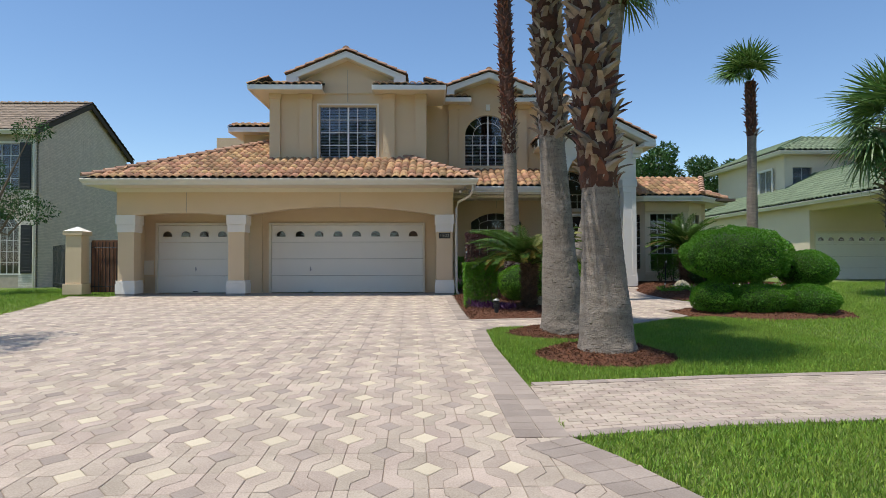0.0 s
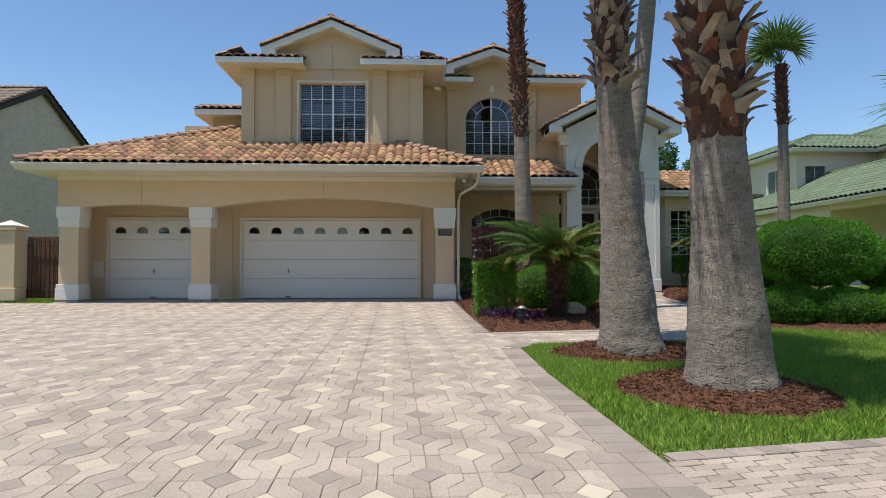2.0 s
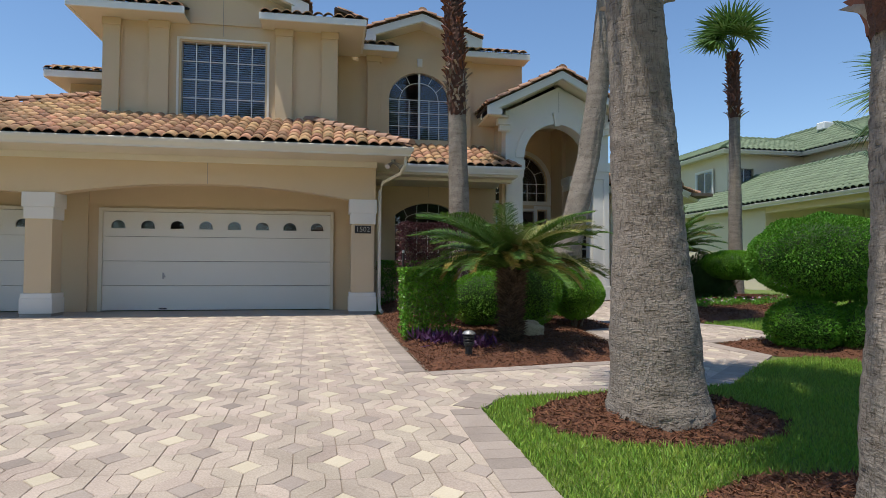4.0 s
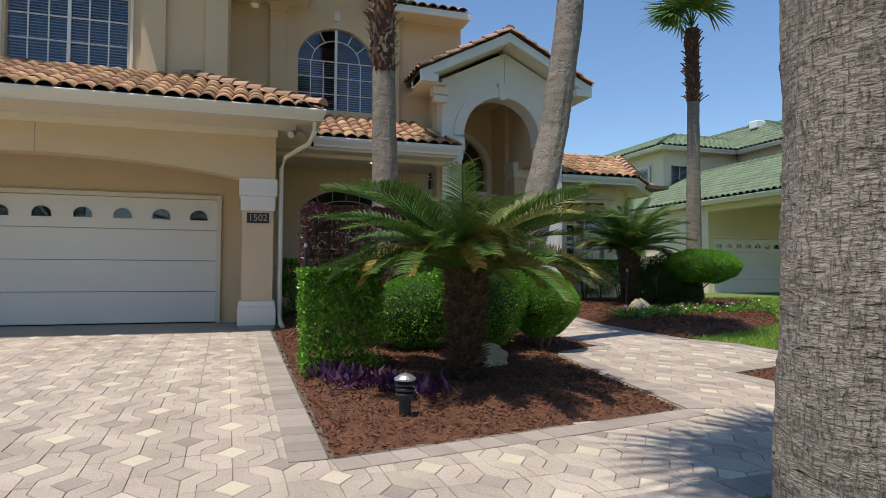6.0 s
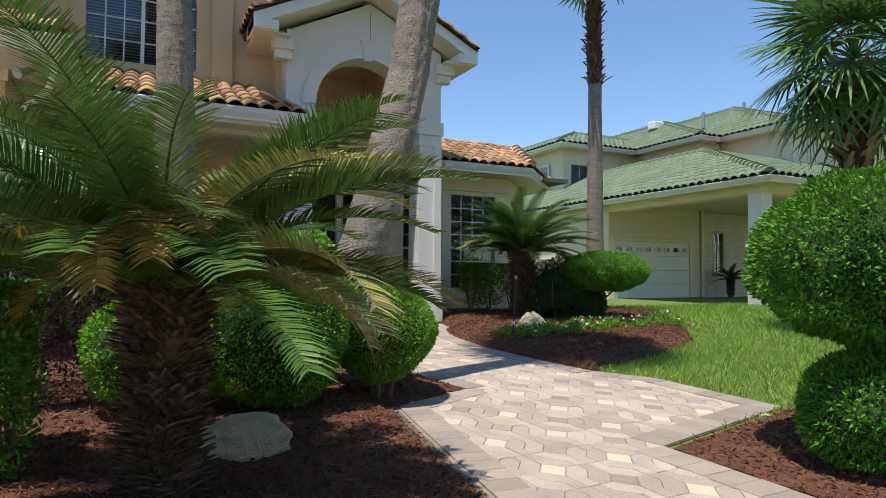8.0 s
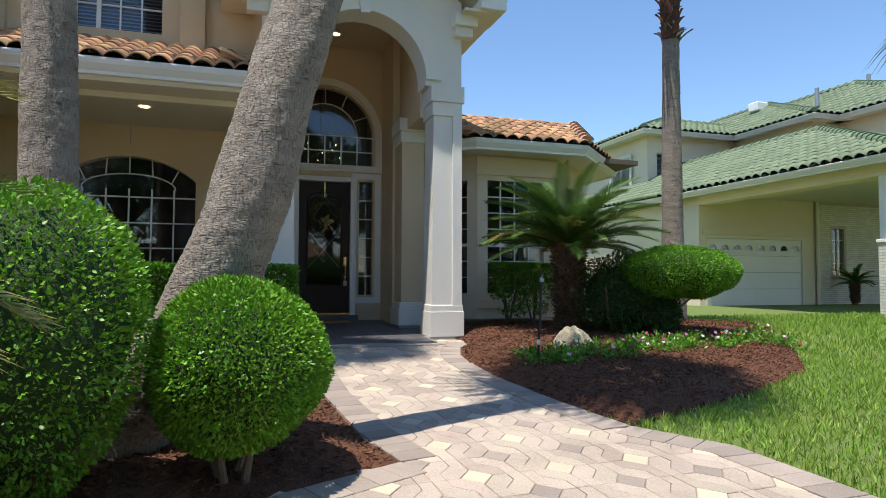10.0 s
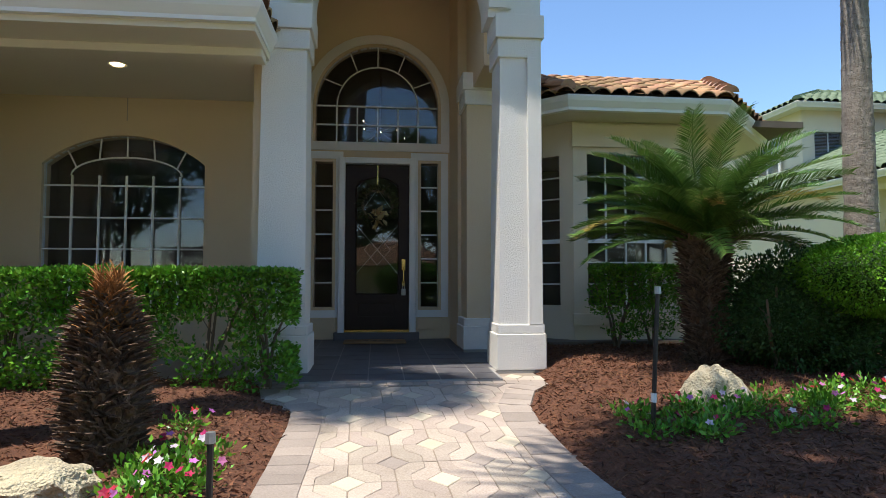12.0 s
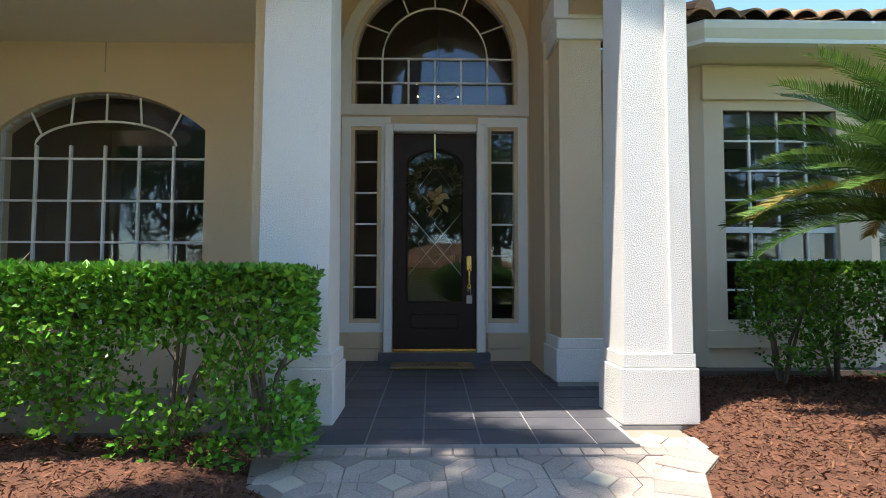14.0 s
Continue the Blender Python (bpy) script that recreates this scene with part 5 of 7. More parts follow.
def sheet(name, poly, lift, mat, label, category, kind="structure"):
    """A thin sheet laid on the sloping ground."""
    bm = bmesh.new()
    vs = [bm.verts.new((x, y, 0)) for x, y in poly]
    bmesh.ops.triangulate(bm, faces=[bm.faces.new(vs)])
    for y in (0, 4, 8, 12, 16, 20, 22.4):
        bmesh.ops.bisect_plane(bm, geom=bm.verts[:] + bm.edges[:] + bm.faces[:], plane_co=(0, y, 0), plane_no=(0, 1, 0))
    for v in bm.verts:
        v.co.z = gz(v.co.y) + lift
    bmesh.ops.recalc_face_normals(bm, faces=bm.faces[:])
    if bm.faces[0].normal.z < 0:
        bmesh.ops.reverse_faces(bm, faces=bm.faces[:])
    return tagged(part(name, bm, mat), label, category, "", kind)


drive = sheet("driveway", DRIVE, -0.008, SAND, "driveway and path of tan concrete pavers with pale diamonds", "driveway")
side_walk = sheet("pavement", WALKWAY, -0.008, SAND, "pavement of small tan concrete pavers", "pavement")


def slab_piece(corners, gap=0.002, h=0.030, edge=0.004):
    """A paver with chamfered edges: (vertices, faces) round its own centre."""
    n = len(corners)
    cx, cy = sum(p[0] for p in corners) / n, sum(p[1] for p in corners) / n
    def ring(shrink, z):
        out = []
        for x, y in corners:
            d = math.hypot(x - cx, y - cy)
            k = (d - shrink * 1.25) / d
            out.append(((x - cx) * k, (y - cy) * k, z))
        return out
    v = ring(gap, -h) + ring(gap, -edge) + ring(gap + edge, 0)
    f = [tuple(range(2 * n, 3 * n))]
    for a, b in ((0, n), (n, 2 * n)):
        f += [(a + i, a + (i + 1) % n, b + (i + 1) % n, b + i) for i in range(n)]
    return v, f, (cx, cy)


class Joined:
    """Gathers pieces into one mesh."""
    def __init__(self):
        self.v, self.f = [], []

    def add(self, v, f, place, turn=None):
        b = len(self.v)
        self.v += [tuple(place + (turn @ Vector(q) if turn else Vector(q))) for q in v]
        self.f += [tuple(b + i for i in q) for q in f]

    def done(self, name, mat, parent):
        if self.v:
            mesh_part(name, self.v, self.f, mat, parent)["kind"] = "stuff"


def slope_at(y):
    """The ground's tilt along y, in radians."""
    return math.atan((gz(y + 0.15) - gz(y - 0.15)) / 0.3)


def lay(parent, name, pieces, poly, near, mat, mat_joined, seed):
    """Lays (v, f, (x, y)) pieces inside poly; those inside the stretch `near` become parts that share meshes by shape."""
    rng = random.Random(seed)
    rest, shapes = Joined(), {}
    for key, v, f, (x, y) in pieces:
        if not all(inside(poly, x + 0.6 * q[0], y + 0.6 * q[1]) for q in v[:len(v) // 3]):
            continue
        place = Vector((x, y, gz(y) + rng.uniform(-0.0015, 0.0015)))
        turn = Matrix.Rotation(slope_at(y) + rng.uniform(-0.003, 0.003), 3, "X") @ Matrix.Rotation(rng.uniform(-0.004, 0.004), 3, "Y")
        if near and near[0] < x < near[1] and near[2] < y < near[3]:
            if key not in shapes:
                me = bpy.data.meshes.new(name)
                me.from_pydata(v, [], f)
                me.materials.append(mat)
                shapes[key] = me
            ob = new(name, shapes[key])
            ob.matrix_basis = Matrix.Translation(place) @ turn.to_4x4()
            ob.parent = parent
        else:
            rest.add(v, f, place, turn)
    rest.done(name + "s", mat_joined, parent)


PA, PB, ORIGIN, LEAN, DH, TK = 0.557, 0.668, (-0.021, 6.107), radians(2.0), 0.185, 0.155
LC, LS = math.cos(LEAN), math.sin(LEAN)


def turned(pts):
    """Cell fractions to metres in the slightly turned pattern."""
    return [(px * PA * LC - py * PB * LS, px * PA * LS + py * PB * LC) for px, py in pts]


diamond = slab_piece(turned([(DH, 0), (0, DH), (-DH, 0), (0, -DH)]), 0.0025)
bones = []
for sx, sy in ((1, 1), (-1, 1), (-1, -1), (1, -1)):
    pts = [(DH, 0), (0.5 - TK, 0), (0.5 - TK, TK), (TK, 0.5 - TK), (TK, 0.5), (0, 0.5), (0, DH)]
    pts = [(sx * px, sy * py) for px, py in pts]
    bones.append(slab_piece(turned(pts if sx * sy > 0 else pts[::-1]), 0.003))
pale_p, dark_p, tan_p = [], [], []
for i in range(-26, 20):
    for j in range(-18, 28):
        for half, bucket in ((0, pale_p), (0.5, dark_p)):
            (x, y), = turned([(i + half, j + half)])
            x, y = x + ORIGIN[0], y + ORIGIN[1]
            if x < -12 or x > 8.2 or y < -4.5 or y > 22.6:
                continue
            bucket.append(("d", diamond[0], diamond[1], (x, y)))
            for n, (v, f, c0) in enumerate(bones):
                tan_p.append((n, v, f, (x + c0[0], y + c0[1])))
NEAR = (-1.5, 1.0, 2.5, 7.0)
lay(drive, "pale_paver", pale_p, DRIVE, NEAR, PALE_PAVER, PALE_PAVER_I, 1)
lay(drive, "grey_paver", dark_p, DRIVE, NEAR, GREY_PAVER, GREY_PAVER, 2)
lay(drive, "paver", tan_p, DRIVE, NEAR, PAVER, PAVER_I, 3)


def border(parent, name, pts, width, mat, step=0.26, rows=1, seed=5):
    """Rows of grey border stones along a line, to its right."""
    rng = random.Random(seed)
    joined = Joined()
    for r in range(rows):
        w = width / rows
        for p, q in zip(pts, pts[1:]):
            a, b = Vector((*p, 0)), Vector((*q, 0))
            d = (b - a).normalized()
            nn = Vector((d.y, -d.x, 0))
            cnt = max(1, round((b - a).length / step))
            st = (b - a).length / cnt
            for i in range(cnt):
                c = a + d * (i + 0.5) * st + nn * (r + 0.5) * w
                corners = [c + d * sx * st / 2 + nn * sy * w / 2 for sx, sy in ((-1, 1), (1, 1), (1, -1), (-1, -1))]
                v, f, (x, y) = slab_piece([(p2.x, p2.y) for p2 in corners], 0.004, 0.035)
                joined.add(v, f, Vector((x, y, gz(y) + 0.006 + rng.uniform(0, 0.003))), Matrix.Rotation(slope_at(y), 3, "X"))
    joined.done(name, mat, parent)


border(drive, "border_stones", [(0.72, 20.16), (0.86, 13.15)], 0.25, GREY_PAVER, 0.20)
border(drive, "border_stones", [(0.86, 13.12), (3.97, 13.68)], 0.22, GREY_PAVER, 0.20)
border(drive, "border_stones", [(3.97, 13.68), (4.42, 16.93), (5.36, 17.38), (5.22, 18.1), (5.12, 19.5), (5.13, 20.85), (5.11, 21.2), (5.02, 21.42)], 0.26, GREY_PAVER, 0.18)
border(drive, "border_stones", [(7.48, 22.03), (7.27, 21.75), (7.10, 21.25), (7.06, 20.8), (7.08, 19.9), (7.17, 18.6), (7.29, 17.75), (7.68, 17.1), (7.73, 15.55), (5.72, 15.05), (5.75, 13.7), (3.9, 11.95), (1.40, 11.75), (1.06, 11.3), (1.02, 9.4), (1.08, 6.75)], 0.28, GREY_PAVER, 0.20)
border(drive, "border_stones", [(4.72, 22.19), (7.46, 22.19)], 0.13, GREY_PAVER, 0.13)
border(drive, "border_stones", [(1.08, 6.75), (1.12, 4.75), (1.35, 4.3), (1.75, 3.2), (2.6, 1.6)], 0.42, GREY_PAVER, 0.20, 2)
FRONT = ([1.08, 1.6, 2.5, 3.83, 7, 14, 30], [4.89, 5.01, 5.19, 5.32, 5.45, 5.55, 5.55])
BACK = ([1.08, 3.2, 5.4, 8, 14, 30], [6.57, 6.90, 7.12, 7.30, 7.45, 7.45])
wp = []
for j in range(19):
    for i in range(88):
        x = 1.2 + i * 0.21 + (j % 2) * 0.105
        y0, y1 = float(np.interp(x, *FRONT)), float(np.interp(x, *BACK))
        rise = float(np.interp(x + 0.1, *FRONT) - np.interp(x - 0.1, *FRONT)) / 0.2
        pitch = (y1 - y0) / 19
        hw, hd = 0.105, pitch / 2
        if i == 0 and j % 2:
            v, f, c0 = slab_piece([(-0.0525, -hd), (0.0525, -hd), (0.0525, hd), (-0.0525, hd)], 0.004)
            wp.append(("h", v, f, (1.1475, y0 + (j + 0.5) * pitch - 0.03)))
        v, f, c0 = slab_piece([(-hw, -hd - rise * hw), (hw, -hd + rise * hw), (hw, hd + rise * hw), (-hw, hd - rise * hw)], 0.004)
        wp.append(("r", v, f, (x, y0 + (j + 0.5) * pitch)))
lay(side_walk, "paver", wp, [(0, 3), (40, 3), (40, 9), (0, 9)], None, PAVER, PAVER_I, 7)
border(side_walk, "border_stones", [(14, 5.40), (7, 5.30), (3.83, 5.17), (2.5, 5.04), (1.6, 4.86), (1.13, 4.75)], 0.14, GREY_PAVER, 0.22)
border(side_walk, "border_stones", [(14, 7.6), (8, 7.45), (5.4, 7.27), (3.2, 7.05), (1.13, 6.72)][::-1], 0.15, GREY_PAVER, 0.22)


# ---- plants ----
def leaf_cloud(name, pts, nrm, size, mat, parent, seed, aspect=0.5, droop=0.6, label=""):
    """Thousands of small leaves at given points: a bent diamond each."""
    rng = np.random.default_rng(seed)
    n = len(pts)
    d = nrm + rng.normal(0, droop, (n, 3))
    d /= np.linalg.norm(d, axis=1, keepdims=True) + 1e-9
    a = rng.normal(0, 1, (n, 3))
    side = np.cross(d, a)
    side /= np.linalg.norm(side, axis=1, keepdims=True) + 1e-9
    up = np.cross(side, d)
    L = size * rng.uniform(0.6, 1.4, (n, 1))
    w = L * aspect
    v = np.stack([pts, pts + d * L * 0.5 + side * w * 0.5 + up * L * 0.06, pts + d * L, pts + d * L * 0.5 - side * w * 0.5 + up * L * 0.06], 1).reshape(-1, 3)
    me = bpy.data.meshes.new(name)
    me.vertices.add(4 * n)
    me.vertices.foreach_set("co", v.astype(np.float32).ravel())
    me.loops.add(4 * n)
    me.loops.foreach_set("vertex_index", np.arange(4 * n, dtype=np.int32))
    me.polygons.add(n)
    me.polygons.foreach_set("loop_start", np.arange(0, 4 * n, 4, dtype=np.int32))
    me.update(calc_edges=True)
    me.materials.append(mat)
    ob = new(name, me)
    ob.parent = parent
    if label:
        ob["label"] = label
    return ob


def lump(p, seed, size=0.35, amount=0.10):
    return 1 + amount * noise.noise(Vector(p) / size + Vector((seed * 3.1, 0, 0)))


def blob_points(blobs, n, seed, rough=0.10, square=1.0, size=0.35, deep=0.12):
    """Points and outward directions on the union of lumpy ellipsoids; square above 1 boxes them."""
    rng = np.random.default_rng(seed)
    area = np.array([b[3] * b[4] + b[4] * b[5] + b[3] * b[5] for b in blobs])
    P, N = [], []
    pick = rng.choice(len(blobs), n, p=area / area.sum())
    for i in pick:
        cx, cy, cz, rx, ry, rz = blobs[i]
        d = rng.normal(0, 1, 3)
        d /= np.linalg.norm(d)
        if square > 1:
            e = np.sign(d) * np.abs(d) ** (1 / square)
            e /= max(np.abs(e).max(), 1e-6) ** 0.8
        else:
            e = d
        k = lump((cx + e[0] * rx, cy + e[1] * ry, cz + e[2] * rz), seed, size, rough) * (1 - deep * rng.random() ** 2)
        q = np.array((cx + e[0] * rx * k, cy + e[1] * ry * k, cz + e[2] * rz * k))
        if any(j != i and ((q[0] - b[0]) / b[3]) ** 2 + ((q[1] - b[1]) / b[4]) ** 2 + ((q[2] - b[2]) / b[5]) ** 2 < 0.75 for j, b in enumerate(blobs)) and square == 1:
            continue
        if q[2] < gz(q[1]) + 0.02:
            continue
        P.append(q)
        N.append(d)
    return np.array(P), np.array(N)


def blob_core(blobs, seed, shrink, square=1.0):
    bm = bmesh.new()
    for cx, cy, cz, rx, ry, rz in blobs:
        r = bmesh.ops.create_icosphere(bm, subdivisions=3, radius=1)
        for v in r["verts"]:
            d = v.co.normalized()
            if square > 1:
                e = Vector([math.copysign(abs(c) ** (1 / square), c) for c in d])
                e /= max(abs(c) for c in e) ** 0.8
            else:
                e = d
            k = lump((cx + e.x * rx, cy + e.y * ry, cz + e.z * rz), seed, 0.35, 0.10) * shrink
            v.co = (cx + e.x * rx * k, cy + e.y * ry * k, max(cz + e.z * rz * k, gz(cy) - 0.02))
    return bm


def shrub(name, label, blobs, n, size, mat, seed, square=1.0, shrink=0.86, rough=0.10, stems=(), aspect=0.5, droop=0.6, category="shrub", deep=0.12, core_mat=None):
    """A clipped shrub: a solid dark core standing in for the shade within, a coat of leaves, bare stems where they
    show.
    """
    t = thing(name, label, category)
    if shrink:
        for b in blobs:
            part("shade_filler", blob_core([b], seed, shrink, square), core_mat or SHADE_CORE, t)
    P, N = blob_points(blobs, n, seed, rough, square, deep=deep)
    leaf_cloud("foliage", P, N, size, mat, t, seed, aspect, droop)
    rng = random.Random(seed)
    for (x, y), (tx, ty, tz) in stems:
        z = gz(y) - 0.03
        bm = bmesh.new()
        mid = ((x + tx) / 2 + rng.uniform(-0.06, 0.06), (y + ty) / 2, (z + tz) / 2)
        tube(bm, [(x, y, z), mid, (tx, ty, tz)], [0.028, 0.02, 0.010], 7)
        for b in range(3):
            s = rng.uniform(0.35, 0.9)
            q = Vector((x, y, z)).lerp(Vector((tx, ty, tz)), s)
            tube(bm, [q, q + Vector((rng.uniform(-0.22, 0.22), rng.uniform(-0.12, 0.12), rng.uniform(0.12, 0.3)))], [0.010, 0.004], 5)
        part("stem", bm, TWIG, t)
    return t


def trunk_mesh(path, radii, seed, ring=0.03, amount=0.005, sides=44, collar_amount=0.0):
    """A palm stem through (x, y, z) points with close ring scars and small cracks."""
    pts = [Vector(p) for p in path]
    zs = np.arange(pts[0].z, pts[-1].z, ring)
    V, F = [], []
    for i, z in enumerate(zs):
        for a, b, ra, rb in zip(pts, pts[1:], radii, radii[1:]):
            if a.z <= z <= b.z:
                k = (z - a.z) / (b.z - a.z)
                kk = k * k * (3 - 2 * k) * 0.5 + k * 0.5
                c, r = a.lerp(b, k), ra + (rb - ra) * kk
                break
        for s in range(sides):
            t = 2 * math.pi * s / sides
            dx, dy = math.cos(t), math.sin(t)
            nse = noise.noise(Vector((dx * 3 + seed, dy * 3, z * 2.2))) * amount * 1.6 + noise.noise(Vector((dx * 11, dy * 11 + seed, z * 17))) * amount * 1.3
            collar = math.exp(-max(0.0, z - pts[0].z - 0.16) / 0.05) if collar_amount else 0.0
            rr = r + nse + (amount * 0.22 if i % 2 else -amount * 0.13) + collar_amount * collar * (0.6 + noise.noise(Vector((dx * 9, dy * 9 + seed, z * 11))))
            V.append((c.x + dx * rr, c.y + dy * rr, z))
    for i in range(len(zs) - 1):
        for s in range(sides):
            a = i * sides
            F.append((a + s, a + (s + 1) % sides, a + sides + (s + 1) % sides, a + sides + s))
    F.append(tuple(range((len(zs) - 1) * sides, len(zs) * sides)))
    return V, F


def boots(path, z0, z1, radius, count, seed, length=0.34, width=0.15, out=0.5, profile=None):
    """Old leaf bases left on a palm stem: split, curling wedges in a spiral."""
    rng = random.Random(seed)
    pts = [Vector(p) for p in path]
    V, F = [], []
    for i in range(count):
        k0 = i / count
        z = z0 + (z1 - z0) * k0 + rng.uniform(-0.03, 0.03)
        c = pts[-1].copy()
        for a, b in zip(pts, pts[1:]):
            if a.z <= z <= b.z:
                c = a.lerp(b, (z - a.z) / (b.z - a.z))
        t = i * 2.39996 + rng.uniform(-0.25, 0.25)
        d, side = Vector((math.cos(t), math.sin(t), 0)), Vector((-math.sin(t), math.cos(t), 0))
        L, w, o = length * rng.uniform(0.7, 1.25), width * rng.uniform(0.75, 1.2), out * rng.uniform(0.5, 1.4)
        lean = rng.uniform(-0.95, 0.95)
        fine = min(1.0, width / 0.05)
        m = len(V)
        rows = 5
        for r in range(rows):
            s = r / (rows - 1)
            p = c + d * (radius * (profile(k0) if profile else 1) - 0.03 + L * o * s * s + 0.02) + Vector((0, 0, L * s - L * 0.25 * o * s * s)) + side * lean * L * s * s
            ww = w * (1 - 0.62 * s)
            th = 0.028 * fine * (1 - 0.6 * s)
            V += [tuple(p - side * ww - d * 0.03 * fine), tuple(p + d * 0.02 * fine), tuple(p + side * ww - d * 0.03 * fine), tuple(p - d * th - Vector((0, 0, 0.01 * fine)))]
        for r in range(rows - 1):
            a = m + r * 4
            F += [(a, a + 1, a + 5, a + 4), (a + 1, a + 2, a + 6, a + 5), (a + 2, a + 3, a + 7, a + 6), (a + 3, a, a + 4, a + 7)]
        e = m + (rows - 1) * 4
        F.append((e, e + 1, e + 2, e + 3))
    return V, F


def fan_leaf(L, seed, blades=26, spread=125, petiole=0.9, droop=0.5):
    """A fan-palm leaf along +x: a stalk and a pleated fan with drooping tips."""
    rng = random.Random(seed)
    bm = bmesh.new()
    pts = [Vector((petiole * s, 0, 0.12 * math.sin(s * 2))) for s in (0, 0.5, 1)]
    tube(bm, pts, [0.022, 0.016, 0.012], 5)
    base = pts[-1]
    for i in range(blades):
        a = radians(-spread + 2 * spread * i / (blades - 1) + rng.uniform(-2, 2))
        ln = L * (0.75 + 0.25 * math.cos(a * 0.7)) * rng.uniform(0.9, 1.08)
        d = Vector((math.cos(a), math.sin(a), 0.0))
        side = Vector((-math.sin(a), math.cos(a), 0))
        dz = -droop * rng.uniform(0.7, 1.3)
        prev = None
        for s, w in ((0, 0.01), (0.45, 0.032), (0.8, 0.020), (1.0, 0.002)):
            c = base + d * ln * s + Vector((0, 0, dz * ln * s * s * 0.7 + 0.02 * (i % 2)))
            cur = (bm.verts.new(c - side * w), bm.verts.new(c + side * w))
            if prev:
                bm.faces.new((prev[0], prev[1], cur[1], cur[0]))
            prev = cur
    me = bpy.data.meshes.new("leaf")
    bm.to_mesh(me)
    bm.free()
    me.materials.append(FAN)
    return me


def fan_palm(label, path, radii, boot_range, boot_count, crown_z, leaf_L, leaves, seed, red=None, boot_len=0.34, boot_w=0.15, boot_out=0.5, wind=0.0, elev=(-50, 75), group="", skirt=None):
    t = thing("palm_tree", label, "palm tree", group)
    V, F = trunk_mesh(path, radii, seed, amount=0.008, sides=56, collar_amount=0.03 if radii[0] > 0.33 else 0.0)
    mesh_part("trunk", V, F, BARK, t, smooth=True)
    br = radii[-2]
    low = min([z[0] for z in (boot_range if boot_count > 20 else None, red) if z], default=None)
    if low:
        along = [Vector(p) for p in path]
        a, b = next((a, b) for a, b in zip(along, along[1:]) if a.z <= low <= b.z)
        cut = [a.lerp(b, (low - a.z) / (b.z - a.z))] + [p for p in along if p.z > low]
        V, F = trunk_mesh(cut, [br + 0.012] + [br + 0.022] * (len(cut) - 1), seed + 2, 0.06, 0.02, 28)
        mesh_part("fibre_sleeve", V, F, FIBRE, t, "rust-brown matted fibre between the leaf bases")
    if boot_count:
        V, F = boots(path, boot_range[0], boot_range[1], br, boot_count, seed, boot_len, boot_w, boot_out)
        mesh_part("leaf_bases", V, F, BOOT, t, "dry split grey-brown leaf bases")["kind"] = "stuff"
    if red:
        V, F = boots(path, red[0], red[1], br + 0.01, red[2], seed + 7, boot_len * 0.9, boot_w, boot_out)
        mesh_part("young_leaf_bases", V, F, RED_BOOT, t, "rust-red fibrous leaf bases")["kind"] = "stuff"
    if skirt:
        V, F = boots(path, skirt[0], skirt[1], br, skirt[2], seed + 5, 0.25, 0.13, 0.75)
        mesh_part("boot_skirt", V, F, BOOT, t, "flaring torn leaf bases")["kind"] = "stuff"
    top = Vector(path[-1])
    rng = random.Random(seed)
    kinds = [fan_leaf(leaf_L, seed + i, petiole=leaf_L * 0.75) for i in range(3)]
    for i in range(leaves):
        ob = new("frond", kinds[i % 3])
        ob.parent = t
        e = elev[0] + (elev[1] - elev[0]) * (i / max(1, leaves - 1))
        a = i * 137.5 + rng.uniform(-15, 15)
        if wind:
            a = 180 + (((a + 180) % 360) - 180) * (1 - wind)
        ob.matrix_basis = Matrix.Translation((top.x, top.y, crown_z)) @ Matrix.Rotation(radians(a), 4, "Z") @ Matrix.Rotation(radians(-e), 4, "Y") @ Matrix.Rotation(rng.uniform(-0.5, 0.5), 4, "X")
    return t


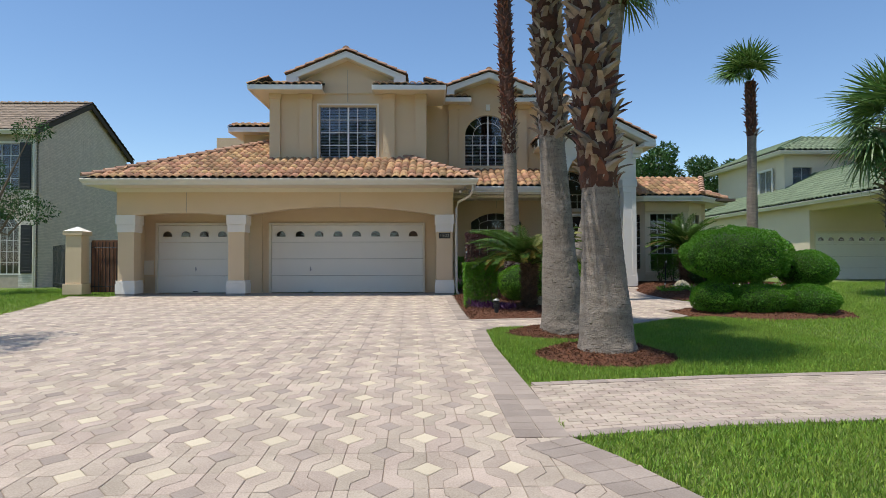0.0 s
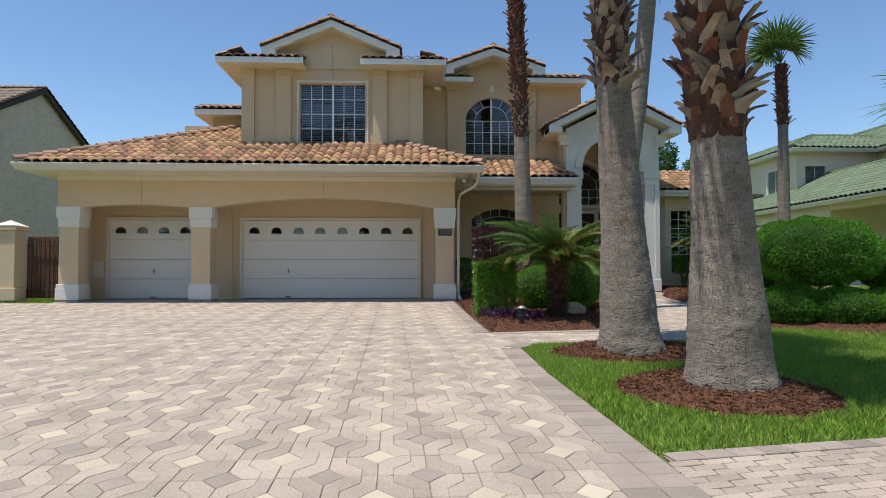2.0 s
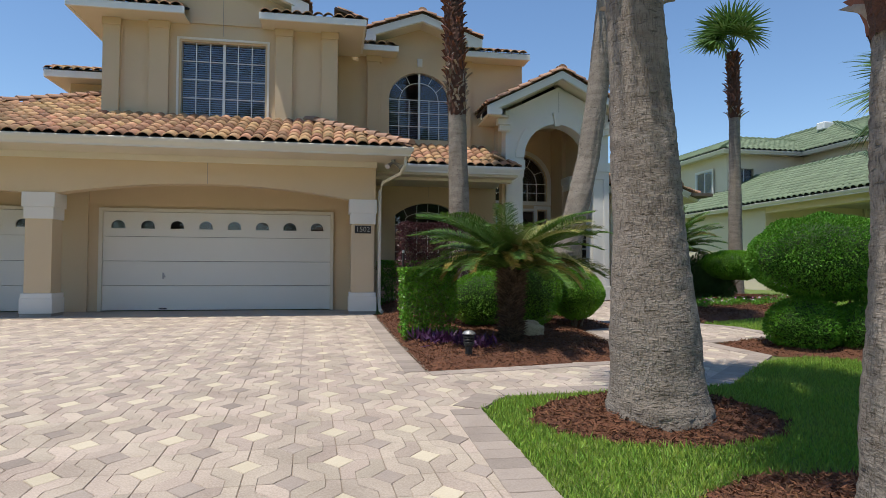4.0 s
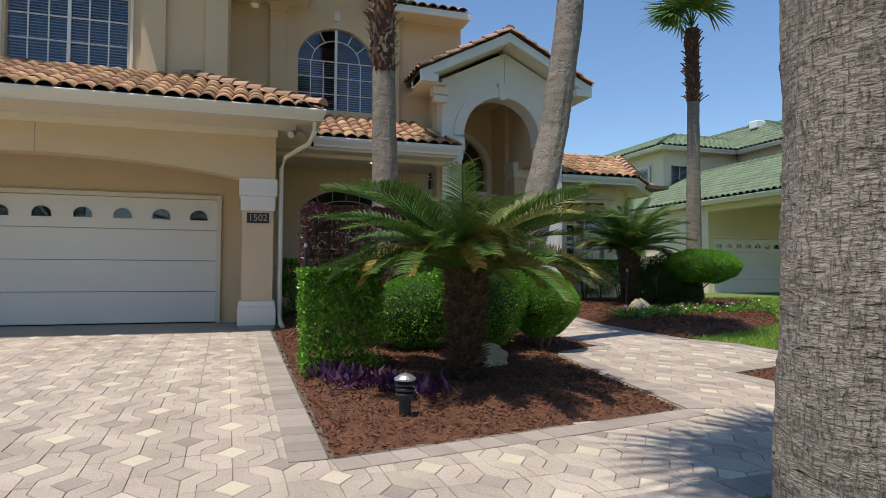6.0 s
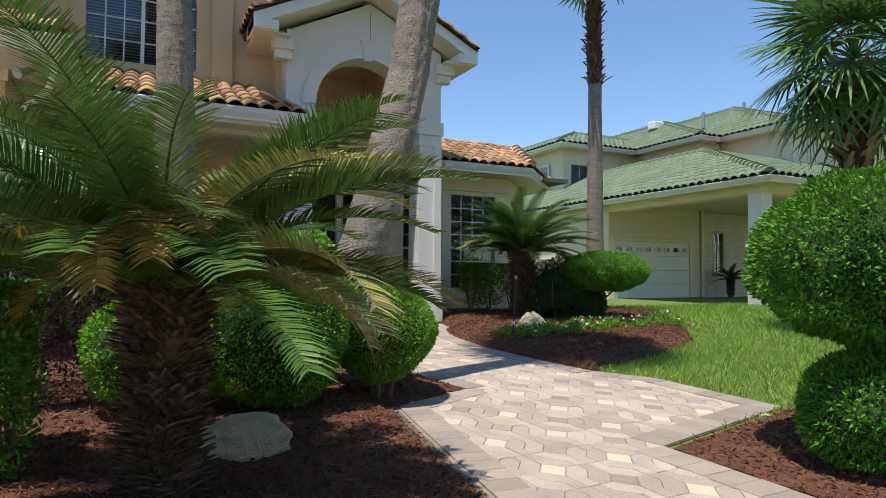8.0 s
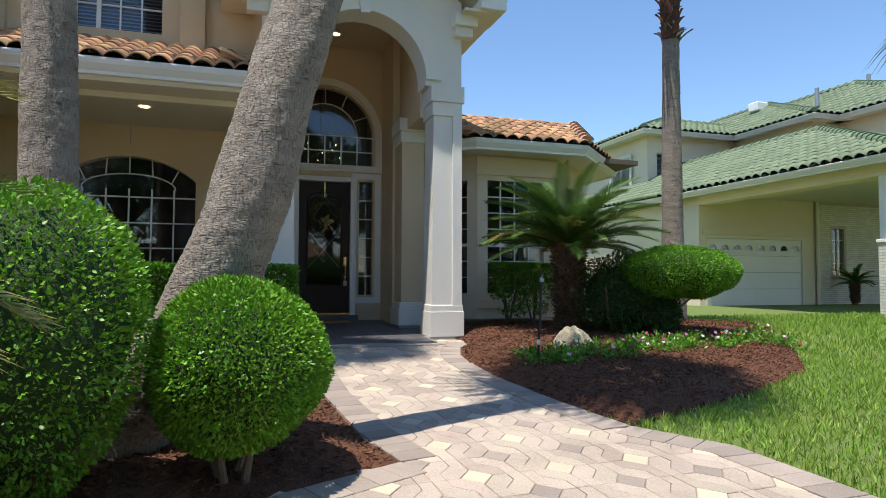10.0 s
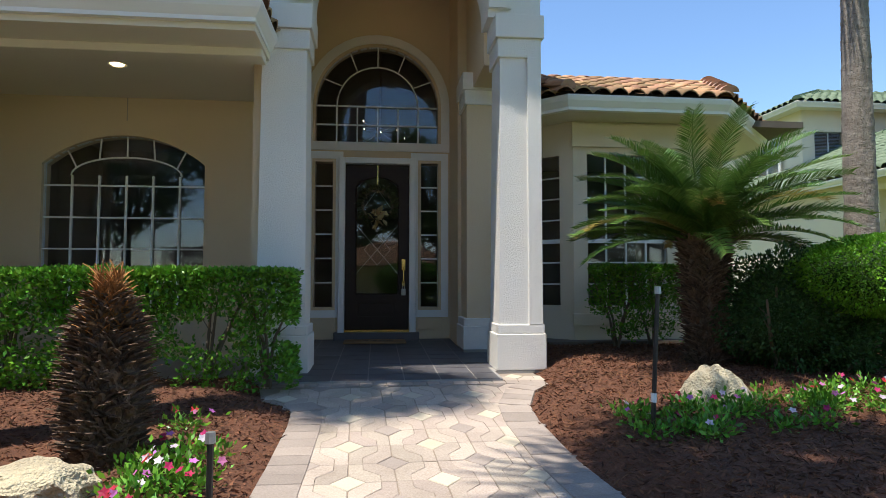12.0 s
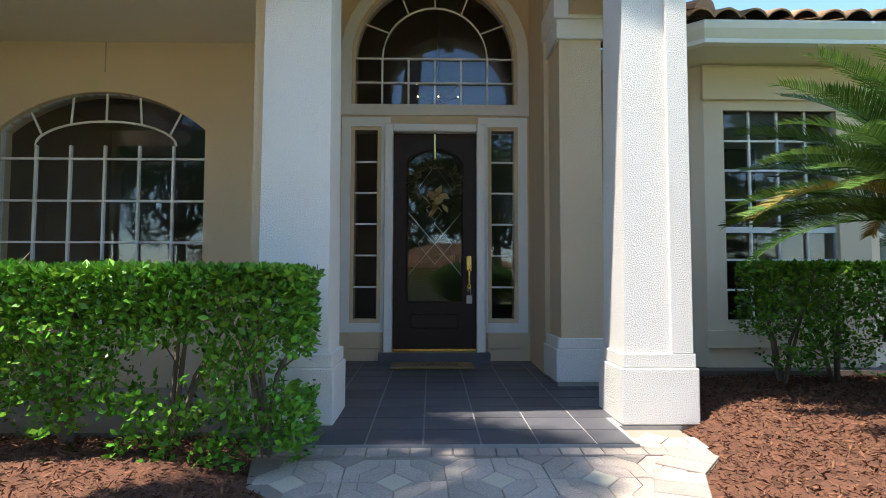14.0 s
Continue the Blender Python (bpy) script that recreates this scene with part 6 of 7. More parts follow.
def sago_frond(L, seed, curl, mat):
    """A cycad frond along +x, arching up then over, with close narrow leaflets held in a V."""
    rng = random.Random(seed)
    V, F = [], []
    n = 104
    pts = []
    x = z = 0.0
    ang = radians(24)
    for i in range(n + 1):
        pts.append(Vector((x, 0, z)))
        ang -= radians(curl) / n * (0.4 + 1.2 * i / n)
        x += L / n * math.cos(ang)
        z += L / n * math.sin(ang)
    for i in range(0, n, 4):
        p, q = pts[i], pts[min(i + 4, n)]
        w = 0.011 * (1 - 0.8 * i / n)
        m = len(V)
        V += [(p.x, -w, p.z), (p.x, w, p.z), (p.x, 0, p.z + w), (q.x, -w * 0.85, q.z), (q.x, w * 0.85, q.z), (q.x, 0, q.z + w * 0.85)]
        F += [(m, m + 1, m + 4, m + 3), (m + 1, m + 2, m + 5, m + 4), (m + 2, m, m + 3, m + 5)]
    for i in range(8, n):
        s = i / n
        ln = L * 0.135 * math.sin(min(1.0, (s - 0.06) / 0.25) * math.pi / 2) * (1 - 0.55 * max(0, (s - 0.6) / 0.4) ** 1.5) + 0.02
        d0 = (pts[min(i + 1, n)] - pts[i]).normalized()
        up = Vector((-d0.z, 0, d0.x))
        for sg in (-1, 1):
            d = (d0 * (0.45 + 0.35 * s + rng.uniform(-0.05, 0.05)) + Vector((0, sg, 0)) * 0.85 + up * (0.35 + rng.uniform(-0.12, 0.12))).normalized()
            l2 = ln * rng.uniform(0.9, 1.08)
            m = len(V)
            w = 0.0072
            for k, ww, dz in ((0, w * 0.7, 0), (0.5, w, 0.0), (1.0, 0.0006, -0.14)):
                c = pts[i] + d * l2 * k + Vector((0, 0, dz * l2))
                V += [tuple(c - d0 * ww), tuple(c + d0 * ww)]
            F += [(m, m + 1, m + 3, m + 2), (m + 2, m + 3, m + 5, m + 4)]
    me = bpy.data.meshes.new("frond")
    me.from_pydata([tuple(v) for v in V], [], F)
    me.materials.append(mat)
    return me


def sago_palm(label, x, y, h, r, L, count, seed, dry=3, spikes=False, low=-8, high=46):
    """A sago: shaggy stem with a wide crown of arching fronds."""
    t = thing("sago_palm", label, "sago palm")
    z0 = gz(y) + 0.02
    path = [(x, y, z0 - 0.05), (x, y, z0 + h * 0.5), (x, y, z0 + h)]
    shape = (lambda k: 0.88 + 0.75 * k * (1 - k) - 0.55 * k ** 5) if spikes else (lambda k: 0.85 + 0.35 * k * k)
    V, F = trunk_mesh(path, [r * shape(0), r * shape(0.5), r * shape(1)], seed, 0.05, 0.03, 20)
    mesh_part("trunk", V, F, SAGO_BARK, t)
    V, F = boots(path, z0, z0 + h, r, int(1500 * h), seed, 0.085 if spikes else 0.12, 0.022 if spikes else 0.024, 0.9 if spikes else 0.7, shape)
    mesh_part("stem_scales", V, F, SAGO_BARK, t, "dark shaggy stem scales")["kind"] = "stuff"
    rng = random.Random(seed)
    kinds = [sago_frond(L * k, seed + i, c, SAGO) for i, (k, c) in enumerate(((1.0, 40), (0.95, 52), (1.05, 46), (0.9, 60)))]
    dried = [sago_frond(L * 0.75, seed + 9, 95, SAGO_DRY), sago_frond(L * 1.0, seed + 10, 70, SAGO_DRY)]
    gilt = [sago_frond(L * 0.95, seed + 11, 52, SAGO_GILT), sago_frond(L * 1.02, seed + 12, 64, SAGO_GILT)]
    for i in range(count):
        s = i / count
        ob = new("frond", kinds[rng.randrange(4)])
        side = math.cos(i * 2.39996)
        if i % max(2, count // max(1, dry)) == 2 and s > 0.2:
            ob.data = dried[i % 2]
        elif dry > 8 and side > -0.2 and rng.random() < 0.55:
            ob.data = gilt[i % 2]
        ob.parent = t
        e = low + (high - low) * s ** 1.2 + rng.uniform(-6, 6)
        ob.matrix_basis = Matrix.Translation((x, y, z0 + h - 0.04 + 0.10 * s)) @ Matrix.Rotation(i * 2.39996 + rng.uniform(-0.2, 0.2), 4, "Z") @ Matrix.Rotation(radians(-e), 4, "Y") @ Matrix.Rotation(rng.uniform(-0.35, 0.35), 4, "X")
    if spikes:
        V, F = boots([(x, y, z0), (x, y, z0 + h + 0.4)], z0 + h * 0.72, z0 + h * 0.96, r * 0.80, 420, seed + 3, 0.12, 0.008, 0.25, lambda k: 1 - 0.45 * k)
        V2, F2 = boots([(x, y, z0), (x, y, z0 + h + 0.4)], z0 + h * 0.9, z0 + h + 0.10, r * 0.38, 220, seed + 4, 0.12, 0.007, 0.15)
        F += [tuple(i + len(V) for i in q) for q in F2]
        V += V2
        mesh_part("cut_frond_stubs", V, F, SPIKE, t, "orange-brown cut frond stubs")
    return t


SPIKE = material("cut_frond", (0.42, 0.19, 0.05), (0.24, 0.10, 0.035), 0.9, 12, 60, 0.5, 0.01, spread=0.35, island=True)


def mulch_bed(name, poly, height, seed, chips=9000, label=""):
    """A mulch bed: a mounded sheet with shredded bark strewn over it."""
    xs, ys = [p[0] for p in poly], [p[1] for p in poly]
    step = 0.12

    def edge(x, y):
        best = 9.0
        for (x0, y0), (x1, y1) in zip(poly, poly[1:] + poly[:1]):
            dx, dy = x1 - x0, y1 - y0
            k = max(0, min(1, ((x - x0) * dx + (y - y0) * dy) / (dx * dx + dy * dy)))
            best = min(best, math.hypot(x - x0 - k * dx, y - y0 - k * dy))
        return best

    def hgt(x, y):
        k = min(1, edge(x, y) / 0.45)
        return gz(y) - 0.012 + 0.02 * min(1, k * 3) + height * k * k * (3 - 2 * k) + 0.02 * k * noise.noise(Vector((x * 3, y * 3, seed))) + 0.012 * noise.noise(Vector((x * 14, y * 14, seed)))

    bm = bmesh.new()
    bm.faces.new([bm.verts.new((x, y, 0)) for x, y in poly])
    bmesh.ops.triangulate(bm, faces=bm.faces[:])
    for lo, hi, no in ((min(xs), max(xs), (1, 0, 0)), (min(ys), max(ys), (0, 1, 0))):
        v = lo + step
        while v < hi:
            bmesh.ops.bisect_plane(bm, geom=bm.verts[:] + bm.edges[:] + bm.faces[:], plane_co=tuple(v * c for c in no), plane_no=no)
            v += step
    for v in bm.verts:
        v.co.z = hgt(v.co.x, v.co.y)
    bmesh.ops.recalc_face_normals(bm, faces=bm.faces[:])
    if sum(f.normal.z for f in bm.faces) < 0:
        bmesh.ops.reverse_faces(bm, faces=bm.faces[:])
    for f in bm.faces:
        f.smooth = True
    bed = tagged(part(name, bm, MULCH), label, "mulch bed", "", "structure")
    rng = np.random.default_rng(seed)
    P = []
    while len(P) < chips:
        x, y = rng.uniform(min(xs), max(xs)), rng.uniform(min(ys), max(ys))
        if inside(poly, x, y):
            P.append((x, y, hgt(x, y) + 0.004))
    N = rng.normal(0, 1, (chips, 3))
    N[:, 2] = np.abs(N[:, 2]) * 0.35
    ob = leaf_cloud("bark_shreds", np.array(P), N, 0.045, CHIP, bed, seed, 0.22, 0.1)
    ob["kind"] = "stuff"
    return hgt


def circle(cx, cy, rx, ry, seed, n=28):
    return [(cx + rx * math.cos(2 * math.pi * i / n) * (1 + 0.05 * math.sin(3.1 * i + seed)), cy + ry * math.sin(2 * math.pi * i / n) * (1 + 0.05 * math.cos(2.3 * i + seed))) for i in range(n)]


RING1, RING2 = circle(2.42, 8.5, 0.95, 0.95, 1), circle(2.42, 10.85, 1.05, 0.82, 2)
BED1 = [(0.88, 13.20), (3.93, 13.72), (4.36, 16.97), (5.36, 17.40), (5.22, 18.1), (5.12, 19.5), (5.13, 20.85), (5.11, 21.2), (5.02, 21.42), (4.80, 21.62), (4.62, 22.44), (0.95, 22.44), (0.96, 20.2), (0.76, 20.3)]
BED3 = [(5.80, 13.75), (5.78, 15.02), (7.75, 15.50), (9.4, 15.4), (9.9, 14.4), (9.2, 13.1), (7.2, 12.7)]
BED4 = [(7.50, 22.64), (7.48, 22.03), (7.27, 21.75), (7.10, 21.25), (7.06, 20.8), (7.08, 19.9), (7.17, 18.6), (7.30, 17.80), (8.9, 18.36), (10.95, 19.47), (12.6, 21.2), (13.7, 22.7), (12.3, 25.5), (11.2, 25.4), (10.35, 24.6), (8.3, 24.6), (7.7, 25.1)]
mulch_bed("mulch_ring", RING1, 0.10, 1, 8000, "ring of dark red-brown bark mulch round a palm")
mulch_bed("mulch_ring", RING2, 0.10, 2, 8000, "ring of dark red-brown bark mulch round a palm")
bed1_h = mulch_bed("planting_bed", BED1, 0.08, 3, 42000, "planting bed of dark red-brown bark mulch beside the garage")
bed3_h = mulch_bed("planting_bed", BED3, 0.08, 4, 9000, "planting bed of dark bark mulch under the juniper")
bed4_h = mulch_bed("planting_bed", BED4, 0.12, 5, 45000, "planting bed of dark bark mulch before the bay window")

# the tall palms
fan_palm("tall fan palm with flared grey trunk and shaggy dry leaf bases", [(2.42, 8.34, 0.10), (2.40, 8.34, 0.55), (2.36, 8.33, 1.5), (2.31, 8.32, 2.5), (2.17, 8.30, 4.4), (2.02, 8.3, 7.0)], [0.385, 0.345, 0.27, 0.225, 0.225, 0.21], (2.6, 7.0), 330, 7.1, 1.1, 30, 11, (2.35, 4.2, 60), 0.30, 0.12, 0.34, group="front palms", skirt=(2.4, 2.75, 16))
fan_palm("tall fan palm with flared grey trunk and criss-crossed leaf bases", [(2.34, 10.65, 0.12), (2.31, 10.65, 0.6), (2.24, 10.64, 1.8), (2.14, 10.63, 3.4), (2.07, 10.62, 5.0), (1.93, 10.6, 8.4)], [0.40, 0.35, 0.265, 0.215, 0.205, 0.19], (3.5, 8.4), 340, 8.5, 1.1, 30, 12, None, 0.28, 0.11, 0.32, group="front palms", skirt=(3.35, 3.6, 9))
fan_palm("slender palm by the garage with dark fibrous upper trunk", [(2.68, 20.0, 0.2), (2.66, 20.0, 2.5), (2.60, 20.0, 5.0), (2.50, 20.05, 7.5), (2.36, 20.1, 12.6)], [0.30, 0.235, 0.20, 0.19, 0.18], (4.85, 5.9), 60, 12.8, 0.8, 15, 13, (5.7, 12.5, 420), 0.24, 0.06, 0.45)
fan_palm("leaning palm with thick smooth grey trunk near the porch", [(3.50, 18.0, 0.15), (3.83, 17.9, 0.65), (4.17, 17.8, 1.2), (4.42, 17.75, 1.85), (4.60, 17.75, 2.6), (4.88, 17.85, 3.6), (5.12, 17.85, 5.2), (5.6, 17.85, 9.6)], [0.36, 0.32, 0.285, 0.262, 0.24, 0.22, 0.21, 0.19], (8.8, 9.6), 40, 9.7, 1.1, 26, 14, None)
fan_palm("slim palm with reddish upper trunk and windblown crown", [(12.68, 24.15, 0.3), (12.68, 24.15, 3.0), (12.70, 24.15, 6.2), (12.66, 24.15, 8.5)], [0.25, 0.20, 0.165, 0.15], (6.2, 6.5), 8, 8.55, 0.95, 16, 15, (6.3, 8.4, 80), 0.26, 0.07, 0.5, wind=0.45, elev=(10, 80))
fan_palm("fan palm with drooping grey-green leaves and dead skirt", [(14.2, 18.6, 0.2), (14.2, 18.6, 2.0), (14.2, 18.6, 3.8), (14.2, 18.6, 5.4)], [0.32, 0.26, 0.25, 0.24], (2.4, 5.2), 140, 5.5, 1.3, 44, 16, None, 0.4, 0.11, 0.6, elev=(-65, 80))

# sagos
sago_palm("large sago palm with arching dark green and yellowed fronds", 2.43, 15.05, 1.12, 0.135, 1.58, 84, 21, 18, low=-5, high=30)
sago_palm("sago palm with glossy dark green fronds beside the bay window", 9.30, 22.35, 1.38, 0.19, 1.50, 76, 22, 5, low=-7, high=44)
sago_palm("pruned sago stump with orange-brown cut frond stubs", 4.20, 19.95, 1.0, 0.19, 1.0, 0, 23, 0, True)

sago_palm("small dark palm standing beside the carport wall", 25.7, 30.7, 0.75, 0.10, 0.85, 22, 24, 1, low=-10)

# shrubs and hedges
shrub("round_shrub", "large rounded dark green shrub behind the sago palm", [(3.32, 16.95, 1.08, 0.64, 0.60, 0.76), (2.5, 17.2, 0.8, 0.6, 0.5, 0.5)], 30000, 0.030, BOXWOOD, 33, deep=0.12)
shrub("ball_shrub", "clipped round boxwood ball beside the path", [(4.385, 17.25, 0.89, 0.49, 0.49, 0.48)], 30000, 0.026, BOXWOOD, 34, deep=0.10, shrink=0.82, stems=[((4.30, 17.25), (4.2, 17.2, 0.75)), ((4.36, 17.3), (4.5, 17.35, 0.75)), ((4.42, 17.2), (4.55, 17.1, 0.72)), ((4.33, 17.2), (4.35, 17.05, 0.72))])


def hedge(label, x0, x1, y0, y1, z0, z1, n, size, mat, seed, stems, name="hedge", open_low=0.78):
    """A clipped box hedge: a dense lit skin on top, ragged and open lower down, on bare woody legs."""
    t = thing(name, label, name.replace("_", " "))
    r = np.random.default_rng(seed)
    P, N = [], []
    while len(P) < n:
        x, y, z = r.uniform(x0, x1), r.uniform(y0, y1), z1 - (z1 - z0) * r.random() ** 1.35
        k = r.random()
        if k < 0.26:
            z, d = z1 - 0.05 * r.random() ** 2, (0, 0, 1)
        elif k < 0.60:
            y, d = y0 + 0.10 * r.random() ** 1.5, (0, -1, 0.35)
        elif k < 0.65:
            y, d = y1 - 0.08 * r.random(), (0, 1, 0.3)
        elif k < 0.75:
            s = r.random() < 0.5
            x, d = (x0 + 0.1 * r.random(), (-1, 0, 0.3)) if s else (x1 - 0.1 * r.random(), (1, 0, 0.3))
        else:
            d = (0, -0.5, 0.8)
        low = (z1 - z) / (z1 - z0)
        gap = noise.noise(Vector((x * 2.6, seed, z * 2.6))) + 0.5 * noise.noise(Vector((x * 7, y * 7, z * 7)))
        if gap < -0.62 + open_low * low ** 1.2:
            continue
        bulge = 0.05 * noise.noise(Vector((x * 3, y * 3, z * 3 + seed)))
        P.append((x + d[0] * bulge, y + d[1] * bulge, z + d[2] * bulge * 0.6))
        N.append(d)
    leaf_cloud("foliage", np.array(P), np.array(N), size, mat, t, seed, 0.55, 0.7)
    q = random.Random(seed)
    for x, y in stems:
        bm = bmesh.new()
        for b in range(4):
            tx = x + q.uniform(-0.42, 0.42)
            ty = min(y1, max(y0, y + q.uniform(-0.2, 0.2)))
            m = Vector(((x * 2 + tx) / 3 + q.uniform(-0.05, 0.05), (y + ty) / 2, gz(y) + 0.42 * (z1 - gz(y))))
            tube(bm, [(x + q.uniform(-0.03, 0.03), y, gz(y) - 0.03), m, (tx, ty, z1 - 0.12)], [0.022, 0.015, 0.006], 6)
            for c in range(4):
                w = m.lerp(Vector((tx, ty, z1 - 0.12)), q.random())
                tube(bm, [w, w + Vector((q.uniform(-0.2, 0.2), q.uniform(-0.12, 0.12), q.uniform(0.05, 0.25)))], [0.007, 0.003], 4)
        part("stem", bm, TWIG, t)
    return t


hedge("long clipped green hedge with bare woody legs under the arched window", 0.98, 5.02, 21.72, 22.42, 0.40, 1.51, 34000, 0.050, HEDGE_LEAF, 35, [(1.3 + 0.58 * i, 22.08) for i in range(7)])
hedge("clipped square green shrub beside the garage pier", 0.90, 1.74, 15.75, 16.60, 0.22, 1.32, 13000, 0.046, HEDGE_LEAF, 31, [(1.3, 16.2), (1.6, 16.3)], "box_shrub", 0.30)
hedge("clipped dark purple-leaved shrub by the garage wall", 1.05, 2.45, 17.4, 18.5, 0.5, 2.18, 15000, 0.042, PLUM, 32, [(1.5, 17.9), (2.0, 17.9)], "purple_shrub", 0.2)
hedge("low dark clipped hedge below the bay window", 8.62, 10.35, 23.62, 24.10, 0.58, 1.62, 12000, 0.046, HEDGE_LEAF, 36, [(8.9, 23.85), (9.45, 23.9), (10.0, 23.85)])
shrub("spreading_shrub", "spreading shrub with flat bright green top and woody underside", [(10.80, 21.6, 1.48, 0.98, 0.75, 0.40)], 30000, 0.034, BOXWOOD, 37, 1.0, 0.85, 0.12, [((10.1, 21.9), (10.7, 21.6, 1.3)), ((10.0, 21.9), (9.9, 21.8, 1.3)), ((10.2, 21.8), (11.2, 21.4, 1.35)), ((10.1, 22.0), (10.9, 22.0, 1.4))])
shrub("twiggy_shrub", "dark twiggy shrub with sparse leaves beside the sago palm", [(9.95, 22.05, 1.10, 0.62, 0.6, 0.62), (10.5, 21.95, 0.85, 0.5, 0.5, 0.42)], 24000, 0.040, TREE_LEAF, 39, 1.0, 0.74, 0.25, [((9.9 + 0.09 * i, 22.0 + 0.05 * (i % 3)), (9.5 + 0.17 * i, 21.6 + 0.1 * (i % 4), 1.25 + 0.12 * (i % 3))) for i in range(9)], deep=0.30)
shrub("clipped_juniper", "large bright green juniper clipped into rounded tiers", [(7.05, 14.1, 1.52, 1.25, 0.78, 0.62), (8.75, 14.3, 1.18, 0.62, 0.6, 0.42), (6.52, 14.0, 0.55, 0.56, 0.48, 0.38), (7.4, 13.75, 0.52, 0.75, 0.50, 0.34), (8.4, 13.8, 0.5, 0.75, 0.6, 0.36)], 105000, 0.040, JUNIPER, 38, 1.0, 0.88, 0.14, [((7.2, 14.5), (6.9, 14.4, 1.3)), ((7.4, 14.5), (7.9, 14.5, 1.3)), ((7.3, 14.4), (7.3, 14.2, 1.3)), ((7.5, 14.5), (8.8, 14.5, 1.1))], 0.35, deep=0.06)


def tree(label, x, y, h, spread, seed, n=9000, leaf=0.11, z=None, clumps=16):
    """A broad tree: tapered trunk, limbs and a crown of leaf clumps with gaps."""
    t = thing("tree", label, "tree")
    rng = random.Random(seed)
    z = gz(y) if z is None else z
    bm = bmesh.new()
    tube(bm, [(x, y, z - 0.1), (x + 0.1, y, z + h * 0.3), (x, y + 0.1, z + h * 0.75)], [0.03 * h, 0.022 * h, 0.008 * h], 9)
    blobs = []
    for i in range(clumps):
        a, rr, hh = i * 2.4, spread * math.sqrt(rng.random()) * 0.8, z + h * rng.uniform(0.42, 0.95)
        rr *= 1.15 - 0.6 * abs((hh - z) / h - 0.6)
        c = (x + rr * math.cos(a), y + rr * math.sin(a), hh)
        s = spread * rng.uniform(0.22, 0.42)
        blobs.append((*c, s, s, s * 0.7))
        tube(bm, [(x, y, z + h * 0.35), (x + (c[0] - x) * 0.5, y + (c[1] - y) * 0.5, z + (c[2] - z) * 0.7), c], [0.010 * h, 0.006 * h, 0.002 * h], 5)
    part("trunk", bm, TWIG, t)
    P, N = blob_points(blobs, n, seed, 0.3, 1.0, 0.8, 0.5)
    leaf_cloud("crown", P, N, leaf, TREE_LEAF, t, seed, 0.5, 1.2)
    return t


tree("small street tree with fine pale green leaves", -8.9, 8.6, 6.8, 1.7, 51, 9000, 0.09)
tree("young tree with airy fine foliage before the pale house", -15.6, 22.0, 6.2, 1.9, 52, 9000, 0.09)
for i, (x, y, h) in enumerate(((17.5, 50, 10.2), (21.5, 52, 10.6), (25.5, 53, 10.0), (14.2, 52, 8.8))):
    tree("distant dark green tree behind the houses", x, y, h, 3.2, 60 + i, 9000, 0.26)

# the other side of the street, seen only in the glass
opp = thing("house", "beige house with tile roof across the street", "house")
part("wall", boxed(-6, 14, -42, -32, -0.3, 3.2), STUCCO, opp)
RO = new("roof")
RO.parent = opp
roof_plane(RO, (15, -31.3, 3.2), (-1, 0, 0), (0, -1, 0.5), [(0, 0), (22, 0), (17, 6.5), (5, 6.5)], TILE, TILE_I, w=0.3, length=0.42)
roof_plane(RO, (-7, -31.3, 3.2), (0, -1, 0), (1, 0, 0.5), [(0, 0), (11, 0), (5.5, 6.2)], TILE, TILE_I, w=0.3, length=0.42)
bm = bmesh.new()
for x0, x1 in ((-60, 60),):
    box(bm, x0, x1, -14, -6, -0.35, -0.10)
tagged(part("road", bm, material("asphalt", (0.055, 0.052, 0.05), (0.075, 0.07, 0.068), 0.9, 2, 150, 0.5, 0.005)), "grey asphalt street before the house", "road", "", "structure")
for i, (x, y, h) in enumerate(((-22, -17, 12), (-13, -16, 11.5), (-5, -18, 12), (3, -17, 11), (11, -17, 12), (20, -16, 11.5), (29, -18, 12))):
    tree("leafy tree across the street", x, y, h + 2.5, 5.6, 90 + i, 8000, 0.48, -0.2, 26)

# ---- small things ----
def boulder(label, x, y, rx, ry, rz, seed, sharp=0.0):
    bm = bmesh.new()
    r = bmesh.ops.create_icosphere(bm, subdivisions=4, radius=1)
    for v in r["verts"]:
        d = v.co.normalized()
        k = 1 + 0.26 * noise.noise(d * 1.9 + Vector((seed, 0, 0))) + 0.11 * abs(noise.noise(d * 5)) + 0.05 * noise.noise(d * 13)
        x2, y2, z2 = d.x * rx * k, d.y * ry * k, max(d.z, -0.35) * rz * k
        if sharp and d.z > 0:
            x2 *= 1 - sharp * d.z
            y2 *= 1 - sharp * d.z
        v.co = (x + x2, y + y2, z2 + gz(y) + 0.10 + rz * 0.2)
    ob = part("boulder", bm, ROCK)
    return tagged(ob, label, "rock")


boulder("pale limestone rock beside the large sago palm", 2.91, 15.85, 0.31, 0.22, 0.17, 3)
boulder("pointed pale limestone rock before the sago palm", 8.52, 20.85, 0.26, 0.20, 0.25, 7, 0.3)
boulder("pale limestone rock at the foot of the shrub", 4.15, 19.35, 0.25, 0.2, 0.14, 9)

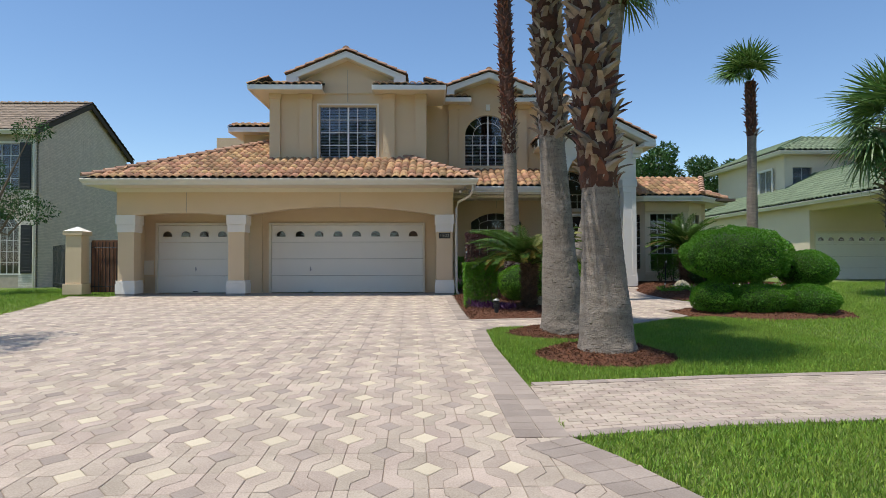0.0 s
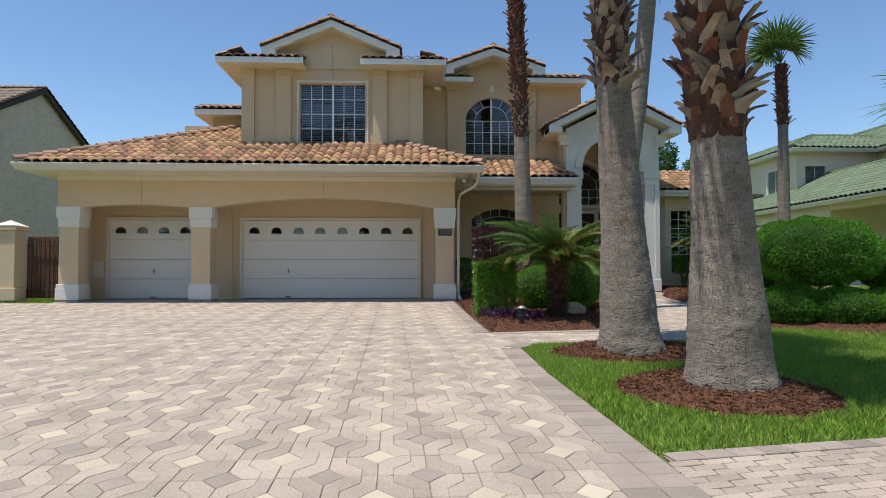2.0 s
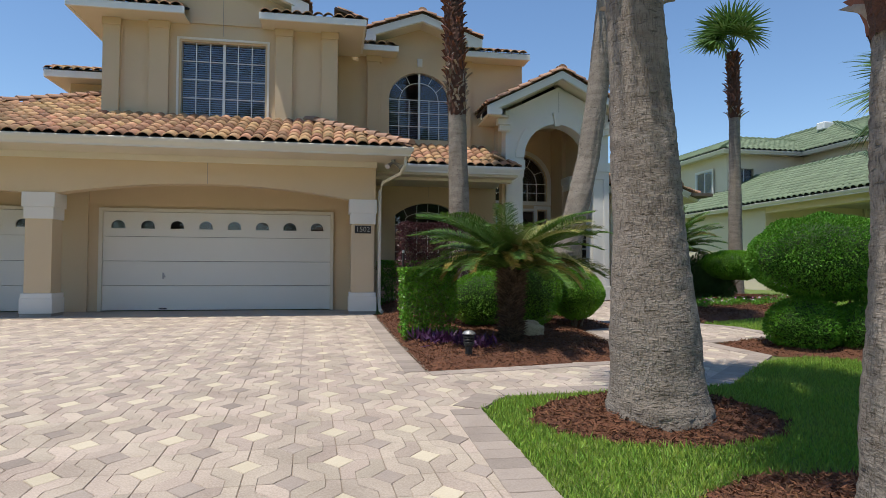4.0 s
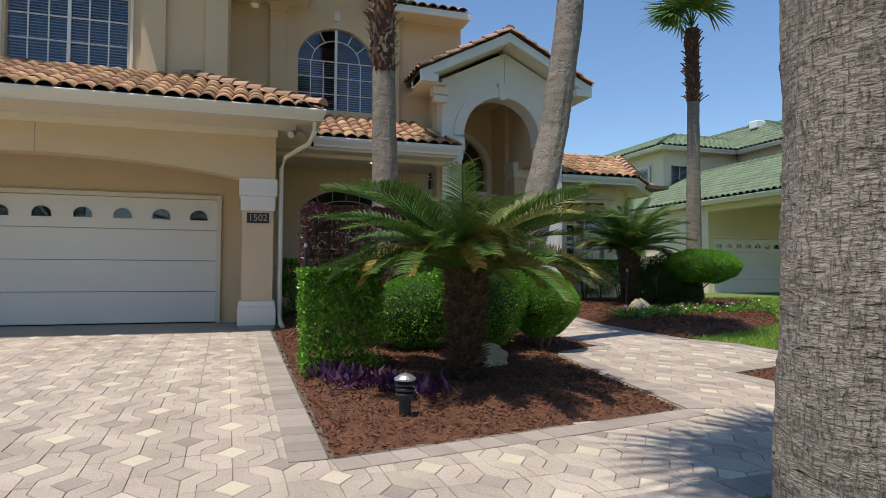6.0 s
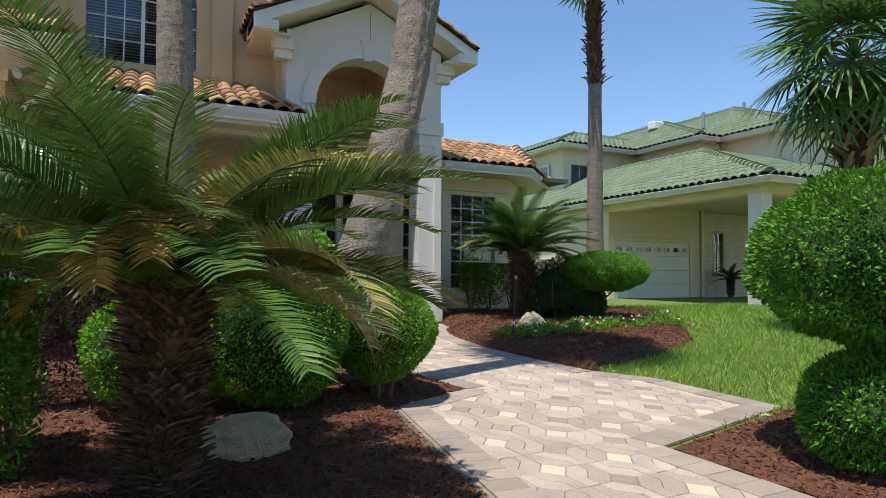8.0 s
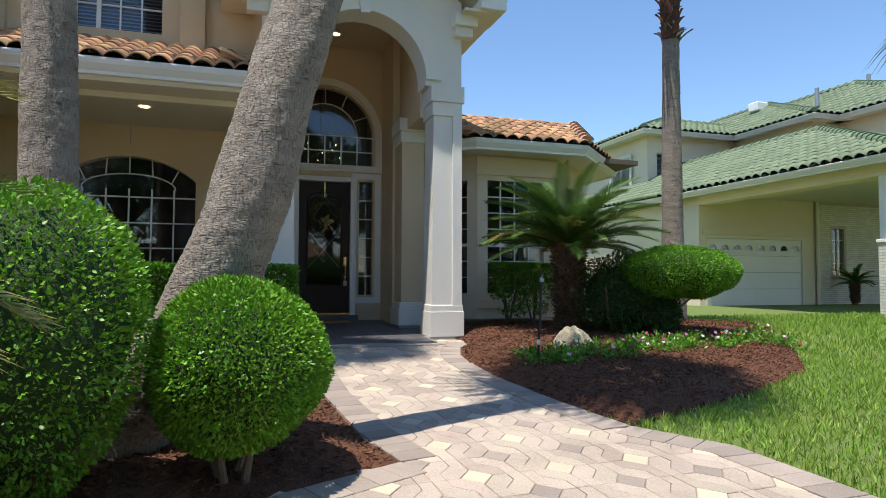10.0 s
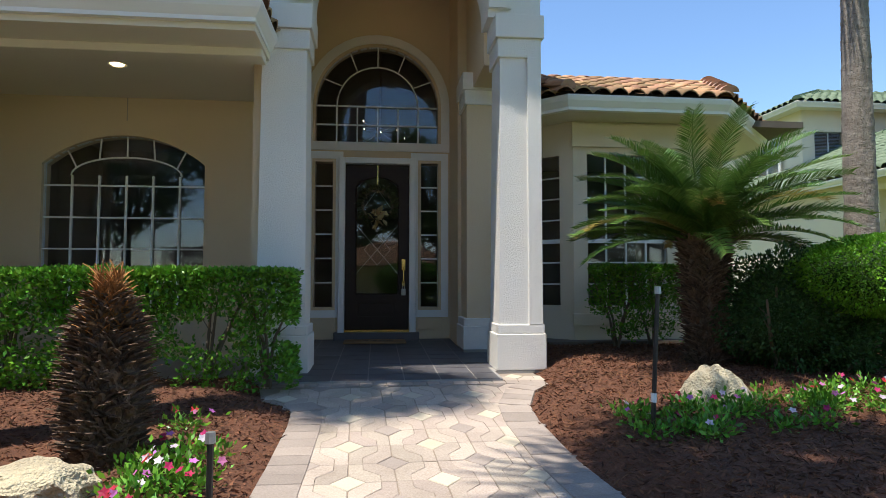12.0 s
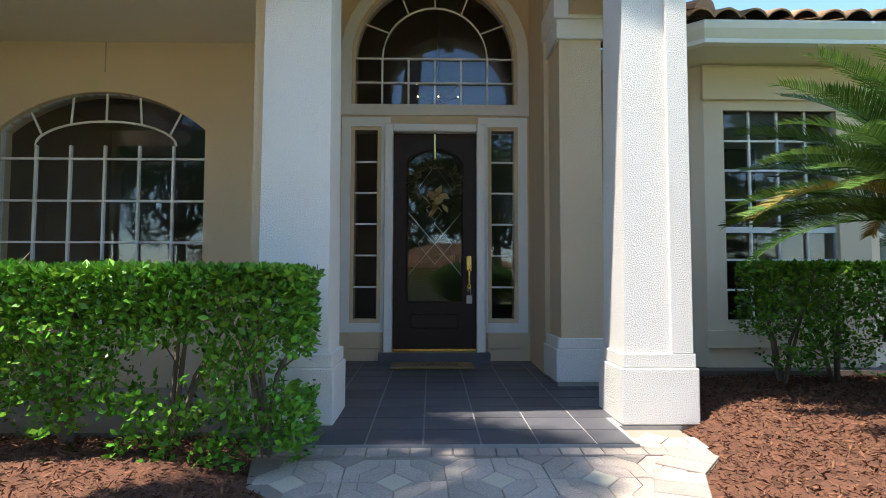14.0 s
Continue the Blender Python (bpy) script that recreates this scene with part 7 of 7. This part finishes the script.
lamp = thing("bollard_light", "small black tiered garden path light in the mulch", "garden light")
lx, ly = 1.50, 13.78
lz = gz(ly) + 0.06
part("post", lathe(bmesh.new(), [(0.055, lz - 0.05), (0.055, lz + 0.16), (0.075, lz + 0.17), (0.075, lz + 0.20)], lx, ly, 16), IRON, lamp)
for i in range(3):
    part("louvre", lathe(bmesh.new(), [(0.06, lz + 0.215 + 0.045 * i), (0.088, lz + 0.205 + 0.045 * i), (0.088, lz + 0.225 + 0.045 * i), (0.06, lz + 0.245 + 0.045 * i)], lx, ly, 18), IRON, lamp)
part("lens", lathe(bmesh.new(), [(0.055, lz + 0.20), (0.055, lz + 0.35)], lx, ly, 14), WHITE_GLASS, lamp)
part("cap", lathe(bmesh.new(), [(0.10, lz + 0.345), (0.10, lz + 0.36), (0.06, lz + 0.39), (0.015, lz + 0.405)], lx, ly, 18), GALV, lamp)
lamp.scale = (0.84, 0.84, 0.84)
lamp.location = (lx * 0.16, ly * 0.16, lz * 0.16)
for x, y, h, lean in ((7.70, 20.1, 1.0, 0.06), (5.02, 19.1, 0.35, 0.0), (1.02, 16.95, 1.35, 0.02)):
    g = gz(y) + 0.05
    sp_t = thing("sprinkler_riser", "thin dark sprinkler riser pipe standing in the mulch", "sprinkler")
    part("pipe", tube(bmesh.new(), [(x - lean, y, g - 0.06), (x, y, g + h)], 0.016, 8), IRON, sp_t)
    if h > 0.5:
        part("coupling", tube(bmesh.new(), [(x - lean * 0.72, y, g + h * 0.27), (x - lean * 0.65, y, g + h * 0.33)], 0.021, 8), PAINT, sp_t)
    part("nozzle", tube(bmesh.new(), [(x, y, g + h), (x, y, g + h + 0.05)], [0.026, 0.022], 10), GALV, sp_t)


def flower_patch(label, spots, seed, mats, height, petals=7):
    """Low bedding plants: leaf tufts with open five-petalled blooms."""
    t = thing("flower_bed", label, "flowers", "", "stuff")
    rng = np.random.default_rng(seed)
    P = []
    for x, y in spots:
        for k in range(110):
            P.append((x + rng.normal(0, 0.075), y + rng.normal(0, 0.075), height(x, y) + abs(rng.normal(0.05, 0.035))))
    N = rng.normal(0, 0.7, (len(P), 3))
    N[:, 2] = np.abs(N[:, 2]) + 0.4
    leaf_cloud("leaves", np.array(P), N, 0.045, HEDGE_LEAF, t, seed, 0.5, 0.5)
    for mi, m in enumerate(mats):
        V, F = [], []
        for x, y in spots:
            for k in range(rng.integers(0, petals)):
                cx, cy = x + rng.normal(0, 0.09), y + rng.normal(0, 0.09)
                cz = height(x, y) + 0.10 + rng.uniform(0, 0.06)
                nn = Vector((rng.normal(0, 0.5), -0.5 + rng.normal(0, 0.4), 0.9)).normalized()
                sd = nn.cross(Vector((0.3, 0.9, 0.1))).normalized()
                u2 = nn.cross(sd)
                b = len(V)
                V.append((cx, cy, cz))
                for q in range(10):
                    r = 0.030 if q % 2 == 0 else 0.018
                    a = q * math.pi / 5
                    o = sd * math.cos(a) * r + u2 * math.sin(a) * r + nn * 0.005
                    V.append((cx + o.x, cy + o.y, cz + o.z))
                F += [(b, b + 1 + q, b + 1 + (q + 1) % 10) for q in range(10)]
        mesh_part("blooms", V, F, m, t)
    return t


rng = random.Random(8)
spots = [(7.75 + 0.42 * i + rng.uniform(-0.2, 0.2), 20.05 + 0.10 * i + rng.uniform(-0.30, 0.40)) for i in range(12) for _ in range(5)]
flower_patch("bedding flowers in pink, red and white along the bed", [s for s in spots if inside(BED4, *s)], 71, (PINK, RED, WHITE), bed4_h, 2)
flower_patch("small pink and red bedding flowers by the path", [(4.72 + rng.uniform(-0.25, 0.22), 19.3 + rng.uniform(-0.9, 1.25)) for _ in range(16)], 72, (PINK, RED, WHITE), bed1_h, 3)
for x, y, s in ((1.35, 14.9, 1), (1.62, 14.65, 1), (1.15, 15.3, 1), (1.75, 14.35, 0.9)):
    p = thing("purple_heart_plant", "low purple strap-leaved plant in the mulch", "plant", "purple edging plants")
    r2 = np.random.default_rng(int(x * 100))
    pts = np.stack([x + r2.normal(0, 0.10, 90), y + r2.normal(0, 0.10, 90), np.full(90, bed1_h(x, y)) + r2.uniform(0, 0.06, 90)], 1)
    nn = r2.normal(0, 0.6, (90, 3))
    nn[:, 2] = np.abs(nn[:, 2]) + 0.5
    leaf_cloud("leaves", pts, nn, 0.15, VIOLET, p, int(x * 99), 0.2, 0.3)

# wreath on the door
wr = thing("wreath", "green leafy wreath with gold magnolia bloom on the front door", "wreath")
wc = Vector((5.80, DY - 0.03, 2.60))
a = np.random.default_rng(5)
th = a.uniform(0, 2 * math.pi, 900)
rad = 0.235 + a.normal(0, 0.022, 900)
pts = np.stack([wc.x + rad * np.cos(th), wc.y + a.normal(0, 0.02, 900), wc.z + rad * np.sin(th)], 1)
nn = np.stack([np.cos(th) - 0.6 * np.sin(th), -0.5 * np.ones(900), np.sin(th) + 0.6 * np.cos(th)], 1)
leaf_cloud("leaves", pts, nn, 0.075, WREATH_LEAF, wr, 5, 0.35, 0.5)
part("ring", tube(bmesh.new(), [(wc.x + 0.235 * math.cos(t), wc.y, wc.z + 0.235 * math.sin(t)) for t in np.linspace(0, 2 * math.pi, 25)], 0.025, 6), TWIG, wr)
pts = np.array([(wc.x + 0.0, wc.y - 0.05, wc.z - 0.19)] * 40) + a.normal(0, 0.045, (40, 3))
nn = a.normal(0, 1, (40, 3))
nn[:, 1] = -np.abs(nn[:, 1])
leaf_cloud("magnolia_bloom", pts, nn, 0.13, GOLD_PETAL, wr, 6, 0.55, 0.2, "gold and cream bloom")
part("hanger", boxed(wc.x - 0.012, wc.x + 0.012, DY - 0.02, DY + 0.02, 2.80, 3.235), BRASS, wr)

# ---- lawn grass ----
def lawn(name, poly, n, seed, holes, size=0.055):
    rng = np.random.default_rng(seed)
    xs, ys = [p[0] for p in poly], [p[1] for p in poly]
    X, Y = rng.uniform(min(xs), max(xs), n), rng.uniform(min(ys), max(ys), n)

    def mask(pl):
        c = np.zeros(n, bool)
        for (x0, y0), (x1, y1) in zip(pl, pl[1:] + pl[:1]):
            if y0 != y1:
                c ^= ((y0 > Y) != (y1 > Y)) & (X < (x1 - x0) * (Y - y0) / (y1 - y0) + x0)
        return c
    keep = mask(poly)
    for h in holes:
        keep &= ~mask(h)
    X, Y = X[keep], Y[keep]
    Z = np.array([gz(v) if u > 0.9 else min(gz(v), 0.275) for u, v in zip(X, Y)]) - 0.022
    N = rng.normal(0, 0.45, (len(X), 3))
    N[:, 2] = 1
    ob = leaf_cloud(name, np.stack([X, Y, Z], 1), N, size, GRASS, None, seed, 0.13, 0.15)
    return tagged(ob, "short bright green lawn grass", "grass", "", "stuff")


HOLES = [DRIVE, WALKWAY, RING1, RING2, BED1, BED3, BED4]
lawn("grass", [(1.0, 6.7), (6.5, 7.2), (6.5, 13.6), (1.0, 12)], 170000, 81, HOLES)
lawn("grass", [(1.1, 1.8), (6, 1.8), (6, 5.4), (1.1, 5.2)], 70000, 82, HOLES)
lawn("grass", [(6.5, 7.2), (12.5, 7.4), (12.5, 22), (6.5, 22)], 90000, 83, HOLES, 0.07)
lawn("grass", [(12.5, 7.4), (20.5, 7.4), (20.5, 26), (12.5, 26)], 60000, 84, HOLES, 0.10)
lawn("grass", [(-17, 12), (-9.6, 12), (-11.0, 26), (-17, 26)], 45000, 85, HOLES, 0.09)
